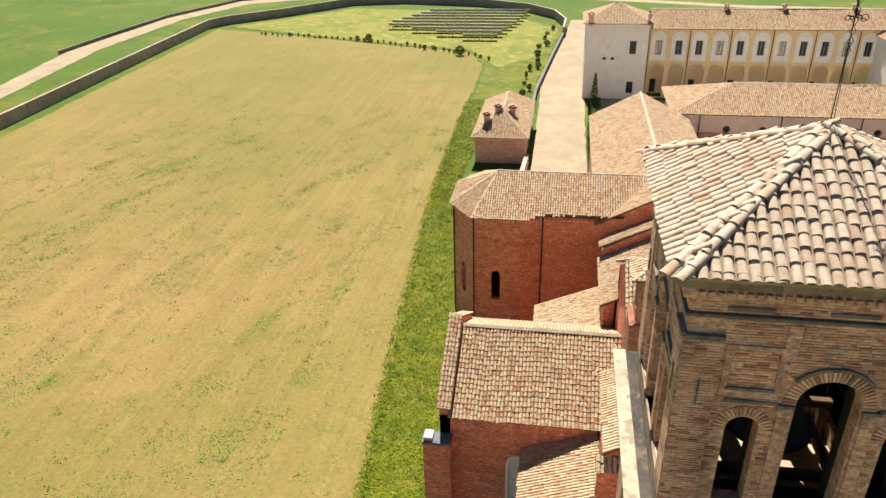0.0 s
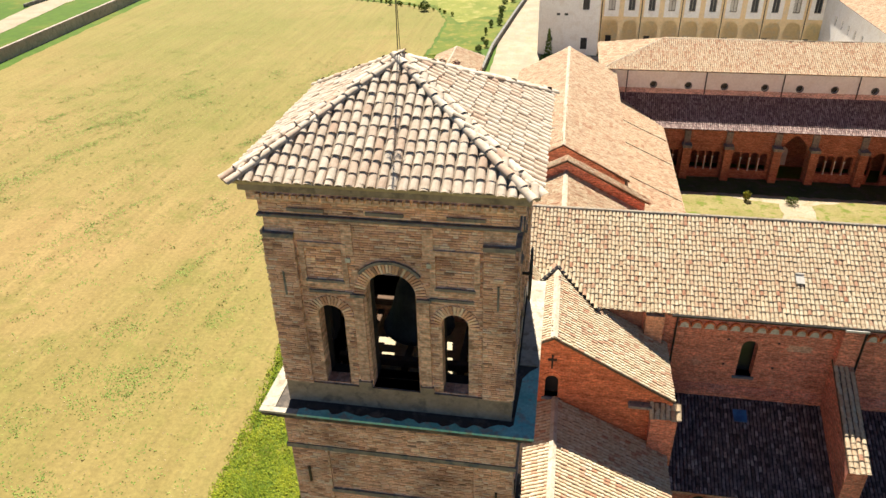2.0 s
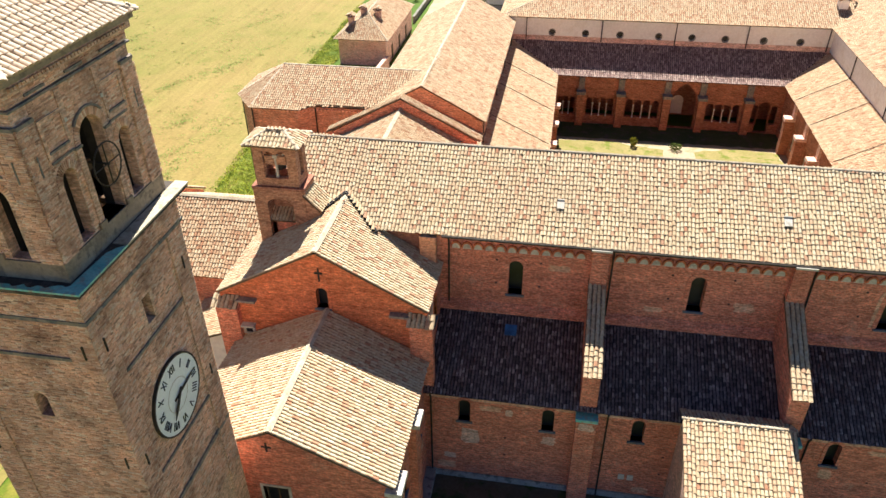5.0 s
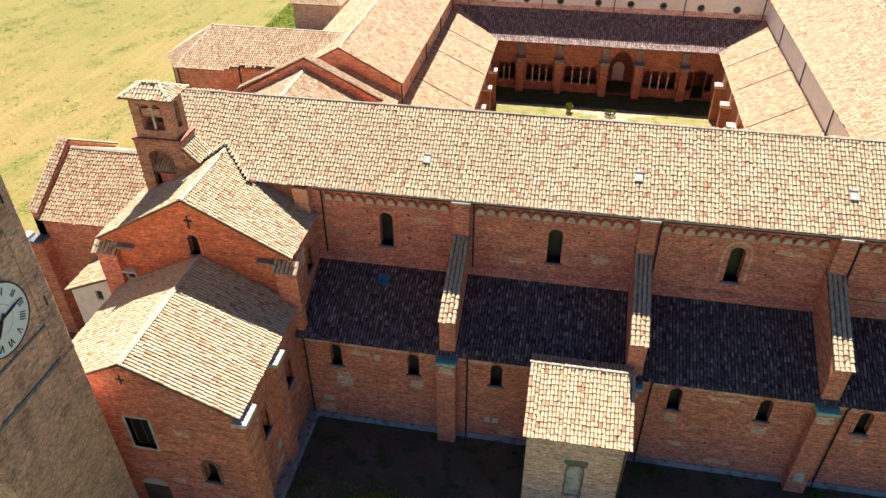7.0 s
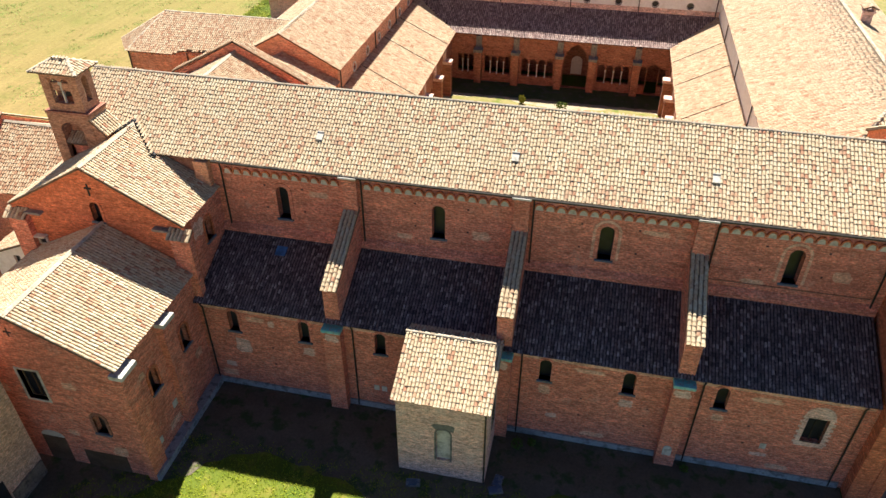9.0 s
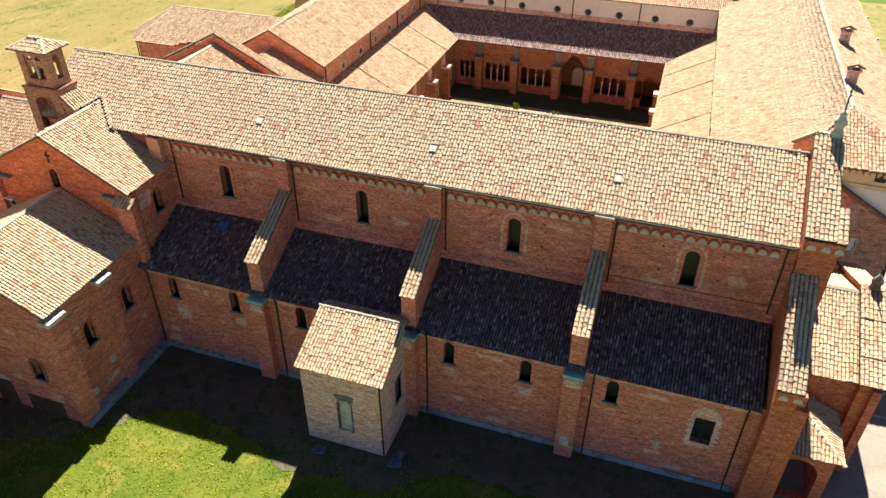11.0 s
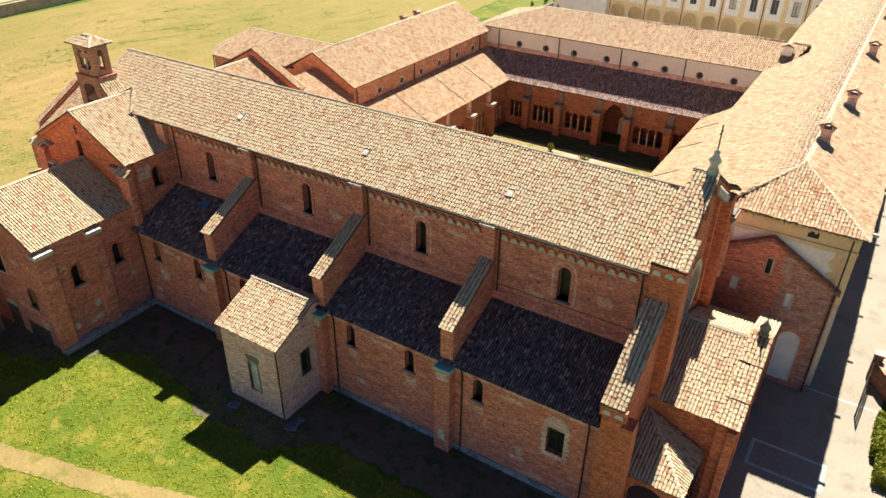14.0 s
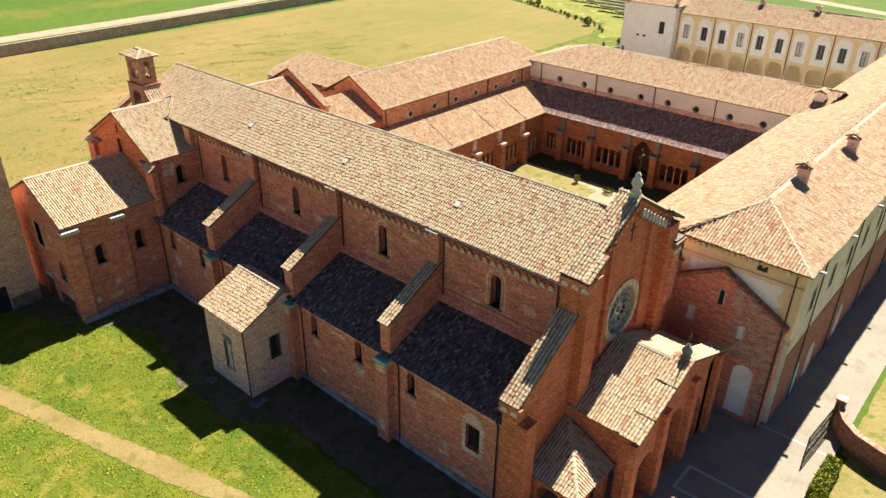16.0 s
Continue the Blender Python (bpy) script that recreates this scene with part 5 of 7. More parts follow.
qcx, qcy = (QX0 + QX1) / 2, (QY0 + QY1) / 2
bm = B()
for T, a_, b_, c in ((south(QY0), QX0, QX1, qcx), (north(QY1), QX0, QX1, qcx)):
    solid(bm, T, rect(a_, b_, ZL + 0.6, 35.35), belfry_holes(c), 0, 0.4)
for T, a_, b_, c in ((west(QX1), QY0 + 0.4, QY1 - 0.4, qcy), (east(QX0), QY0 + 0.4, QY1 - 0.4, qcy)):
    solid(bm, T, rect(a_, b_, ZL + 0.6, 35.35), belfry_holes(c), 0, 0.4)
parts("belfry_wall", bm, BRICK_TOWER, tower)
for T, c, a_, b_ in ((south(QY0), qcx, QX0, QX1), (north(QY1), qcx, QX0, QX1), (west(QX1), qcy, QY0, QY1), (east(QX0), qcy, QY0, QY1)):
    for u0, u1 in ((a_, a_ + 0.72), (b_ - 0.72, b_)):
        part("pilaster", solid(B(), T, rect(u0, u1, ZL + 0.7, 34.2), [], -0.09, 0), BRICK_TOWER, tower)
        part("capital", solid(B(), T, rect(u0 - 0.02, u1 + 0.02, 34.16, 34.27), [], -0.125, 0), TRIM, tower)
    for u0, u1 in ((a_ + 0.95, a_ + 2.05), (b_ - 2.05, b_ - 0.95)):
        part("impost_band", solid(B(), T, rect(u0, u1, 32.6, 32.67), [], -0.05, 0), TRIM, tower)
    for s in (-1, 1):
        m_ = c + s * 1.62
        part("panel_frame", solid(B(), T, rect(m_ - 0.6, m_ + 0.6, 32.78, 34.05), [rect(m_ - 0.47, m_ + 0.47, 32.95, 33.92)], -0.055, 0), BRICK_TOWER, tower)
        part("panel_sill", solid(B(), T, rect(m_ - 0.5, m_ + 0.5, 32.93, 33.0), [], -0.075, 0), TRIM, tower)
        part("jamb_strip", solid(B(), T, rect(min(c + s * 0.7, c + s * 0.97), max(c + s * 0.7, c + s * 0.97), 29.65, 32.55), [], -0.06, 0), BRICK_TOWER, tower)
        part("jamb_cap", solid(B(), T, rect(min(c + s * 0.66, c + s * 1.02), max(c + s * 0.66, c + s * 1.02), 32.55, 32.63), [], -0.09, 0), TRIM, tower)
        part("jamb_base", solid(B(), T, rect(min(c + s * 0.66, c + s * 1.02), max(c + s * 0.66, c + s * 1.02), 29.6, 29.82), [], -0.1, 0), EAVE, tower)
        part("wall_stud", solid(B(), T, rect(c + s * 1.0 - 0.06, c + s * 1.0 + 0.06, 33.55, 33.67), [], -0.06, 0), STONE, tower, "small pale stone stud")
        part("upper_strip", solid(B(), T, rect(c + s * 0.98 - 0.13, c + s * 0.98 + 0.13, 33.75, 34.6), [], -0.045, 0), BRICK_TOWER, tower)
    arc = [math.radians(38 + 104 * k / 12) for k in range(13)]
    part("hood_mould", solid(B(), T, [(c + 0.92 * math.cos(t), 32.67 + 0.92 * math.sin(t)) for t in arc] + [(c + 0.99 * math.cos(t), 32.67 + 0.99 * math.sin(t)) for t in reversed(arc)], [], -0.08, 0), TRIM, tower)
    for u0 in (a_ + 0.36, b_ - 0.36):
        part("tie_anchor", solid(B(), T, rect(u0 - 0.025, u0 + 0.025, 32.5, 33.2), [], -0.12, -0.09), STONE_GREY, tower, "worn iron wall anchor")
for z0_, z1_, o_, m_ in ((34.7, 34.78, 0.11, TRIM), (34.82, 35.2, 0.05, BRICK_TOWER), (35.2, 35.5, 0.22, BRICK_TOWER), (35.5, 35.72, 0.34, EAVE)):
    bm = box(B(), QX0 - o_, QX1 + o_, QY0 - o_, QY1 + o_, z0_, z1_, 0.015)
    part("cornice", bm, m_, tower)
# Added inner lining, painted dark as the shade inside the belfry.
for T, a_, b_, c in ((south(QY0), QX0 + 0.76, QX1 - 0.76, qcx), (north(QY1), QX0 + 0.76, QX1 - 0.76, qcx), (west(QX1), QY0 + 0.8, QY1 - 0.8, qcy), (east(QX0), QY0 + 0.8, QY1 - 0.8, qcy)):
    part("belfry_shade_lining", solid(B(), T, rect(a_, b_, 28.0, 35.2), belfry_holes(c), 0.41, 0.75), SHADE_IN, tower)
bm = box(B(), QX0 + 0.3, QX1 - 0.3, QY0 + 0.3, QY1 - 0.3, 27.7, 28.0)
part("belfry_floor", bm, BELFRY_FLOOR, tower, "dusty pale plank floor under the bells")
rt = Roof(20, spacing=0.236, length=0.345, seg=6, cover=0.44, lift=0.02)
e0, e1, f0, f1, ez = 2.15, 9.3, 12.3, 19.35, 35.85
ap = (tcx - 0.18, 15.8, 37.82)
c4 = [(e0, f0, ez), (e1, f0, ez), (e1, f1, ez), (e0, f1, ez)]
for i in range(4):
    rt.plane([c4[i], c4[(i + 1) % 4], ap], tower if i < 2 else None)
    side = (Vector(ap) - Vector(c4[i])).cross(Vector((0, 0, 1))).normalized() * 0.15
    rt.ridge(Vector(c4[i]) + side, Vector(ap) + side * 0.6, 0.13)
    rt.ridge(Vector(c4[i]) - side, Vector(ap) - side * 0.6, 0.13)
rt.finish(tower, TILE_TOWER, UNDER_PALE, TILE_TOWER)
# clock
Tc = west(TX1 + 0.1)
clock = part("clock_face", solid(B(), west(TX1), ring_of(15.95, 20.7, 1.75, 40), [], -0.12, 0.02), WHITE, tower, "white round clock face with black roman numerals")
GLYPHS = {"I": (0.09, [((0, 0), (0, 1))]), "V": (0.2, [((-0.5, 1), (0, 0)), ((0.5, 1), (0, 0))]), "X": (0.2, [((-0.5, 0), (0.5, 1)), ((0.5, 0), (-0.5, 1))])}
for k, word in enumerate(("XII", "I", "II", "III", "IIII", "V", "VI", "VII", "VIII", "IX", "X", "XI")):
    a_ = math.pi / 2 - math.pi * k / 6
    ca, sa = math.cos(a_), math.sin(a_)
    total = sum(GLYPHS[g][0] + 0.03 for g in word)
    at = -total / 2
    bm = B()
    for g in word:
        gw, lines = GLYPHS[g]
        at += (gw + 0.03) / 2
        for (p0, q0), (p1, q1) in lines:
            e0_, e1_ = at + p0 * gw, at + p1 * gw
            r0, r1 = 1.18 + 0.36 * q0, 1.18 + 0.36 * q1
            if r0 > r1:
                e0_, e1_, r0, r1 = e1_, e0_, r1, r0
            solid(bm, Tc, [(15.95 + r * ca + (o_ + d) * sa, 20.7 + r * sa - (o_ + d) * ca) for r, o_, d in ((r0, e0_, 0.02), (r1, e1_, 0.02), (r1, e1_, -0.02), (r0, e0_, -0.02))], [], -0.05, 0.0)
        at += (gw + 0.03) / 2
    part("numeral", bm, BLACK, clock)
part("clock_ring", solid(B(), Tc, ring_of(15.95, 20.7, 0.78, 32), [ring_of(15.95, 20.7, 0.755, 32)], -0.03, 0.0), STONE, clock)
for a_, L, w_, o_ in ((math.radians(8), 1.5, 0.045, 0.0), (math.radians(229), 1.1, 0.065, 0.04)):
    ca, sa = math.cos(a_), math.sin(a_)
    bm = B()
    solid(bm, Tc, [(15.95 + (r * ca - d * sa), 20.7 + r * sa + d * ca) for r, d in ((-0.35, -w_), (L * 0.6, -w_ * 1.4), (L, 0), (L * 0.6, w_ * 1.4), (-0.35, w_))], [], -0.08 - o_, -0.05 - o_)
    part("clock_hand", bm, BLACK, clock)
# bells, headstocks and wheel
bells = thing("church_bell", (qcx, qcy, 28.0), "large bronze bell hung in the belfry", "bell")
bm = B()
turned(bm, [(1.1, 0), (1.03, 0.12), (0.82, 0.6), (0.68, 1.2), (0.6, 1.5), (0.3, 1.7), (0.12, 1.85)], (qcx, qcy, 29.5), 18)
part("bell_body", bm, BRONZE, bells, smooth=True)
bm = box(B(), qcx - 2.6, qcx + 2.6, qcy - 0.15, qcy + 0.15, 31.3, 31.7, 0.03)
part("headstock", bm, WOOD, bells)
for x_ in (qcx - 2.3, qcx + 2.3):
    bm = box(B(), x_ - 0.12, x_ + 0.12, qcy - 0.12, qcy + 0.12, 28.0, 31.3)
    part("post", bm, WOOD, bells)
for y_ in (qcy - 1.5, qcy + 1.45):
    part("frame_beam", box(B(), qcx - 2.1, qcx + 2.1, y_ - 0.11, y_ + 0.11, 29.1, 29.36, 0.02), WOOD, bells)
for x_ in (qcx - 1.55, qcx - 0.2, qcx + 1.45):
    part("frame_beam", box(B(), x_ - 0.1, x_ + 0.1, qcy - 1.39, qcy + 1.34, 28.7, 28.95, 0.02), WOOD, bells)
for x_ in (qcx - 1.9, qcx + 1.9):
    for y_ in (qcy - 1.5, qcy + 1.45):
        part("frame_leg", box(B(), x_ - 0.1, x_ + 0.1, y_ - 0.1, y_ + 0.1, 28.0, 29.1), WOOD, bells)
bm = B()
pts = [(9.05, qcy + 0.75 * math.cos(2 * math.pi * k / 20), 31.6 + 0.75 * math.sin(2 * math.pi * k / 20)) for k in range(21)]
pipe(bm, pts, 0.03, 5)
wheel = part("bell_wheel", bm, IRON, bells, "dark iron wheel")
bm = B()
pipe(bm, [pts[0], pts[10]], 0.025), pipe(bm, [pts[5], pts[15]], 0.025), pipe(bm, [(8.3, qcy, 31.6), (9.1, qcy, 31.6)], 0.05)
part("spokes", bm, IRON, wheel)
mast = thing("roof_mast", (ap[0], ap[1], 37.9), "thin dark iron mast with lattice cross on the roof peak", "mast")
bm = B()
pipe(bm, [(ap[0] - 0.03, ap[1], 37.9), (ap[0] + 0.02, ap[1], 44.2)], 0.012, 5)
pipe(bm, [(ap[0] + 0.03, ap[1], 37.9), (ap[0] - 0.12, ap[1] + 0.05, 44.2)], 0.009, 5)
part("rod", bm, IRON, mast)
bm = B()
for k in range(6):
    z_ = 39.3 + 0.2 * k
    pipe(bm, [(ap[0] - 0.06, ap[1], z_), (ap[0] + 0.06, ap[1], z_ + 0.2)], 0.007, 4)
    pipe(bm, [(ap[0] + 0.06, ap[1], z_), (ap[0] - 0.06, ap[1], z_ + 0.2)], 0.007, 4)
pipe(bm, [(ap[0] - 0.17, ap[1], 40.0), (ap[0] + 0.2, ap[1], 39.93)], 0.012, 5)
for u_, r_ in ((-0.14, 0.05), (-0.07, 0.04), (0.08, 0.045), (0.17, 0.07)):
    pipe(bm, [(ap[0] + u_ + r_ * math.cos(math.pi * k / 6), ap[1], 39.96 + r_ * math.sin(math.pi * k / 6)) for k in range(13)], 0.008, 4)
part("lattice", bm, IRON, mast)

# ---- chapter house with polygonal end ----
apse = thing("chapter_house", (-2, 68.7, 0), "orange brick chapel with polygonal end and tile roof", "building")
pl = [(4, 63.65), (-1.5, 63.65), (-3.3, 62.9), (-8.2, 62.9), (-10.6, 66.0), (-10.6, 71.4), (-8.2, 74.1), (4, 74.5)]
bm = B()
for (a, b), (c, d) in zip(pl, pl[1:]):
    L = math.hypot(c - a, d - b)
    dx, dy = (c - a) / L, (d - b) / L

    def T(u, v, w, a=a, b=b, dx=dx, dy=dy):
        return Vector((a + u * dx + w * dy, b + u * dy - w * dx, v))
    solid(bm, T, rect(0, L, -0.1, 12.9), [arch(L * 0.55, 3.6, 0.9, 3.4)] if 3 < L < 5.3 else [], 0, 0.6)
parts("wall", bm, BRICK_TAN, apse)
rx = Roof(21)
A1, A2 = (-6.4, 68.7, 15.6), (9.1, 68.7, 15.6)
ev = [(6.0, 63.25, 13.315), (-1.3, 63.25, 13.315), (-8.4, 62.5, 13.0), (-11.0, 65.8, 13.0), (-11.0, 71.6, 13.0), (-8.4, 74.9, 13.0), (5.0, 74.9, 13.0)]
rx.plane([ev[2], (-3.2, 62.5, 13.0), ev[1], ev[0], A2, A1])
rx.plane([ev[3], ev[2], A1])
rx.plane([ev[4], ev[3], A1])
rx.plane([ev[5], ev[4], A1])
rx.plane([(6.0, 74.9, 13.0), ev[5], A1, A2])
for p in ev[2:6]:
    rx.ridge(p, A1)
rx.ridge(A1, A2)
rx.finish(apse, TILE_PINK, UNDER)
dent_a = mesh_of("dentil", box(B(), -0.09, 0.09, -0.14, 0.0, -0.22, 0.0), BRICK_PEACH)
for (a, b), (c, d) in zip(pl[:4], pl[1:5]):
    L = math.hypot(c - a, d - b)
    n = int(L / 0.38)
    for k in range(n):
        f = (k + 0.5) / n
        piece("dentil", dent_a, Matrix.Translation((a + (c - a) * f, b + (d - b) * f, 12.75)) @ Matrix.Rotation(math.atan2(d - b, c - a) + math.pi, 4, "Z"), apse)
for (a, b) in ((-8.2, 62.8), (-1.5, 63.55), (-10.65, 66.0)):
    bm = B()
    pipe(bm, [(a, b - 0.1, 12.9), (a, b - 0.1, 0.1)], 0.07)
    part("downpipe", bm, IRON, apse)

# ---- dormitory wing ----
dorm = thing("dormitory_wing", (10, 78, 0), "long brick wing with pinkish tile roof", "building")
OC = [68.9, 73.9, 78.65, 83.4, 88.3, 93.0]
bm = B()
solid(bm, west(16.0), rect(64.2, 96.9, -0.1, 12.3), [ring_of(c, 10.7, 0.42) for c in OC], 0, 0.6)
solid(bm, east(3.8), rect(64.2, 96.9, -0.1, 12.3), [], 0, 0.6)
solid(bm, south(63.6), [(3.8, -0.1), (16.0, -0.1), (16.0, 12.3), (9.9, 16.0), (3.8, 12.3)], [], 0, 0.6)
solid(bm, north(97.5), [(3.8, -0.1), (16.0, -0.1), (16.0, 12.3), (9.9, 16.0), (3.8, 12.3)], [], 0, 0.6)
parts("wall", bm, BRICK_TAN, dorm)
for c in OC:
    o_ = part("window", solid(B(), west(16.0), ring_of(c, 10.7, 0.62), [ring_of(c, 10.7, 0.42)], -0.05, 0.1), STONE, dorm, "small round window")
    part("pane", solid(B(), west(16.0), ring_of(c, 10.7, 0.44), [], 0.3, 0.34), GLASS, o_)
bm = B()
solid(bm, west(16.0), rect(63.6, 97.5, 9.5, 9.9), [], -0.12, 0.0)
part("string_course", bm, STONE_GREY, dorm)
rd = Roof(22, seg=3, spacing=0.26, length=0.42)
gable_roof(rd, 3.4, 16.45, 63.2, 97.8, 12.6, 16.05, "y", mid=9.9)
rd.finish(dorm, TILE_PINK, UNDER)
for y_ in (64.0, 76.8, 86.1, 95.0):
    bm = B()
    pipe(bm, [(16.15, y_, 12.3), (16.15, y_, 9.9)], 0.07)
    part("downpipe", bm, IRON, dorm)
link = thing("link_building", (10, 57.5, 0), "low brick building between transept and wing", "building")
bm = box(B(), 4.5, 15.8, 53.8, 63.5, -0.1, 11.2)
part("wall", bm, BRICK_BRIGHT, link)
rl = Roof(23, seg=3)
rl.plane([(16.2, 53.8, 11.2), (16.2, 63.5, 11.2), (10.0, 63.5, 14.0), (10.0, 53.8, 14.0)])
rl.plane([(4.2, 63.5, 11.2), (4.2, 53.8, 11.2), (10.0, 53.8, 14.0), (10.0, 63.5, 14.0)])
rl.finish(link, TILE_PINK, UNDER)

# ---- cloister ----
clo = thing("cloister", (37.5, 75, 0), "brick cloister with arched openings and lean-to roofs", "cloister")
IX0, IX1, IY0, IY1 = 22.4, 52.9, 58.0, 92.9


def bay_holes(a, b, kind="four"):
    if kind == "gate":
        return [arch(a + 1.05, 1.3, 0.95, 2.7, 8), arch((a + b) / 2 + 0.05, 0.1, 1.7, 4.4, 10), arch(b - 0.95, 1.3, 0.95, 2.7, 8)]
    if kind == "portal":
        return [pointed((a + b) / 2, 0.1, 3.4, 6.4)]
    n = 4 if b - a > 4 else 3
    w = (b - a - 1.5) / n
    return [arch(a + 0.75 + w * (i + 0.5), 1.3, w * 0.84, 2.6, 8) for i in range(n)]


def arcade(T, cuts, portal=-1, cap=None, gate=-1):
    bm = B()
    holes = []
    for i, (a, b) in enumerate(zip(cuts, cuts[1:])):
        holes += bay_holes(a, b, "portal" if i == portal else "gate" if i == gate else "four")
    solid(bm, T, rect(cuts[0], cuts[-1], -0.1, 6.9), holes, 0, 0.6)
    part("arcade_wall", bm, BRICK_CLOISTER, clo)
    for i, (a, b) in enumerate(zip(cuts, cuts[1:])):
        n = 4 if b - a > 4 else 3
        w = (b - a - 1.5) / n
        for j in range(1, 0 if i in (portal, gate) else n):
            u = a + 0.75 + w * j
            bm = solid(B(), T, rect(u - 0.06, u + 0.06, 1.35, 2.95), [], -0.06, 0.0)
            solid(bm, T, rect(u - 0.12, u + 0.12, 2.95, 3.15), [], -0.1, 0.0)
            solid(bm, T, rect(u - 0.1, u + 0.1, 1.25, 1.4), [], -0.1, 0.0)
            part("column", bm, STONE, clo, "slender pale stone column")
    for c in cuts[1:-1]:
        bm = B()
        solid(bm, T, rect(c - 0.5, c + 0.5, -0.1, 4.6), [], -1.1, 0)
        part("arcade_pier", bm, BRICK_CLOISTER, clo)
        bm = B()
        solid(bm, T, rect(c - 0.6, c + 0.6, 4.6, 5.0), [], -1.25, 0)
        solid(bm, T, rect(c - 0.4, c + 0.4, 5.0, 6.7), [], -0.3, 0)
        part("pier_cap", bm, cap or TRIM, clo)


XC = [22.4, 26.3, 31.65, 37.8, 42.4, 48.4, 52.9]
YC = [58.0, 63.8, 69.6, 75.4, 81.2, 87.0, 92.9]
# Default caps carry the north arcade's shade in their colour; the sides are pale.
arcade(south(IY1), XC, 3, gate=5)
arcade(west(IX0), YC, cap=BRICK_PALE)
arcade(east(IX1), YC, cap=BRICK_PALE)
arcade(north(IY0), XC)
# The north walk's tile colour carries the shade that falls on it.
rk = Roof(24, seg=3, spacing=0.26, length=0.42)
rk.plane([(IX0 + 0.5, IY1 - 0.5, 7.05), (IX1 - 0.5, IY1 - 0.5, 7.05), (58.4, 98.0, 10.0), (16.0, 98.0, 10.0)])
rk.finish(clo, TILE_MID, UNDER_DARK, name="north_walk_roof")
rk = Roof(25, seg=3, spacing=0.26, length=0.42)
rk.plane([(IX0 + 0.5, IY0 + 0.5, 7.05), (IX0 + 0.5, IY1 - 0.5, 7.05), (16.0, 98.0, 10.0), (16.0, 52.9, 10.0)])
rk.plane([(IX1 - 0.5, IY1 - 0.5, 7.05), (IX1 - 0.5, IY0 + 0.5, 7.05), (58.4, 52.9, 10.0), (58.4, 98.0, 10.0)])
rk.plane([(IX1 - 0.5, IY0 + 0.5, 7.05), (IX0 + 0.5, IY0 + 0.5, 7.05), (16.0, 52.9, 10.0), (58.4, 52.9, 10.0)])
rk.finish(clo, TILE_PINK, UNDER, name="walk_roof")

for y_ in (62.0, 71.0, 80.5, 88.0):
    for xa, xb in ((58.2, 52.5), (16.2, 22.8)):
        bm = B()
        pipe(bm, [(xa, y_, 10.03), (xb, y_ - 0.6, 7.16)], 0.035, 4)
        part("cable", bm, IRON, clo, "thin dark cable across the roof")

# ---- north wing ----
nwing = thing("north_wing", (37, 104, 0), "long white plastered wing with tile roof", "building")
OX = [21.6, 26.2, 30.9, 36.1, 40.5, 44.85, 49.8, 54.45]
bm = B()
solid(bm, south(98.0), rect(15.0, 58.4, -0.1, 13.1), [ring_of(c, 11.1, 0.4) for c in OX], 0, 0.6)
solid(bm, north(110.6), rect(15.0, 58.4, -0.1, 13.1), [], 0, 0.6)
solid(bm, east(15.0), rect(98.6, 110.0, -0.1, 13.1), [], 0, 0.6)
parts("wall", bm, PLASTER, nwing)
bm = B()
solid(bm, south(98.0), rect(15.0, 58.4, 9.9, 10.6), [], -0.1, 0.0)
part("base_band", bm, BRICK_PALE, nwing)
# Panel added so that the walk's shade is painted on its back wall.
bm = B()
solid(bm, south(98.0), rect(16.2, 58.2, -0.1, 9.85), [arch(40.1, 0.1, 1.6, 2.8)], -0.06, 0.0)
part("cloister_face", bm, BRICK_DARK, nwing, "brick wall inside the cloister walk, darkened for its shade")
for c in OX:
    o_ = part("window", solid(B(), south(98.0), ring_of(c, 11.1, 0.5), [ring_of(c, 11.1, 0.4)], -0.05, 0.1), STONE_GREY, nwing, "small round window")
    part("pane", solid(B(), south(98.0), ring_of(c, 11.1, 0.42), [], 0.3, 0.34), GLASS, o_)
for x_ in (18.0, 28.4, 38.3, 47.65, 57.9):
    bm = B()
    pipe(bm, [(x_, 97.85, 13.0), (x_, 97.85, 10.0)], 0.07)
    part("downpipe", bm, IRON, nwing)
rw = Roof(26, seg=3, spacing=0.27, length=0.44)
rw.plane([(14.2, 97.65, 13.2), (60.0, 97.65, 13.2), (62.0, 104.3, 15.85), (22.8, 104.3, 15.85)])
rw.plane([(62.0, 111.4, 13.2), (14.2, 111.4, 13.2), (22.8, 104.3, 15.85), (62.0, 104.3, 15.85)])
rw.plane([(14.2, 111.4, 13.2), (14.2, 97.65, 13.2), (22.8, 104.3, 15.85)])
rw.ridge((14.2, 97.65, 13.2), (22.8, 104.3, 15.85)), rw.ridge((22.8, 104.3, 15.85), (62.0, 104.3, 15.85))
rw.finish(nwing, TILE_PINK, UNDER)

# ---- west wing ----
wwing = thing("west_wing", (67, 100, 0), "long cream and brick wing with broad tile roof", "building")
bm = B()
solid(bm, south(52.0), rect(64.2, 74.0, 9.0, 15.2), [], 0, 0.6)
part("gable_wall", bm, CREAM, wwing)
bm = B()
rag = random.Random(52)
solid(bm, south(52.0), [(64.4, 9.0), (72.0, 9.0)] + [(72.45 + rag.uniform(-0.3, 0.3), 9.3 + 0.3 * k) for k in range(13)] + [(72.6 - 0.4 * k, 13.4 + rag.uniform(-0.08, 0.08)) for k in range(20)] + [(64.4, 13.5)], [], -0.04, 0.0)
part("plaster_panel", bm, PLASTER, wwing)
bm = B()
WW = [56 + 5.2 * k for k in range(19)]
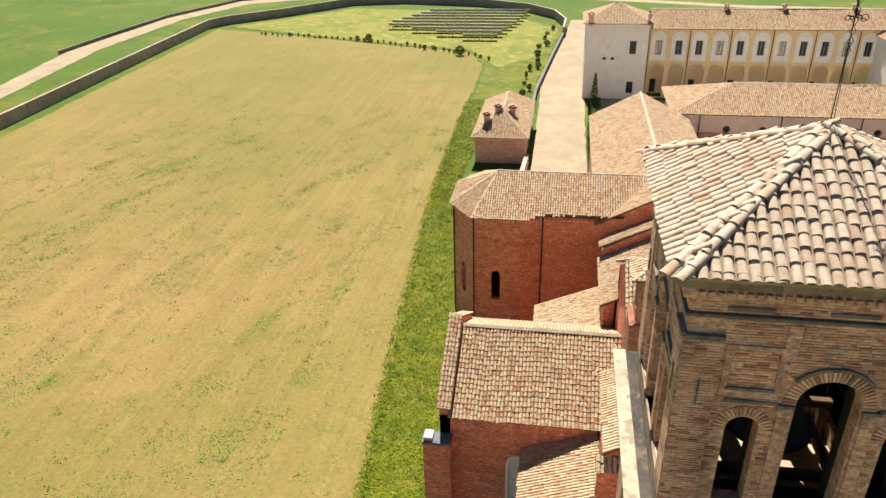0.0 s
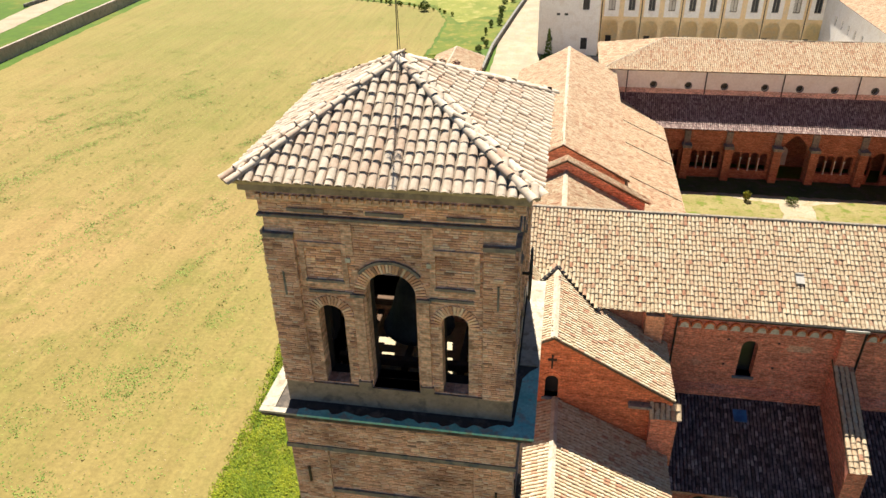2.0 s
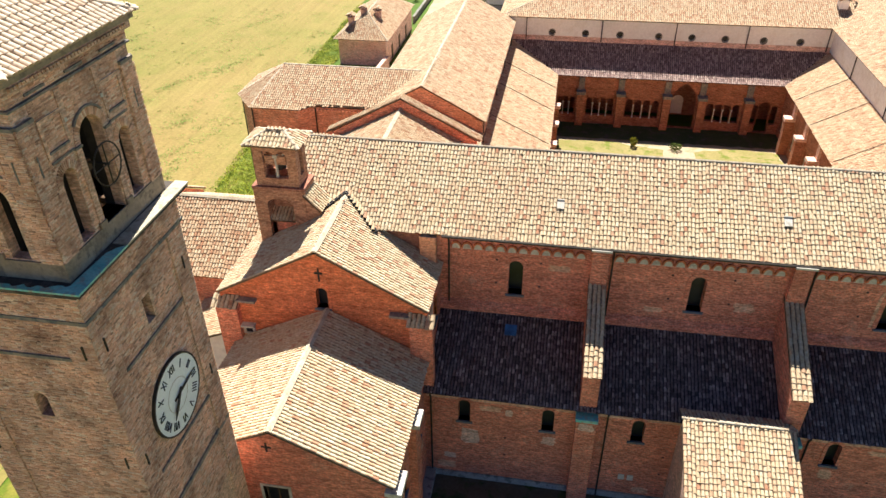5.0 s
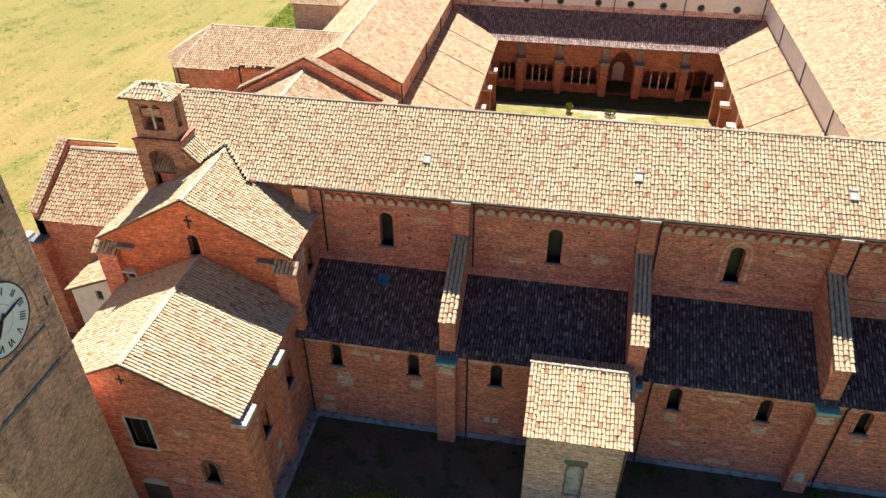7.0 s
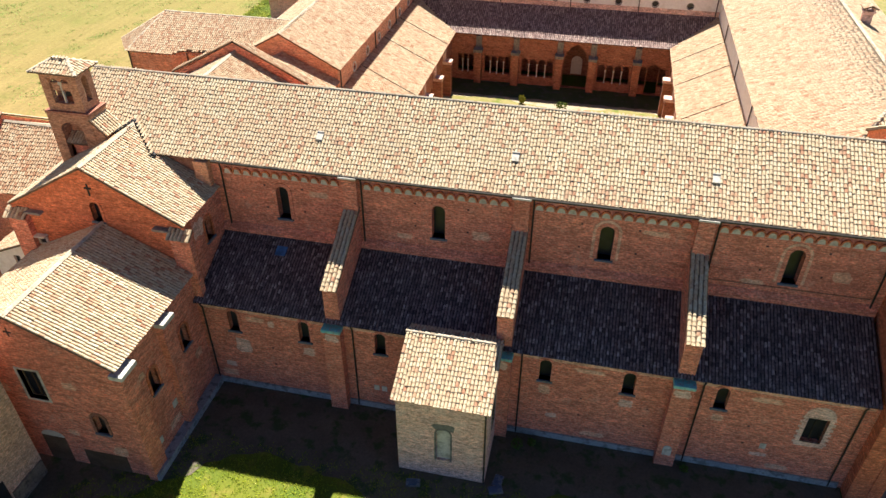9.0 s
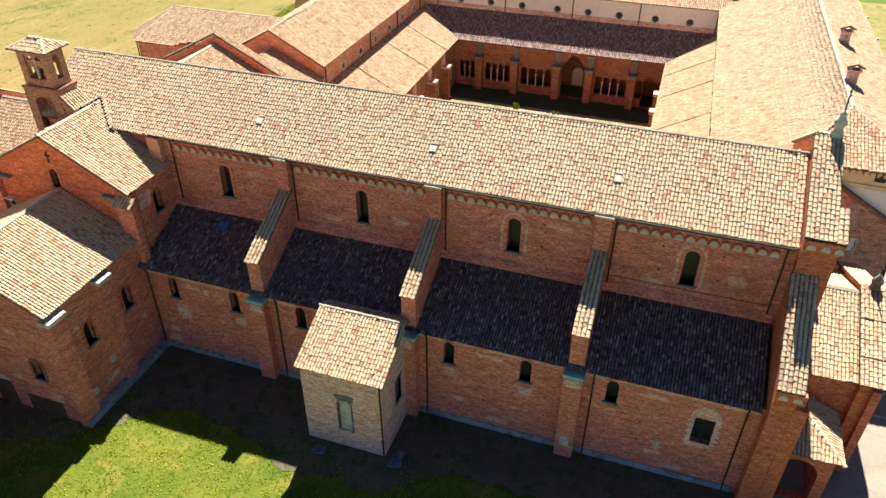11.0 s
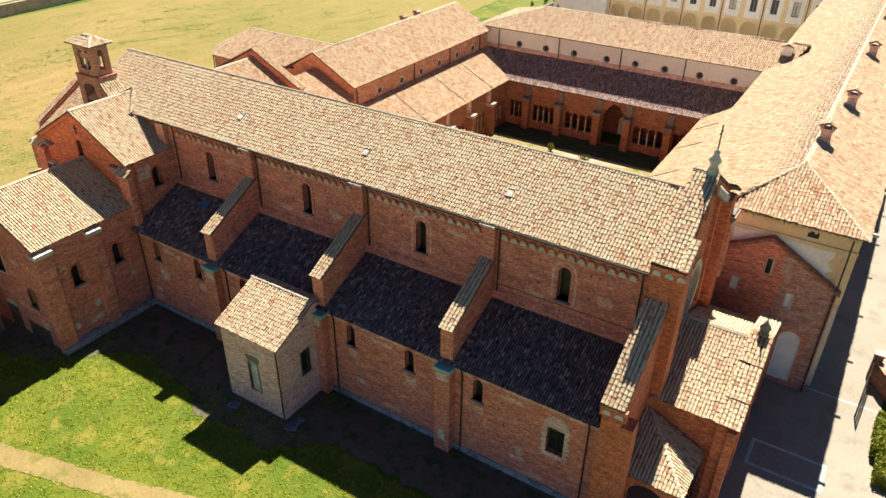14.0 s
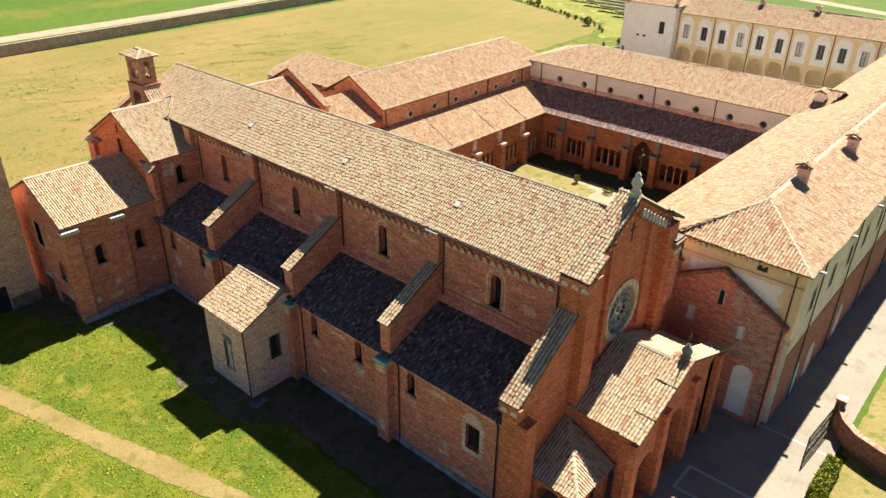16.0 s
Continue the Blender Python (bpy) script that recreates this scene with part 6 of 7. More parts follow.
solid(bm, west(74.0), rect(52.6, 152.0, -0.1, 15.2), [rect(c - 0.5, c + 0.5, 10.0, 12.0) for c in WW], 0, 0.6)
part("street_wall", bm, CREAM_PALE, wwing, "faded cream plaster street wall")
for c in WW:
    for z_ in (10.0,):
        o_ = part("window", solid(B(), west(74.0), rect(c - 0.65, c + 0.65, z_ - 0.15, z_ + 2.15), [rect(c - 0.5, c + 0.5, z_, z_ + 2.0)], -0.05, 0.1), STONE, wwing)
        part("pane", solid(B(), west(74.0), rect(c - 0.5, c + 0.5, z_, z_ + 2.0), [], 0.25, 0.3), GLASS, o_)
bm = B()
solid(bm, west(74.0), rect(52.6, 152.0, -0.1, 7.3), [], -0.05, 0.0)
part("brick_base", bm, BRICK_DARK, wwing)
bm = B()
solid(bm, east(58.4), rect(52.9, 152.0, -0.1, 13.2), [rect(c - 0.45, c + 0.45, 8.6, 10.2) for c in [116 + 3.6 * k for k in range(9)]], 0, 0.6)
part("court_wall", bm, PLASTER, wwing)
for c in [116 + 3.6 * k for k in range(9)]:
    o_ = part("window", solid(B(), east(58.4), rect(c - 0.45, c + 0.45, 8.6, 10.2), [], 0.25, 0.3), GLASS, wwing)
# Same dark-coloured panel for the shade behind the west arcade.
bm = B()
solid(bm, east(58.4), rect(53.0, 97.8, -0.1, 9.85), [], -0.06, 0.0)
part("cloister_face", bm, BRICK_DARK, wwing, "brick wall inside the cloister walk, darkened for its shade")
for y_ in (64, 76, 88):
    bm = B()
    pipe(bm, [(58.25, y_, 13.1), (58.25, y_, 10.0)], 0.07)
    part("downpipe", bm, IRON, wwing)
ro = Roof(27, seg=3, spacing=0.26, length=0.42)
H0, H1 = (68.4, 57.8, 17.75), (68.4, 152.0, 17.75)
ro.plane([(74.5, 51.3, 15.3), (74.5, 152.0, 15.3), H1, H0])
ro.plane([(57.9, 152.0, 13.2), (57.9, 52.9, 13.2), (63.9, 51.3, 15.75), H0, H1])
ro.plane([(63.9, 51.3, 15.4), (74.5, 51.3, 15.3), H0])
ro.ridge((63.9, 51.3, 15.6), H0), ro.ridge((74.5, 51.3, 15.3), H0), ro.ridge(H0, H1, bed=0.2)
ro.finish(wwing, TILE_PINK, UNDER)
annex = thing("gabled_annex", (68, 51.6, 0), "brick gabled annex with arched door and slit windows", "building")
bm = B()
solid(bm, south(51.5), [(62.6, -0.1), (73.6, -0.1), (73.6, 10.1), (68.1, 13.3), (62.6, 10.5)], [arch(71.4, 0.4, 1.8, 5.1), rect(68.1, 68.5, 10.2, 11.6), rect(65.8, 66.35, 7.8, 9.1), rect(70.15, 70.6, 7.6, 9.0)], 0, 0.5)
part("wall", bm, BRICK, annex)
bm = B()
solid(bm, south(51.5), [(73.45, -0.1), (73.58, 10.05), (69.3, 12.5), (69.2, 11.2), (69.75, 9.6), (69.35, 7.9), (69.9, 6.5), (70.3, 5.8), (72.55, 5.5), (72.6, -0.1)], [rect(70.02, 70.75, 7.5, 9.1)], -0.03, 0.0)
part("repaired_wall", bm, BRICK_OLD, annex, "older purplish brick with pale mortar")
bm = B()
solid(bm, south(51.5), [(62.4, 10.4), (68.1, 13.3), (73.8, 10.0), (73.8, 10.25), (68.1, 13.58), (62.4, 10.68)], [], -0.25, 0.5)
part("coping", bm, BRICK_DARK, annex)
part("door", solid(B(), south(51.5), arch(71.4, 0.4, 1.8, 5.1), [], 0.15, 0.2), PLASTER, annex, "pale grey arched door")
for u0, u1, v0, v1 in ((68.1, 68.5, 10.2, 11.6), (65.8, 66.35, 7.8, 9.1), (70.15, 70.6, 7.6, 9.0)):
    o_ = part("window", solid(B(), south(51.5), rect(u0 - 0.05, u1 + 0.12, v0 - 0.05, v1 + 0.05), [rect(u0, u1, v0, v1)], -0.02, 0.2), STONE, annex, "slit window with pale jambs")
    part("pane", solid(B(), south(51.5), rect(u0, u1, v0, v1), [], 0.1, 0.16), GLASS if v0 > 10 else PLASTER, o_)


def chimney(x, y, z, label="brick chimney with tiled cap on the roof"):
    c = thing("chimney", (x, y, z), label, "chimney", "roof chimneys")
    bm = box(B(), x - 0.45, x + 0.45, y - 0.45, y + 0.45, z - 0.9, z + 1.1, 0.02)
    part("shaft", bm, BRICK_PALE, c)
    bm = box(B(), x - 0.58, x + 0.58, y - 0.58, y + 0.58, z + 1.1, z + 1.25)
    for dx in (-0.4, 0.4):
        for dy in (-0.4, 0.0, 0.4):
            box(bm, x + dx - 0.07, x + dx + 0.07, y + dy - 0.07, y + dy + 0.07, z + 1.25, z + 1.6)
    part("vent", bm, BRICK_PALE, c)
    r = Roof(31, seg=3)
    gable_roof(r, x - 0.75, x + 0.75, y - 0.75, y + 0.75, z + 1.6, z + 1.9, "y", bed=0)
    r.finish(c, TILE_PINK, UNDER, name="cap")
    return c


ch0 = chimney(68.9, 64.3, 17.5)
for x_, y_, z_ in ((69.7, 76.7, 17.2), (69.6, 98.0, 17.2), (69.6, 120, 17.2)):
    copy_thing(ch0, Matrix.Translation((x_, y_, z_)))

# ---- palace with loggia ----
pal = thing("loggia_palace", (32, 157, 0), "cream palace with arched loggia and white window bays", "building")
bm = B()
solid(bm, south(151.0), rect(3.4, 15.7, -0.1, 15.2), [rect(12.2, 13.5, 9.2, 11.8), rect(12.2, 13.5, 1.2, 3.6), rect(5.6, 6.4, 2.8, 3.6), rect(7.0, 7.7, 8.0, 8.5), rect(8.6, 9.3, 8.0, 8.5)], 0, 0.6)
solid(bm, east(3.4), rect(151.6, 163, -0.1, 15.2), [], 0, 0.6)
solid(bm, west(15.7), rect(151.6, 163, -0.1, 15.2), [], 0, 0.6)
parts("block_wall", bm, PLASTER, pal)
for u0, u1, v0, v1 in ((12.2, 13.5, 9.2, 11.8), (12.2, 13.5, 1.2, 3.6), (5.6, 6.4, 2.8, 3.6), (7.0, 7.7, 8.0, 8.5), (8.6, 9.3, 8.0, 8.5)):
    part("window", solid(B(), south(151.0), rect(u0, u1, v0, v1), [], 0.25, 0.3), GLASS, pal)
PX = [18.0 + 3.93 * k for k in range(11)]
bm = B()
solid(bm, south(152.5), rect(15.7, 60.0, -0.1, 14.0), [arch(c, 0.1, 3.1, 7.0, 12) for c in PX] + [rect(c - 0.65, c + 0.65, 8.9, 11.7) for c in PX], 0, 0.5)
part("loggia_wall", bm, CREAM, pal)
bm = B()
solid(bm, south(156.5), rect(15.7, 60.0, -0.1, 8.0), [], 0, 0.5)
part("inner_wall", bm, CREAM, pal)
for i, c in enumerate(PX):
    o_ = part("window_bay", solid(B(), south(152.5), arch(c, 7.7, 2.95, 5.75), [rect(c - 0.65, c + 0.65, 8.9, 11.7)], -0.05, 0.0), PLASTER, pal, "white arched window bay")
    part("pane", solid(B(), south(152.5), rect(c - 0.65, c + 0.65, 8.9, 11.7), [], 0.3, 0.35), GLASS if i % 3 else STONE, o_)
    part("window_frame", solid(B(), south(152.5), rect(c - 0.65, c + 0.65, 8.9, 11.7), [rect(c - 0.55, c - 0.06, 9.0, 11.6), rect(c + 0.06, c + 0.55, 9.0, 11.6)], 0.2, 0.3), STONE_GREY, o_)
    if i % 2 == 0:
        part("door", solid(B(), south(156.5), rect(c - 0.6, c + 0.6, 0.1, 2.9), [], -0.04, 0.0), BLACK, pal)
for c in PX[::2]:
    bm = B()
    pipe(bm, [(c - 1.95, 152.4, 13.9), (c - 1.95, 152.4, 0.1)], 0.08)
    part("downpipe", bm, IRON, pal)
rp = Roof(28, seg=3, spacing=0.3, length=0.5)
gable_roof(rp, 2.7, 16.4, 150.3, 163.7, 15.3, 18.3, "x", hips=(6.5, 6.5))
gable_roof(rp, 16.2, 62, 151.7, 163.5, 14.1, 17.0, "x")
rp.finish(pal, TILE_PINK, UNDER)
ch1 = chimney(4.2, 150.9, 15.6)
for x_, y_, z_ in ((15.6, 151.3, 15.6), (31, 157.6, 16.5), (42, 157.6, 16.5), (55, 157.6, 16.5)):
    copy_thing(ch1, Matrix.Translation((x_, y_, z_)) @ Matrix.Diagonal((0.7, 0.7, 0.8, 1)))

# ---- cottage by the gravel road ----
hut = thing("cottage", (-10, 121, 0), "low old brick cottage with hipped tile roof", "cottage")
bm = box(B(), -14.2, -6.0, 111.4, 132, -0.1, 4.5)
part("wall", bm, BRICK_PALE, hut)
for y_ in (115, 120.5, 126):
    part("door", solid(B(), west(-6.0), rect(y_, y_ + 1.2, 0.1, 2.4), [], -0.03, 0.0), WOOD, hut)
rh = Roof(29, seg=3, spacing=0.28, length=0.45)
gable_roof(rh, -14.8, -5.5, 110.8, 132.6, 4.5, 7.6, "y", hips=(5.5, 5.0))
rh.finish(hut, TILE_PINK, UNDER)
ch2 = chimney(-12.6, 114.6, 5.9)
for x_, y_, z_ in ((-11.0, 117.0, 6.6), (-8.6, 117.5, 6.3)):
    copy_thing(ch2, Matrix.Translation((x_, y_, z_)))
wall_strip("yard_wall", [(-5.6, 110.5), (-6.0, 102.5)], 2.0, 0.5, BRICK_PALE, "low brick yard wall by the cottage")


# ---- brickwork of the tower: single bricks standing proud of their joints ----
def inside_poly(poly, u, v):
    hit = False
    for (a, b), (c, d) in zip(poly, poly[1:] + poly[:1]):
        if (b > v) != (d > v) and u < (c - a) * (v - b) / (d - b) + a:
            hit = not hit
    return hit


def lay(u0, u1, v0, v1, holes, rng, row=0.067, long=0.25):
    """Courses of bricks: (left, right, bottom, top, how far proud)."""
    out = []
    n = max(1, round((v1 - v0) / row))
    h = (v1 - v0) / n
    for k in range(n):
        u = u0 - (long * 0.5 if k % 2 else 0.0) + rng.uniform(-0.04, 0.04)
        while u < u1:
            w = long * rng.choice((1.0, 1.0, 0.97, 0.5))
            a, b = max(u, u0), min(u + w - 0.014, u1)
            c, d = v0 + k * h, v0 + k * h + h - 0.013
            if b - a > 0.05 and rng.random() > 0.015 and not any(inside_poly(p, x, y) for p in holes for x in (a, (a + b) / 2, b) for y in (c, d)):
                out.append((a, b, c + rng.uniform(-0.003, 0.003), d + rng.uniform(-0.003, 0.003), rng.uniform(0.004, 0.024)))
            u += w
    return out


def brick_stuff(name, jobs, parent):
    vs, fs = [], []
    for T, bricks in jobs:
        for a, b, c, d, p in bricks:
            i = len(vs)
            e = min(0.006, (b - a) / 4)
            vs += [T(a, c, 0.0), T(b, c, 0.0), T(b, d, 0.0), T(a, d, 0.0), T(a + e, c + e, -p), T(b - e, c + e, -p), T(b - e, d - e, -p), T(a + e, d - e, -p)]
            fs += [(i + 4, i + 5, i + 6, i + 7), (i, i + 1, i + 5, i + 4), (i + 1, i + 2, i + 6, i + 5), (i + 2, i + 3, i + 7, i + 6), (i + 3, i, i + 4, i + 7)]
    me = bpy.data.meshes.new(name)
    me.from_pydata([tuple(v) for v in vs], [], fs)
    me.materials.append(BRICK_BITS)
    return tagged(hang(new(name, me), parent), kind="stuff")


rb_ = random.Random(41)


def outward(T, o):
    return lambda u, v, w: T(u, v, w - o)


jobs = []
singles = []
for T, c, a_, b_ in ((south(QY0), qcx, QX0, QX1), (west(QX1), qcy, QY0, QY1)):
    rings = [arch(c, 29.3, 1.26 + 0.6, 3.7 + 0.6, 14), arch(c - 1.6, 29.3, 0.68 + 0.5, 2.56 + 0.6, 10), arch(c + 1.6, 29.3, 0.68 + 0.5, 2.56 + 0.6, 10)]
    legs = [arch(c, 29.4, 1.3, 3.9, 14), arch(c - 1.6, 29.4, 0.72, 2.76, 10), arch(c + 1.6, 29.4, 0.72, 2.76, 10)]
    low = lay(a_ + 0.74, b_ - 0.74, 29.62, 31.85, legs, rb_)
    mid = lay(a_ + 0.74, b_ - 0.74, 31.85, 34.66, rings, rb_)
    jobs.append((T, low))
    if c == qcx:
        row_ = [q for q in mid if q[2] > 33.35][:290]
        singles = row_
        jobs.append((T, [q for q in mid if q not in row_]))
    else:
        jobs.append((T, mid))
    for u0, u1 in ((a_ - 0.08, a_ + 0.72), (b_ - 0.72, b_ + 0.08)):
        jobs.append((outward(T, 0.09), lay(u0, u1, 29.65, 34.1, [], rb_)))
    jobs.append((outward(T, 0.05), lay(a_ - 0.04, b_ + 0.04, 34.83, 35.2, [], rb_)))
for T, a_, b_, hole in ((south(TY0), TX0, TX1, [arch(5.83, 22.3, 0.62, 1.4)]), (west(TX1), TY0, TY1, [rect(15.6, 16.27, 24.7, 26.05), ring_of(15.95, 20.7, 1.82, 24)])):
    jobs.append((T, lay(a_ + 1.04, b_ - 1.04, 13.0, 27.28, hole, rb_)))
    for u0, u1 in ((a_ - 0.06, a_ + 1.0), (b_ - 1.0, b_ + 0.06)):
        jobs.append((outward(T, 0.07), lay(u0, u1, 13.0, 27.28, [], rb_)))
    jobs.append((outward(T, 0.12), lay(a_ - 0.1, b_ + 0.1, 27.46, 28.52, [], rb_)))
brick_stuff("tower_bricks", jobs, tower)


def brick_block(w, h, d):
    bm = box(B(), -w / 2, w / 2, -d, 0, -h / 2, h / 2, 0.005)
    return mesh_of("brick", bm, BRICK_ONE)


long_brick, short_brick = brick_block(0.236, 0.054, 0.03), brick_block(0.11, 0.054, 0.03)
for a, b, c, d, p in singles:
    w = b - a
    me = long_brick if w > 0.17 else short_brick
    sc = w / (0.236 if w > 0.17 else 0.11)
    piece("brick", me, Matrix.Translation(((a + b) / 2, QY0 + 0.03 - p - 0.004, (c + d) / 2)) @ Matrix.Diagonal((sc, 1, 1, 1)), tower)
vous = brick_block(0.062, 0.27, 0.04)
for face in (0, 1):
    for c, w, z0, h in ((0.0, 1.26, 29.6, 3.7), (-1.6, 0.68, 29.65, 2.56), (1.6, 0.68, 29.65, 2.56)):
        r = w / 2 + 0.145
        n = int(math.pi * r / 0.082)
        for k in range(n + 1):
            t = math.pi * k / n
            u, v = c + r * math.cos(t), z0 + h - w / 2 + r * math.sin(t)
            if face == 0:
                m = Matrix.Translation((qcx + u, QY0 - 0.001, v)) @ Matrix.Rotation(math.pi / 2 - t, 4, "Y")
            else:
                m = Matrix.Translation((QX1 + 0.001, qcy + u, v)) @ Matrix.Rotation(math.pi / 2, 4, "Z") @ Matrix.Rotation(math.pi / 2 - t, 4, "Y")
            piece("voussoir", vous, m, tower)
dent = mesh_of("dentil", box(B(), -0.055, 0.055, -0.12, 0.0, -0.05, 0.05), BRICK_TOWER)
for k in range(34):
    piece("dentil", dent, Matrix.Translation((QX0 + 0.1 + k * 0.177, QY0 - 0.2, 35.36)), tower)
    piece("dentil", dent, Matrix.Translation((QX1 + 0.2, QY0 + 0.1 + k * 0.177, 35.36)) @ Matrix.Rotation(math.pi / 2, 4, "Z"), tower)
for T, c in ((south(QY0 - 0.05), qcx), (west(QX1 + 0.05), qcy)):
    for o_ in (-1.9, 0.0, 1.9):
        part("frieze_tablet", solid(B(), T, rect(c + o_ - 0.45, c + o_ + 0.45, 34.9, 34.98), [], -0.06, 0.0), TRIM, tower)
for T, a_, b_, zz in ((south(TY0), 3.6, 7.9, (25.5,)), (west(TX1), 13.7, 18.1, (24.1, 18.4))):
    for z_ in zz:
        part("string_course", solid(B(), T, rect(a_, b_, z_, z_ + 0.13), [], -0.08, 0.0), TRIM, tower)
for x_, z_ in ((3.0, 26.2), (8.5, 26.0), (3.0, 20.5), (8.5, 20.3)):
    part("tie_anchor", solid(B(), south(TY0 - 0.07), rect(x_ - 0.03, x_ + 0.03, z_ - 0.3, z_ + 0.3), [], -0.06, 0.0), IRON, tower, "dark iron wall anchor")
for y_, z_ in ((13.1, 26.0), (18.7, 25.6), (13.1, 20.0), (18.7, 19.6)):
    part("tie_anchor", solid(B(), west(TX1 + 0.07), rect(y_ - 0.03, y_ + 0.03, z_ - 0.3, z_ + 0.3), [], -0.06, 0.0), IRON, tower, "dark iron wall anchor")
# Dark plates set back in the openings stand for the shade within.
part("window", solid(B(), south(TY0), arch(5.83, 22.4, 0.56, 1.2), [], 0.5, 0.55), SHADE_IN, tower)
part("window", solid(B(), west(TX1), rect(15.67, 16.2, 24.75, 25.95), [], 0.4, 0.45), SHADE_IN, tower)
part("tower_door", solid(B(), west(TX1), rect(14.9, 16.25, 0.05, 2.9), [], -0.02, 0.0), BLACK, tower, "dark doorway at the foot of the tower")
part("base_course", solid(B(), west(TX1), rect(16.4, TY1 - 0.0, -0.1, 1.4), [], -0.16, 0.0), PLINTH, tower, "grey stone base course")
part("clock_rim", solid(B(), west(TX1), ring_of(15.95, 20.7, 1.82, 40), [ring_of(15.95, 20.7, 1.75, 40)], -0.14, 0.02), IRON, clock)

# ---- church: small masonry ----
part("rake_band", solid(B(), west(fx), [(34.9, 17.55), (41.4, 21.25), (47.9, 17.55), (47.9, 18.2), (41.4, 21.9), (34.9, 18.2)], [], -0.2, 0.0), BRICK_BRIGHT, church)
for k in range(10):
    f_ = (k + 0.5) / 10
    m = Matrix.Translation((fx + 0.2, YR - 6.4 * (1 - f_), 17.65 + 3.65 * f_)) @ Matrix.Rotation(math.pi / 2, 4, "Z")
    piece("corbel_arch", corbel, m, church)
    piece("lunette", lunette, m, church)
tooth = mesh_of("dentil", box(B(), 0.0, 0.12, -0.15, 0.15, -0.3, 0.3, 0.02), STONE)
small_tooth = mesh_of("dentil", box(B(), 0.0, 0.09, -0.08, 0.08, -0.24, 0.24, 0.015), STONE)
for k in range(10):
    piece("dentil", tooth, Matrix.Translation((fx + 0.34, 41.9 + 0.58 * k, 20.75 - 0.33 * k)), church)
part("rake_board", solid(B(), west(fx), [(41.4, 20.55), (47.9, 16.85), (47.9, 17.6), (41.4, 21.3)], [], -0.35, -0.19), BRICK_DARK, church)
for k in range(5):
    piece("dentil", small_tooth, Matrix.Translation((fx + 0.9, 47.42 + 0.24 * k, 15.62)), church)
for y_, z_ in ((47.55, 18.0), (48.35, 15.5)):
    piece("lunette", lunette, Matrix.Translation((fx + 0.93 if z_ < 16 else fx + 0.2, y_, z_)) @ Matrix.Rotation(math.pi / 2, 4, "Z"), church)
bm = B()
solid(bm, west(fx), [(41.33, 18.6), (41.47, 18.6), (41.47, 19.5), (41.8, 19.5), (41.8, 19.65), (41.47, 19.65), (41.47, 20.1), (41.33, 20.1), (41.33, 19.65), (41.0, 19.65), (41.0, 19.5), (41.33, 19.5)], [], -0.05, 0.0)
part("wall_cross", bm, IRON, church, "dark cross on the facade gable")
for y_ in (38.6, 44.2):
    bm = box(B(), fx - 0.05, fx + 0.28, y_ - 0.28, y_ + 0.28, 10.5, 19.4)
    part("facade_strip", bm, BRICK_BRIGHT, church)
bm = box(B(), fx - 0.1, fx + 0.9, 47.3, 48.5, 11.0, 15.9)
part("shoulder", bm, BRICK, church)
for z_, o_ in ((15.9, 0.06), (16.1, 0.16), (16.3, 0.26), (16.5, 0.1)):
    bm = box(B(), fx - 0.1 - o_, fx + 0.9 + o_, 47.3 - o_, 48.5 + o_, z_, z_ + 0.2)
    part("shoulder_cap", bm, BRICK_DARK if z_ < 16.5 else STONE_GREY, church)
for y0_, y1_, z_ in ((34.5, 35.2, 17.9), (28.6, 29.0, 10.95)):
    bm = box(B(), 63.0, 65.25 if z_ > 15 else 64.7, y0_, y1_, z_ - 0.5, z_ + 0.3, 0.02)
    part("kneeler", bm, BRICK_BRIGHT, church)
    for x_ in (63.45, 64.25) + ((65.0,) if z_ > 15 else ()):
        piece("lunette", lunette, Matrix.Translation((x_, y0_, z_ - 0.2)), church)
for x0_, x1_ in ((15.55, 17.3), (2.7, 4.45)):
    rk2 = Roof(51, spacing=0.25)
    rk2.plane([(x0_, 29.6, 13.85), (x1_, 29.6, 13.85), (x1_, 30.4, 14.4), (x0_, 30.4, 14.4)])
    rk2.finish(church, TILE, UNDER, name="buttress_cap")
rng_ = random.Random(8)


def patch(parent, T, cu, cv, w, h, material, name="repair_patch", label="pale patch of exposed mortar"):
    pts = []
    for k in range(16):
        t = 2 * math.pi * k / 16
        q = 1 / max(abs(math.cos(t)), abs(math.sin(t))) ** 0.7
        pts.append((cu + w / 2 * math.cos(t) * q * rng_.uniform(0.75, 1.1), cv + h / 2 * math.sin(t) * q * rng_.uniform(0.75, 1.1)))
    return part(name, solid(B(), T, pts, [], -0.006, 0.0), material, parent, label)


for cu, cv, w, h in ((19.6, 4.4, 1.5, 1.5), (24.9, 4.8, 1.0, 0.8), (47.9, 4.8, 1.1, 0.8), (22.2, 7.0, 0.5, 0.7), (18.2, 2.2, 0.9, 0.6), (57.2, 2.0, 1.2, 0.35), (33.5, 6.6, 0.8, 0.6), (43.0, 2.4, 0.8, 0.5)):
    patch(church, south(29.9), cu, cv, w, h, BRICK_PALE)
for x_, w_ in ((27.15, 1.0), (39.3, 0.8), (51.2, 1.1)):
    patch(church, south(29.15), x_, 7.3, w_, 0.75, BRICK_PALE)
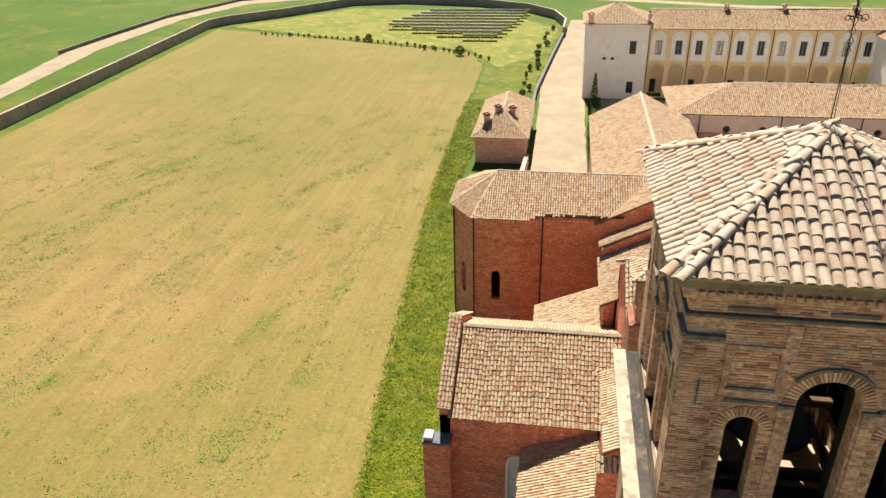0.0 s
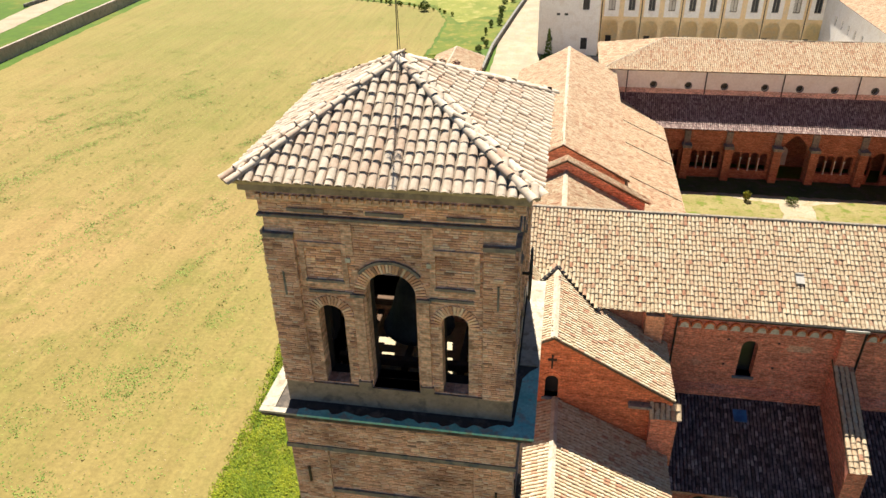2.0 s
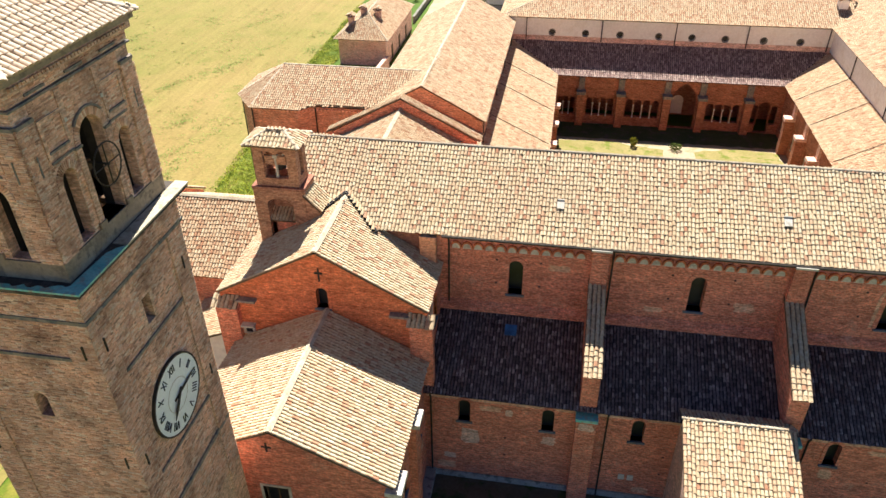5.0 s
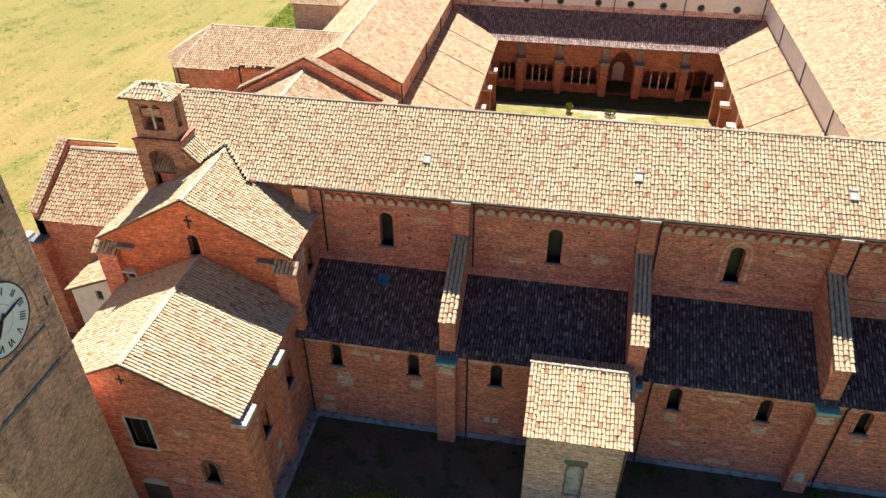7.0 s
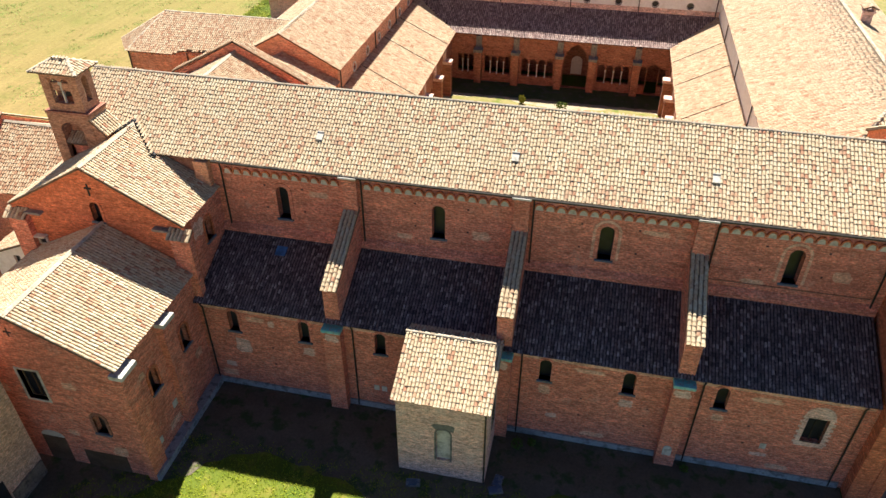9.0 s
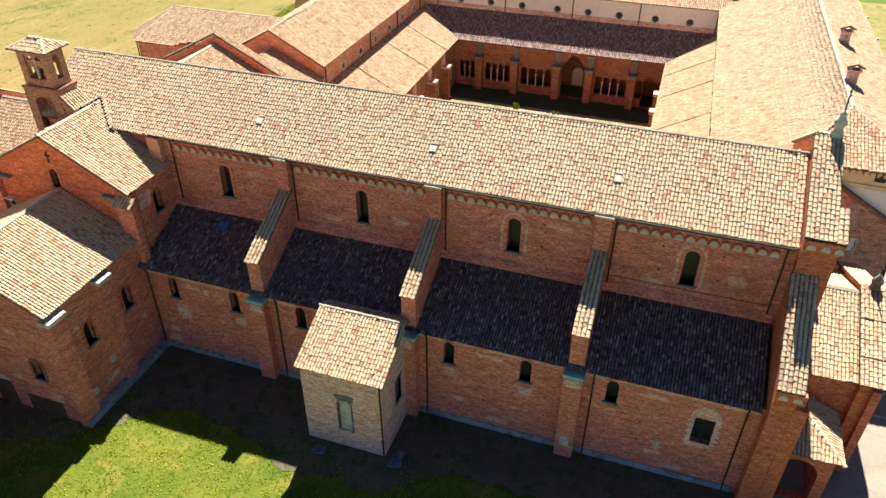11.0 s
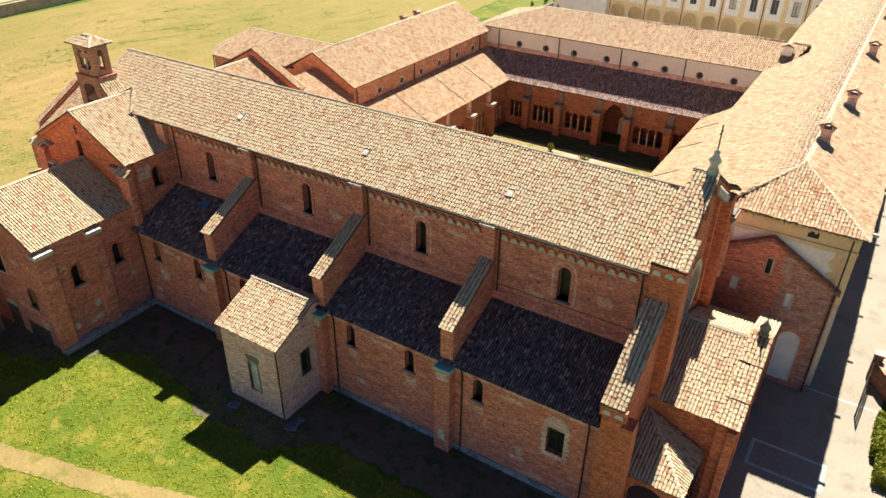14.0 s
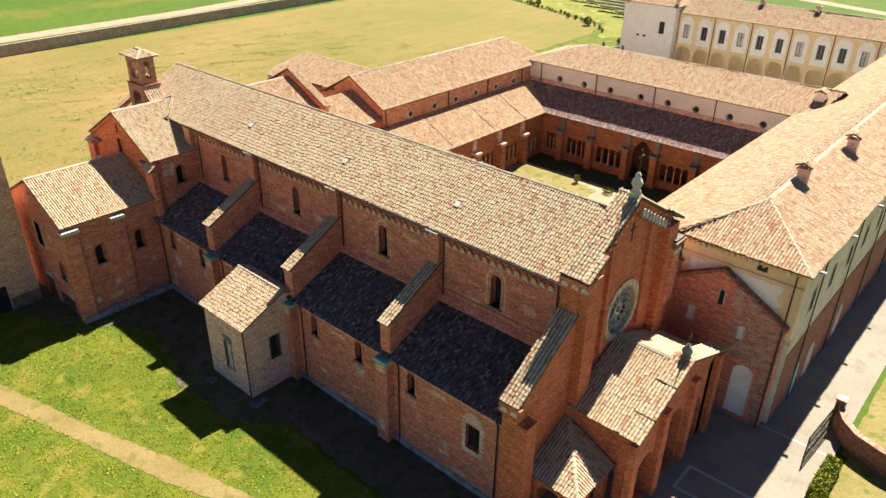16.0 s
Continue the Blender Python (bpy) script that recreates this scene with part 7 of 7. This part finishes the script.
for cu, cv, w, h in ((21.0, 7.2, 1.6, 0.5), (45.2, 7.3, 2.2, 0.4), (56.5, 7.2, 2.0, 0.5), (42.3, 4.9, 0.9, 0.9), (53.9, 4.9, 0.8, 0.7), (18.0, 1.2, 1.4, 0.7), (31.4, 1.0, 1.2, 0.6), (46.0, 1.1, 1.8, 0.5), (58.6, 1.0, 1.4, 0.5)):
    patch(church, south(29.9), cu, cv, w, h, BRICK_PEACH, label="pale worn brick patch")
for cu, cv, w, h in ((24.6, 15.0, 1.6, 0.5), (36.6, 13.2, 1.4, 0.8), (48.3, 15.2, 1.8, 0.4), (60.2, 13.6, 1.2, 0.9), (31.0, 12.4, 1.3, 0.5), (55.0, 12.3, 1.6, 0.5)):
    patch(church, south(YS), cu, cv, w, h, BRICK_PEACH, label="pale worn brick patch")
patch(church, west(16.7), 32.0, 13.3, 1.6, 1.4, BRICK_PALE)
for cu, cv, w, h in ((25.6, 8.6, 1.2, 0.8), (22.4, 7.9, 0.8, 0.6), (28.6, 4.2, 1.0, 0.9), (24.2, 1.6, 1.6, 0.8)):
    patch(sac, west(16.5), cu, cv, w, h, BRICK_PEACH, label="pale worn brick patch")
for cu, cv, w, h in ((12.6, 8.2, 1.0, 0.7), (7.2, 7.0, 1.3, 0.9), (14.6, 2.2, 1.2, 1.0), (11.4, 3.4, 0.9, 0.6)):
    patch(sac, south(20.4), cu, cv, w, h, BRICK_PEACH, label="pale worn brick patch")
hole = mesh_of("putlog_hole", solid(B(), south(0), rect(-0.07, 0.07, -0.07, 0.07), [], -0.008, 0.0), BLACK)
for u_ in (20.5, 23.4, 31.8, 35.6, 43.4, 47.2, 55.2, 59.0):
    for z_ in (13.4, 15.3):
        piece("putlog_hole", hole, Matrix.Translation((u_, YS, z_)), church)
for u_ in (22.0, 32.4, 44.9, 50.0 - 0.6, 56.0):
    for z_ in (2.9, 4.6):
        piece("putlog_hole", hole, Matrix.Translation((u_, 29.9, z_)), church)
for cu, cv in ((57.3, 2.9), (30.0, 2.2), (30.6, 2.2)):
    part("wall_plate", solid(B(), south(29.9), rect(cu - 0.2, cu + 0.2, cv - 0.25, cv + 0.25), [], -0.04, 0.0), STONE, church, "small pale stone plate")
for x_ in (51.2,):
    part("wall_lamp_niche", solid(B(), south(29.15), arch(x_, 1.2, 0.6, 0.95), [], -0.05, 0.0), STONE, church, "small pale stone niche")
for cu, cv, w, h in ((24.6, 3.0, 0.55, 0.6), (22.2, 1.8, 0.45, 0.6)):
    part("wall_plate", solid(B(), west(16.5), rect(cu - w / 2, cu + w / 2, cv - h / 2, cv + h / 2), [], -0.03, 0.0), STONE, sac, "small pale plaster patch")
patch(chapel, south(24.9), 36.2, 5.1, 1.5, 0.7, STONE_GREY, "stain", "grey weathered stucco remains")
for c in CLER[2:]:
    bm = hood(B(), south(YS), c, 12.6, 1.51, 3.03, 0.2, -0.03, 0.05)
    part("outer_band", bm, BRICK_PEACH, church)

SLATE = speckled("blue_grey_sheet", (0.07, 0.10, 0.16), (0.12, 0.16, 0.23), 0.8, 7, 0.5, c3=(0.20, 0.22, 0.24))
for x_, y_, r_ in ((34.3, 23.85, 10), (40.0, 25.25, 80), (39.95, 24.5, 20)):
    hatch = thing("cellar_hatch", (x_, y_, 0.03), "small blue-grey hatch in the bare earth", "hatch", "hatches beside the chapel")
    bm = box(B(), -0.45, 0.45, -0.27, 0.27, 0.1, 0.15, 0.015)
    bm.transform(Matrix.Translation((x_, y_, 0.03)) @ Matrix.Rotation(radians(r_), 4, "Z"))
    part("cover", bm, SLATE, hatch)
    bm = box(B(), -0.5, 0.5, -0.32, 0.32, -0.05, 0.1, 0.02)
    bm.transform(Matrix.Translation((x_, y_, 0.03)) @ Matrix.Rotation(radians(r_), 4, "Z"))
    part("kerb", bm, STONE_GREY, hatch)

wall_strip("roadside_wall", [(-141.6, 184), (-141.2, 205), (-139.2, 240), (-127.6, 277.4), (-92.3, 297.6), (-40, 303.6)], 0.8, 0.3, STONE_GREY, "low grey wall along the country road")

# ---- west wing: frieze brackets and gutter hoppers ----
brk = mesh_of("bracket", box(B(), -0.09, 0.09, -0.42, 0, -0.35, 0.0, 0.02), CREAM)
for k in range(20):
    piece("bracket", brk, Matrix.Translation((64.6 + k * 0.48, 52.0, 15.0)), wwing)
part("frieze", solid(B(), south(52.0), rect(64.2, 74.05, 13.55, 13.75), [], -0.12, 0), CREAM, wwing)
part("vent", solid(B(), south(52.0), rect(70.3, 71.1, 14.1, 14.6), [], -0.02, 0), BLACK, wwing, "dark vent opening")
for x_ in (64.35, 73.3):
    part("corner_pilaster", solid(B(), south(52.0), rect(x_ - 0.2, x_ + 0.65, 9.0, 13.55), [], -0.08, 0), CREAM, wwing)
hop = mesh_of("gutter_hopper", box(B(), 0, 0.45, -0.12, 0.12, -0.12, 0.12, 0.02), STONE)
for k in range(12):
    piece("gutter_hopper", hop, Matrix.Translation((74.5, 53 + 8.2 * k, 15.1)), wwing)
for k in range(9):
    bm = B()
    pipe(bm, [(74.15, 56.9 + 10.4 * k, 15.0), (74.15, 56.9 + 10.4 * k, 0.1)], 0.06)
    part("downpipe", bm, IRON, wwing)
for y_ in (57.6, 61.8, 70.5):
    part("street_door", solid(B(), west(74.05), arch(y_, 0.1, 1.7, 3.6), [], -0.03, 0.1), COPPER if y_ < 60 else STONE, wwing, "pale arched street door")
pipe_bm = B()
pipe(pipe_bm, [(73.45, 51.3, 15.0), (73.45, 51.35, 0.1)], 0.07)
part("downpipe", pipe_bm, IRON, annex)

# ---- street: marking, gate, low wall, hedge ----
mark = thing("road_marking", (73.8, 42.5, 0.05), "faded teal painted rectangle on the pavement", "marking", kind="structure")
for x0_, x1_, y0_, y1_ in ((71.2, 76.6, 43.4, 43.65), (71.2, 76.6, 40.6, 40.85), (71.2, 71.45, 40.85, 43.4), (76.35, 76.6, 40.85, 43.4), (73.6, 79.4, 52.1, 52.25)):
    part("painted_line", box(B(), x0_, x1_, y0_, y1_, 0.045, 0.056), TEAL, mark)
gw_ = thing("forecourt_wall", (78.7, 56, 0), "low curved brick wall beside the gate", "wall")
line = [(78.3, 56.6), (79.2, 54.9), (80.4, 53.8), (82.4, 53.1), (86, 52.6), (96, 52.4)]
for (a, b), (c, d) in zip(line, line[1:]):
    L = math.hypot(c - a, d - b)
    bm = box(B(), 0, L + 0.05, -0.2, 0.2, -0.1, 2.0)
    bm.transform(Matrix.Translation((a, b, 0)) @ Matrix.Rotation(math.atan2(d - b, c - a), 4, "Z"))
    part("wall_length", bm, BRICK_DARK, gw_)
    bm = box(B(), 0, L + 0.05, -0.27, 0.27, 2.0, 2.14, 0.02)
    bm.transform(Matrix.Translation((a, b, 0)) @ Matrix.Rotation(math.atan2(d - b, c - a), 4, "Z"))
    part("coping", bm, BRICK_OLD, gw_)
bm = box(B(), 77.95, 78.65, 56.3, 57.0, -0.1, 2.7, 0.02)
part("gate_pier", bm, BRICK_DARK, gw_)
bm = box(B(), 77.85, 78.75, 56.2, 57.1, 2.7, 2.85, 0.02)
part("pier_cap", bm, BRICK_OLD, gw_)
gate = thing("iron_gate", (78.1, 54, 0), "open dark iron gate leaf by the brick pier", "gate")
bm = B()
for z_ in (0.25, 1.3, 2.2):
    pipe(bm, [(78.1, 56.2, z_), (77.7, 50.6, z_)], 0.045, 5)
pipe(bm, [(78.1, 56.2, 0.05), (78.1, 56.2, 2.4)], 0.05, 5), pipe(bm, [(77.7, 50.6, 0.05), (77.7, 50.6, 2.3)], 0.05, 5)
part("gate_frame", bm, IRON, gate)
for k in range(1, 22):
    f_ = k / 22
    bm = pipe(B(), [(78.1 - 0.4 * f_, 56.2 - 5.6 * f_, 0.2), (78.1 - 0.4 * f_, 56.2 - 5.6 * f_, 2.45)], 0.018, 4)
    part("bar", bm, IRON, gate)


# ---- plants ----
def leaf_mat(name, c1, c2):
    m, nt, b, co = start_mat(name, 0.8)
    isl = nt.nodes.new("ShaderNodeNewGeometry").outputs["Random Per Island"]
    col = ramp(nt, isl, [(0.0, c1), (1.0, c2)])
    drift = noise_of(nt, co, 0.4, 5, 0.65)
    col = blend(nt, "MULTIPLY", 1.0, col, ramp(nt, drift, [(0.35, (0.55, 0.68, 0.5)), (0.6, (1.12, 1.08, 1.2))]))
    nt.links.new(col, b.inputs["Base Color"])
    return m


BLADE = leaf_mat("grass_blades", (0.14, 0.21, 0.007), (0.32, 0.335, 0.017))
BLADE_DEEP = leaf_mat("deep_grass_blades", (0.14, 0.215, 0.01), (0.36, 0.38, 0.02))
WEED = leaf_mat("field_weeds", (0.14, 0.23, 0.03), (0.28, 0.34, 0.07))
CLOD = leaf_mat("dry_clods", (0.255, 0.178, 0.085), (0.408, 0.306, 0.153))
LEAF = leaf_mat("shrub_leaves", (0.068, 0.119, 0.017), (0.187, 0.238, 0.043))
LEAF_GOLD = leaf_mat("golden_leaves", (0.187, 0.221, 0.017), (0.306, 0.306, 0.034))
FLOWER = leaf_mat("yellow_flowers", (0.468, 0.408, 0.025), (0.595, 0.561, 0.17))


def blades(name, spots, h, w, per, material, label, category, seed, flat=0.5):
    """Loose blades round each spot, as one mesh of many small triangles."""
    rng = np.random.default_rng(seed)
    p = np.repeat(np.asarray(spots, float), per, axis=0)
    n = len(p)
    a = rng.uniform(0, 2 * np.pi, n)
    d = np.stack([np.cos(a), np.sin(a)], 1)
    base = p[:, :2] + rng.normal(0, w * 1.6, (n, 2))
    hh = h * rng.uniform(0.5, 1.3, n)
    ww = w * rng.uniform(0.6, 1.2, n)
    side = np.stack([-d[:, 1], d[:, 0]], 1)
    z = p[:, 2]
    v = np.empty((n, 3, 3))
    v[:, 0, :2], v[:, 1, :2] = base - side * ww[:, None] / 2, base + side * ww[:, None] / 2
    v[:, 0, 2] = v[:, 1, 2] = z - 0.01
    v[:, 2, :2] = base + d * (hh * flat)[:, None]
    v[:, 2, 2] = z + hh
    me = bpy.data.meshes.new(name)
    me.vertices.add(n * 3)
    me.vertices.foreach_set("co", v.ravel())
    me.loops.add(n * 3)
    me.loops.foreach_set("vertex_index", np.arange(n * 3, dtype=np.int32))
    me.polygons.add(n)
    me.polygons.foreach_set("loop_start", np.arange(0, n * 3, 3, dtype=np.int32))
    me.update(calc_edges=True)
    me.materials.append(material)
    return tagged(new(name, me), label, category, kind="stuff")


def path_mid(x):
    return float(np.interp(x, [0, 12, 23, 32, 41.5, 49, 62, 74], [3.7, 7.1, 10.3, 12.9, 15.5, 17.9, 22.0, 25.0]))


rg = np.random.default_rng(77)
sp = []
while len(sp) < 14000:
    x, y = rg.uniform(2, 74), rg.uniform(2, 25)
    if abs(y - path_mid(x)) > 1.0 + rg.normal(0, 0.2) and y < (21.4 if x < 17 else 24.6) and not (x < 14 and y > 8 + x * 0.9):
        sp.append((x, y, 0.0))
blades("lawn_grass", sp, 0.12, 0.09, 5, BLADE, "short uneven lawn grass", "grass", 1, 1.3)
blades("lawn_flowers", [(x, y, 0.1) for x, y, z in sp[:1500] if rg.random() < 0.08 + 0.4 * (y < path_mid(x))], 0.09, 0.1, 3, FLOWER, "small yellow flowers in the lawn", "flowers", 2, 1.0)
sp = []
for k in range(12000):
    y = 26 + 122 * rg.random() ** 1.5
    x0 = float(np.interp(y, [20, 40, 60, 100, 140], [-13.2, -14, -16, -19, -20]))
    x1 = float(np.interp(y, [20, 42, 60, 106, 140], [-6.5, -8.5, -10, -16, -14.5]))
    sp.append((rg.uniform(x0 - 0.5, x1 + 0.3), y, 0.0))
blades("verge_grass", sp, 0.2, 0.13, 5, BLADE_DEEP, "lush green verge grass beside the field", "grass", 3, 1.3)
def field_side(y):
    return float(np.interp(y, [20, 60, 100, 180], [-13.8, -16.6, -19.6, -20.8]))


sp, tufts = [], []
for k in range(230):
    cx0, cy0 = rg.uniform(-88, -18), 8 + 130 * rg.random() ** 1.3
    n = int(rg.uniform(6, 70))
    along, across = rg.uniform(1.2, 4.5), rg.uniform(0.4, 1.3)
    for j in range(n):
        a_, b_ = rg.normal(0, along), rg.normal(0, across)
        x, y = cx0 + 0.42 * a_ + 0.9 * b_, cy0 + 0.9 * a_ - 0.42 * b_
        if x < field_side(y):
            sp.append((x, y, 0.0))
while len(sp) < 12500:
    x, y = rg.uniform(-100, -14), 8 + 190 * rg.random() ** 1.6
    if x < field_side(y):
        sp.append((x, y, 0.0))
blades("field_weeds", sp, 0.08, 0.19, 5, WEED, "scattered low green weeds in the dry field", "weeds", 4, 2.0)
tufts = [(x, y, 0.0) for x, y in zip(rg.uniform(-90, -15, 420), 6 + 130 * rg.random(420) ** 1.4) if x < field_side(y)]
blades("thistle_tufts", tufts[:240], 0.15, 0.15, 10, WEED, "green thistle tufts in the dry field", "weeds", 6, 1.2)
sp = [(rg.uniform(-95, -14), 14 + 150 * rg.random() ** 1.7, 0.0) for k in range(6000)]
blades("field_clods", [s for s in sp if s[0] < -13.5 - 0.05 * s[1]], 0.05, 0.16, 2, CLOD, "dry clods and stubble on the field", "soil", 5, 2.5)


def foliage(bm, centre, rx, ry, rz, n, leaf, seed, low=0.0):
    """Many small leaves spread through a lumpy crown."""
    rng = random.Random(seed)
    for k in range(n):
        d = Vector((rng.gauss(0, 1), rng.gauss(0, 1), rng.gauss(0, 1))).normalized()
        if d.z < low:
            d.z = -d.z
        lump = 0.72 + 0.35 * noise.noise(d * 2.3 + Vector((seed, 0, 0)))
        r = lump * rng.uniform(0.6, 1.0) ** 0.5
        p = Vector((centre[0] + d.x * rx * r, centre[1] + d.y * ry * r, centre[2] + d.z * rz * r))
        q = Euler((rng.uniform(0, 6.3), rng.uniform(0, 6.3), rng.uniform(0, 6.3))).to_matrix()
        s = leaf * rng.uniform(0.6, 1.3)
        vs = [bm.verts.new(p + q @ Vector(c) * s) for c in ((-0.5, 0, 0), (0, -0.3, 0.1), (0.5, 0, 0), (0, 0.3, 0.1))]
        bm.faces.new(vs)
    return bm


def shrub(x, y, w, h, seed, label, material=None, group="", leaf=0.28, n=420):
    s = thing("shrub", (x, y, 0), label, "shrub", group)
    bm = B()
    rng = random.Random(seed)
    for k in range(5):
        a = 2 * math.pi * k / 5
        pipe(bm, [(x, y, -0.05), (x + 0.3 * w * math.cos(a), y + 0.3 * w * math.sin(a), h * rng.uniform(0.5, 0.8))], 0.04, 4)
    part("stems", bm, WOOD, s)
    part("foliage", foliage(B(), (x, y, h * 0.5), w * 0.5, w * 0.5, h * 0.55, n, leaf, seed, -2), material or LEAF, s)
    return s


s1 = shrub(-57, 205, 2.6, 2.2, 3, "small pale green shrub at the field edge", LEAF_GOLD, group="shrubs along the field edge", leaf=0.45, n=260)
s2 = shrub(-28, 189, 3.6, 2.8, 9, "round dark green shrub at the field edge", group="shrubs along the field edge", leaf=0.5, n=320)
rs_ = random.Random(12)
for k in range(40):
    f_ = k / 39
    x_ = -93 + 73 * f_ + rs_.uniform(-0.6, 0.6)
    y_ = float(np.interp(x_, [-93, -60, -26, -20], [213, 206, 190, 184])) + rs_.uniform(-1, 1)
    copy_thing(s2 if k in (17, 29, 30) else s1, Matrix.Translation((x_, y_, 0)) @ Matrix.Rotation(rs_.uniform(0, 6), 4, "Z") @ Matrix.Diagonal((*[rs_.uniform(0.25, 0.5)] * 2, rs_.uniform(0.3, 0.6), 1)))
for k in range(16):
    y_ = 145 + 5.2 * k
    copy_thing(s2, Matrix.Translation((float(np.interp(y_, [145, 160, 228], [-9, -8.5, -4.5])) + rs_.uniform(-1.6, 0.8), y_ + rs_.uniform(-2.5, 2.5), 0)) @ Matrix.Rotation(rs_.uniform(0, 6), 4, "Z") @ Matrix.Diagonal((*[rs_.uniform(0.25, 0.7)] * 2, rs_.uniform(0.3, 0.75), 1)))


def hedge(x0, x1, y0, y1, h, seed, label, material, n):
    e = thing("hedge", ((x0 + x1) / 2, (y0 + y1) / 2, 0), label, "hedge")
    rng = random.Random(seed)
    bm = box(B(), x0 + 0.12, x1 - 0.12, y0 + 0.12, y1 - 0.12, -0.05, h - 0.12)
    part("twigs", bm, HEDGE, e)
    bm = B()
    for k in range(n):
        f = rng.random()
        p = Vector((rng.uniform(x0, x1), rng.uniform(y0, y1), rng.uniform(0.05, h)))
        if f < 0.4:
            p.z = h + rng.uniform(-0.1, 0.08)
        elif f < 0.7:
            p.x = rng.choice((x0, x1)) + rng.uniform(-0.08, 0.08)
        else:
            p.y = rng.choice((y0, y1)) + rng.uniform(-0.08, 0.08)
        q = Euler((rng.uniform(0, 6.3), rng.uniform(0, 6.3), rng.uniform(0, 6.3))).to_matrix()
        vs = [bm.verts.new(p + q @ Vector(c) * 0.22 * rng.uniform(0.6, 1.3)) for c in ((-0.5, 0, 0), (0, -0.3, 0.1), (0.5, 0, 0), (0, 0.3, 0.1))]
        bm.faces.new(vs)
    part("leaves", bm, material, e)
    return e


hedge(79.2, 80.3, 46.4, 51.0, 1.2, 5, "clipped green hedge beside the pavement", LEAF_GOLD, 2200)
hedge(79.6, 80.6, 43.6, 46.6, 1.1, 6, "clipped green hedge beside the pavement", LEAF_GOLD, 1500)
hedge(4.2, 5.8, 104.0, 126.0, 2.6, 7, "tall dark green hedge along the gravel road", LEAF, 3800)
hedge(5.0, 7.0, 133.0, 146.0, 1.6, 8, "low green hedge by the palace", LEAF, 1800)
shrub(6.4, 129.5, 2.2, 3.2, 21, "golden green conical shrub beside the road", LEAF_GOLD)
cyp = thing("cypress", (5.8, 148, 0), "dark green narrow cypress by the palace wall", "tree")
part("trunk", pipe(B(), [(5.8, 148, -0.05), (5.8, 148, 1.6)], 0.14, 7), WOOD, cyp)
bm = B()
for k in range(7):
    foliage(bm, (5.8, 148, 1.0 + 0.75 * k), 1.15 - 0.14 * k, 1.15 - 0.14 * k, 0.7, 150, 0.3, 60 + k, -2)
part("crown", bm, LEAF, cyp)
sheet("forecourt_garden", [(80.2, 43), (100, 40), (100, 52.3), (82.4, 52.8), (80.4, 53.4)], 0.065, DRY_LAWN, "small dry lawn inside the hedge", "lawn", edge=0.1, step=1.0)
shrub(33.6, 86.2, 1.3, 1.5, 31, "bright yellow green bush in the cloister garth", LEAF_GOLD, leaf=0.22, n=300)
shrub(39.0, 86.0, 2.2, 0.9, 32, "low grey green bush in the cloister garth", LEAF, leaf=0.2, n=300)

for x_, y_, w_, h_, k_ in ((40.9, 28.4, 1.2, 1.0, 41), (41.9, 28.9, 0.8, 0.6, 42), (32.2, 28.6, 0.8, 0.7, 43), (52.6, 29.0, 0.8, 0.5, 44)):
    shrub(x_, y_, w_, h_, k_, "small dark green bush at the foot of the aisle wall", LEAF, "bushes at the wall foot", leaf=0.16, n=220)

# ---- solar panels beyond the field ----
PANEL = glass("dark_solar_glass", (0.02, 0.025, 0.035))


def solar_row(x0, x1, y):
    r = thing("solar_row", (x0, y, 0), "row of dark tilted solar panels on posts", "solar panels", "solar panel rows")
    n = max(1, int((x1 - x0) / 3.0))
    w = (x1 - x0) / n
    for k in range(n):
        a = x0 + k * w
        bm = B()
        solid(bm, lambda u, v, q: Vector((u, y + v * 0.86 - q * 0.5, 1.9 - v * 0.5 - q * 0.86)), rect(a + 0.06, a + w - 0.06, 0, 1.7), [], 0, 0.06)
        part("panel", bm, PANEL, r)
        bm = B()
        pipe(bm, [(a + w * 0.5, y + 0.2, -0.05), (a + w * 0.5, y + 0.2, 1.75)], 0.07, 5)
        part("post", bm, STONE, r)
    part("rail", box(B(), x0, x1, y - 0.16, y + 0.0, 1.7, 2.0), PLASTER, r, "pale front rail")
    return r


for k in range(9):
    f_ = k / 8
    y_ = 207 + 41 * f_
    solar_row(float(np.interp(f_, [0, 0.4, 1], [-30, -57, -47])), float(np.interp(f_, [0, 0.5, 1], [-20, -16, -13])), y_)

# ---- plastered stack on the north wing roof ----
stack = thing("plastered_stack", (59.7, 102.0, 14.5), "squat white plastered stack with a tile cap", "chimney")
part("shaft", box(B(), 59.1, 60.3, 101.4, 102.6, 13.6, 15.9, 0.02), PLASTER, stack)
rst = Roof(71, seg=3)
gable_roof(rst, 58.9, 60.5, 101.2, 102.8, 15.9, 16.25, "y")
rst.finish(stack, TILE_PINK, UNDER, name="cap")
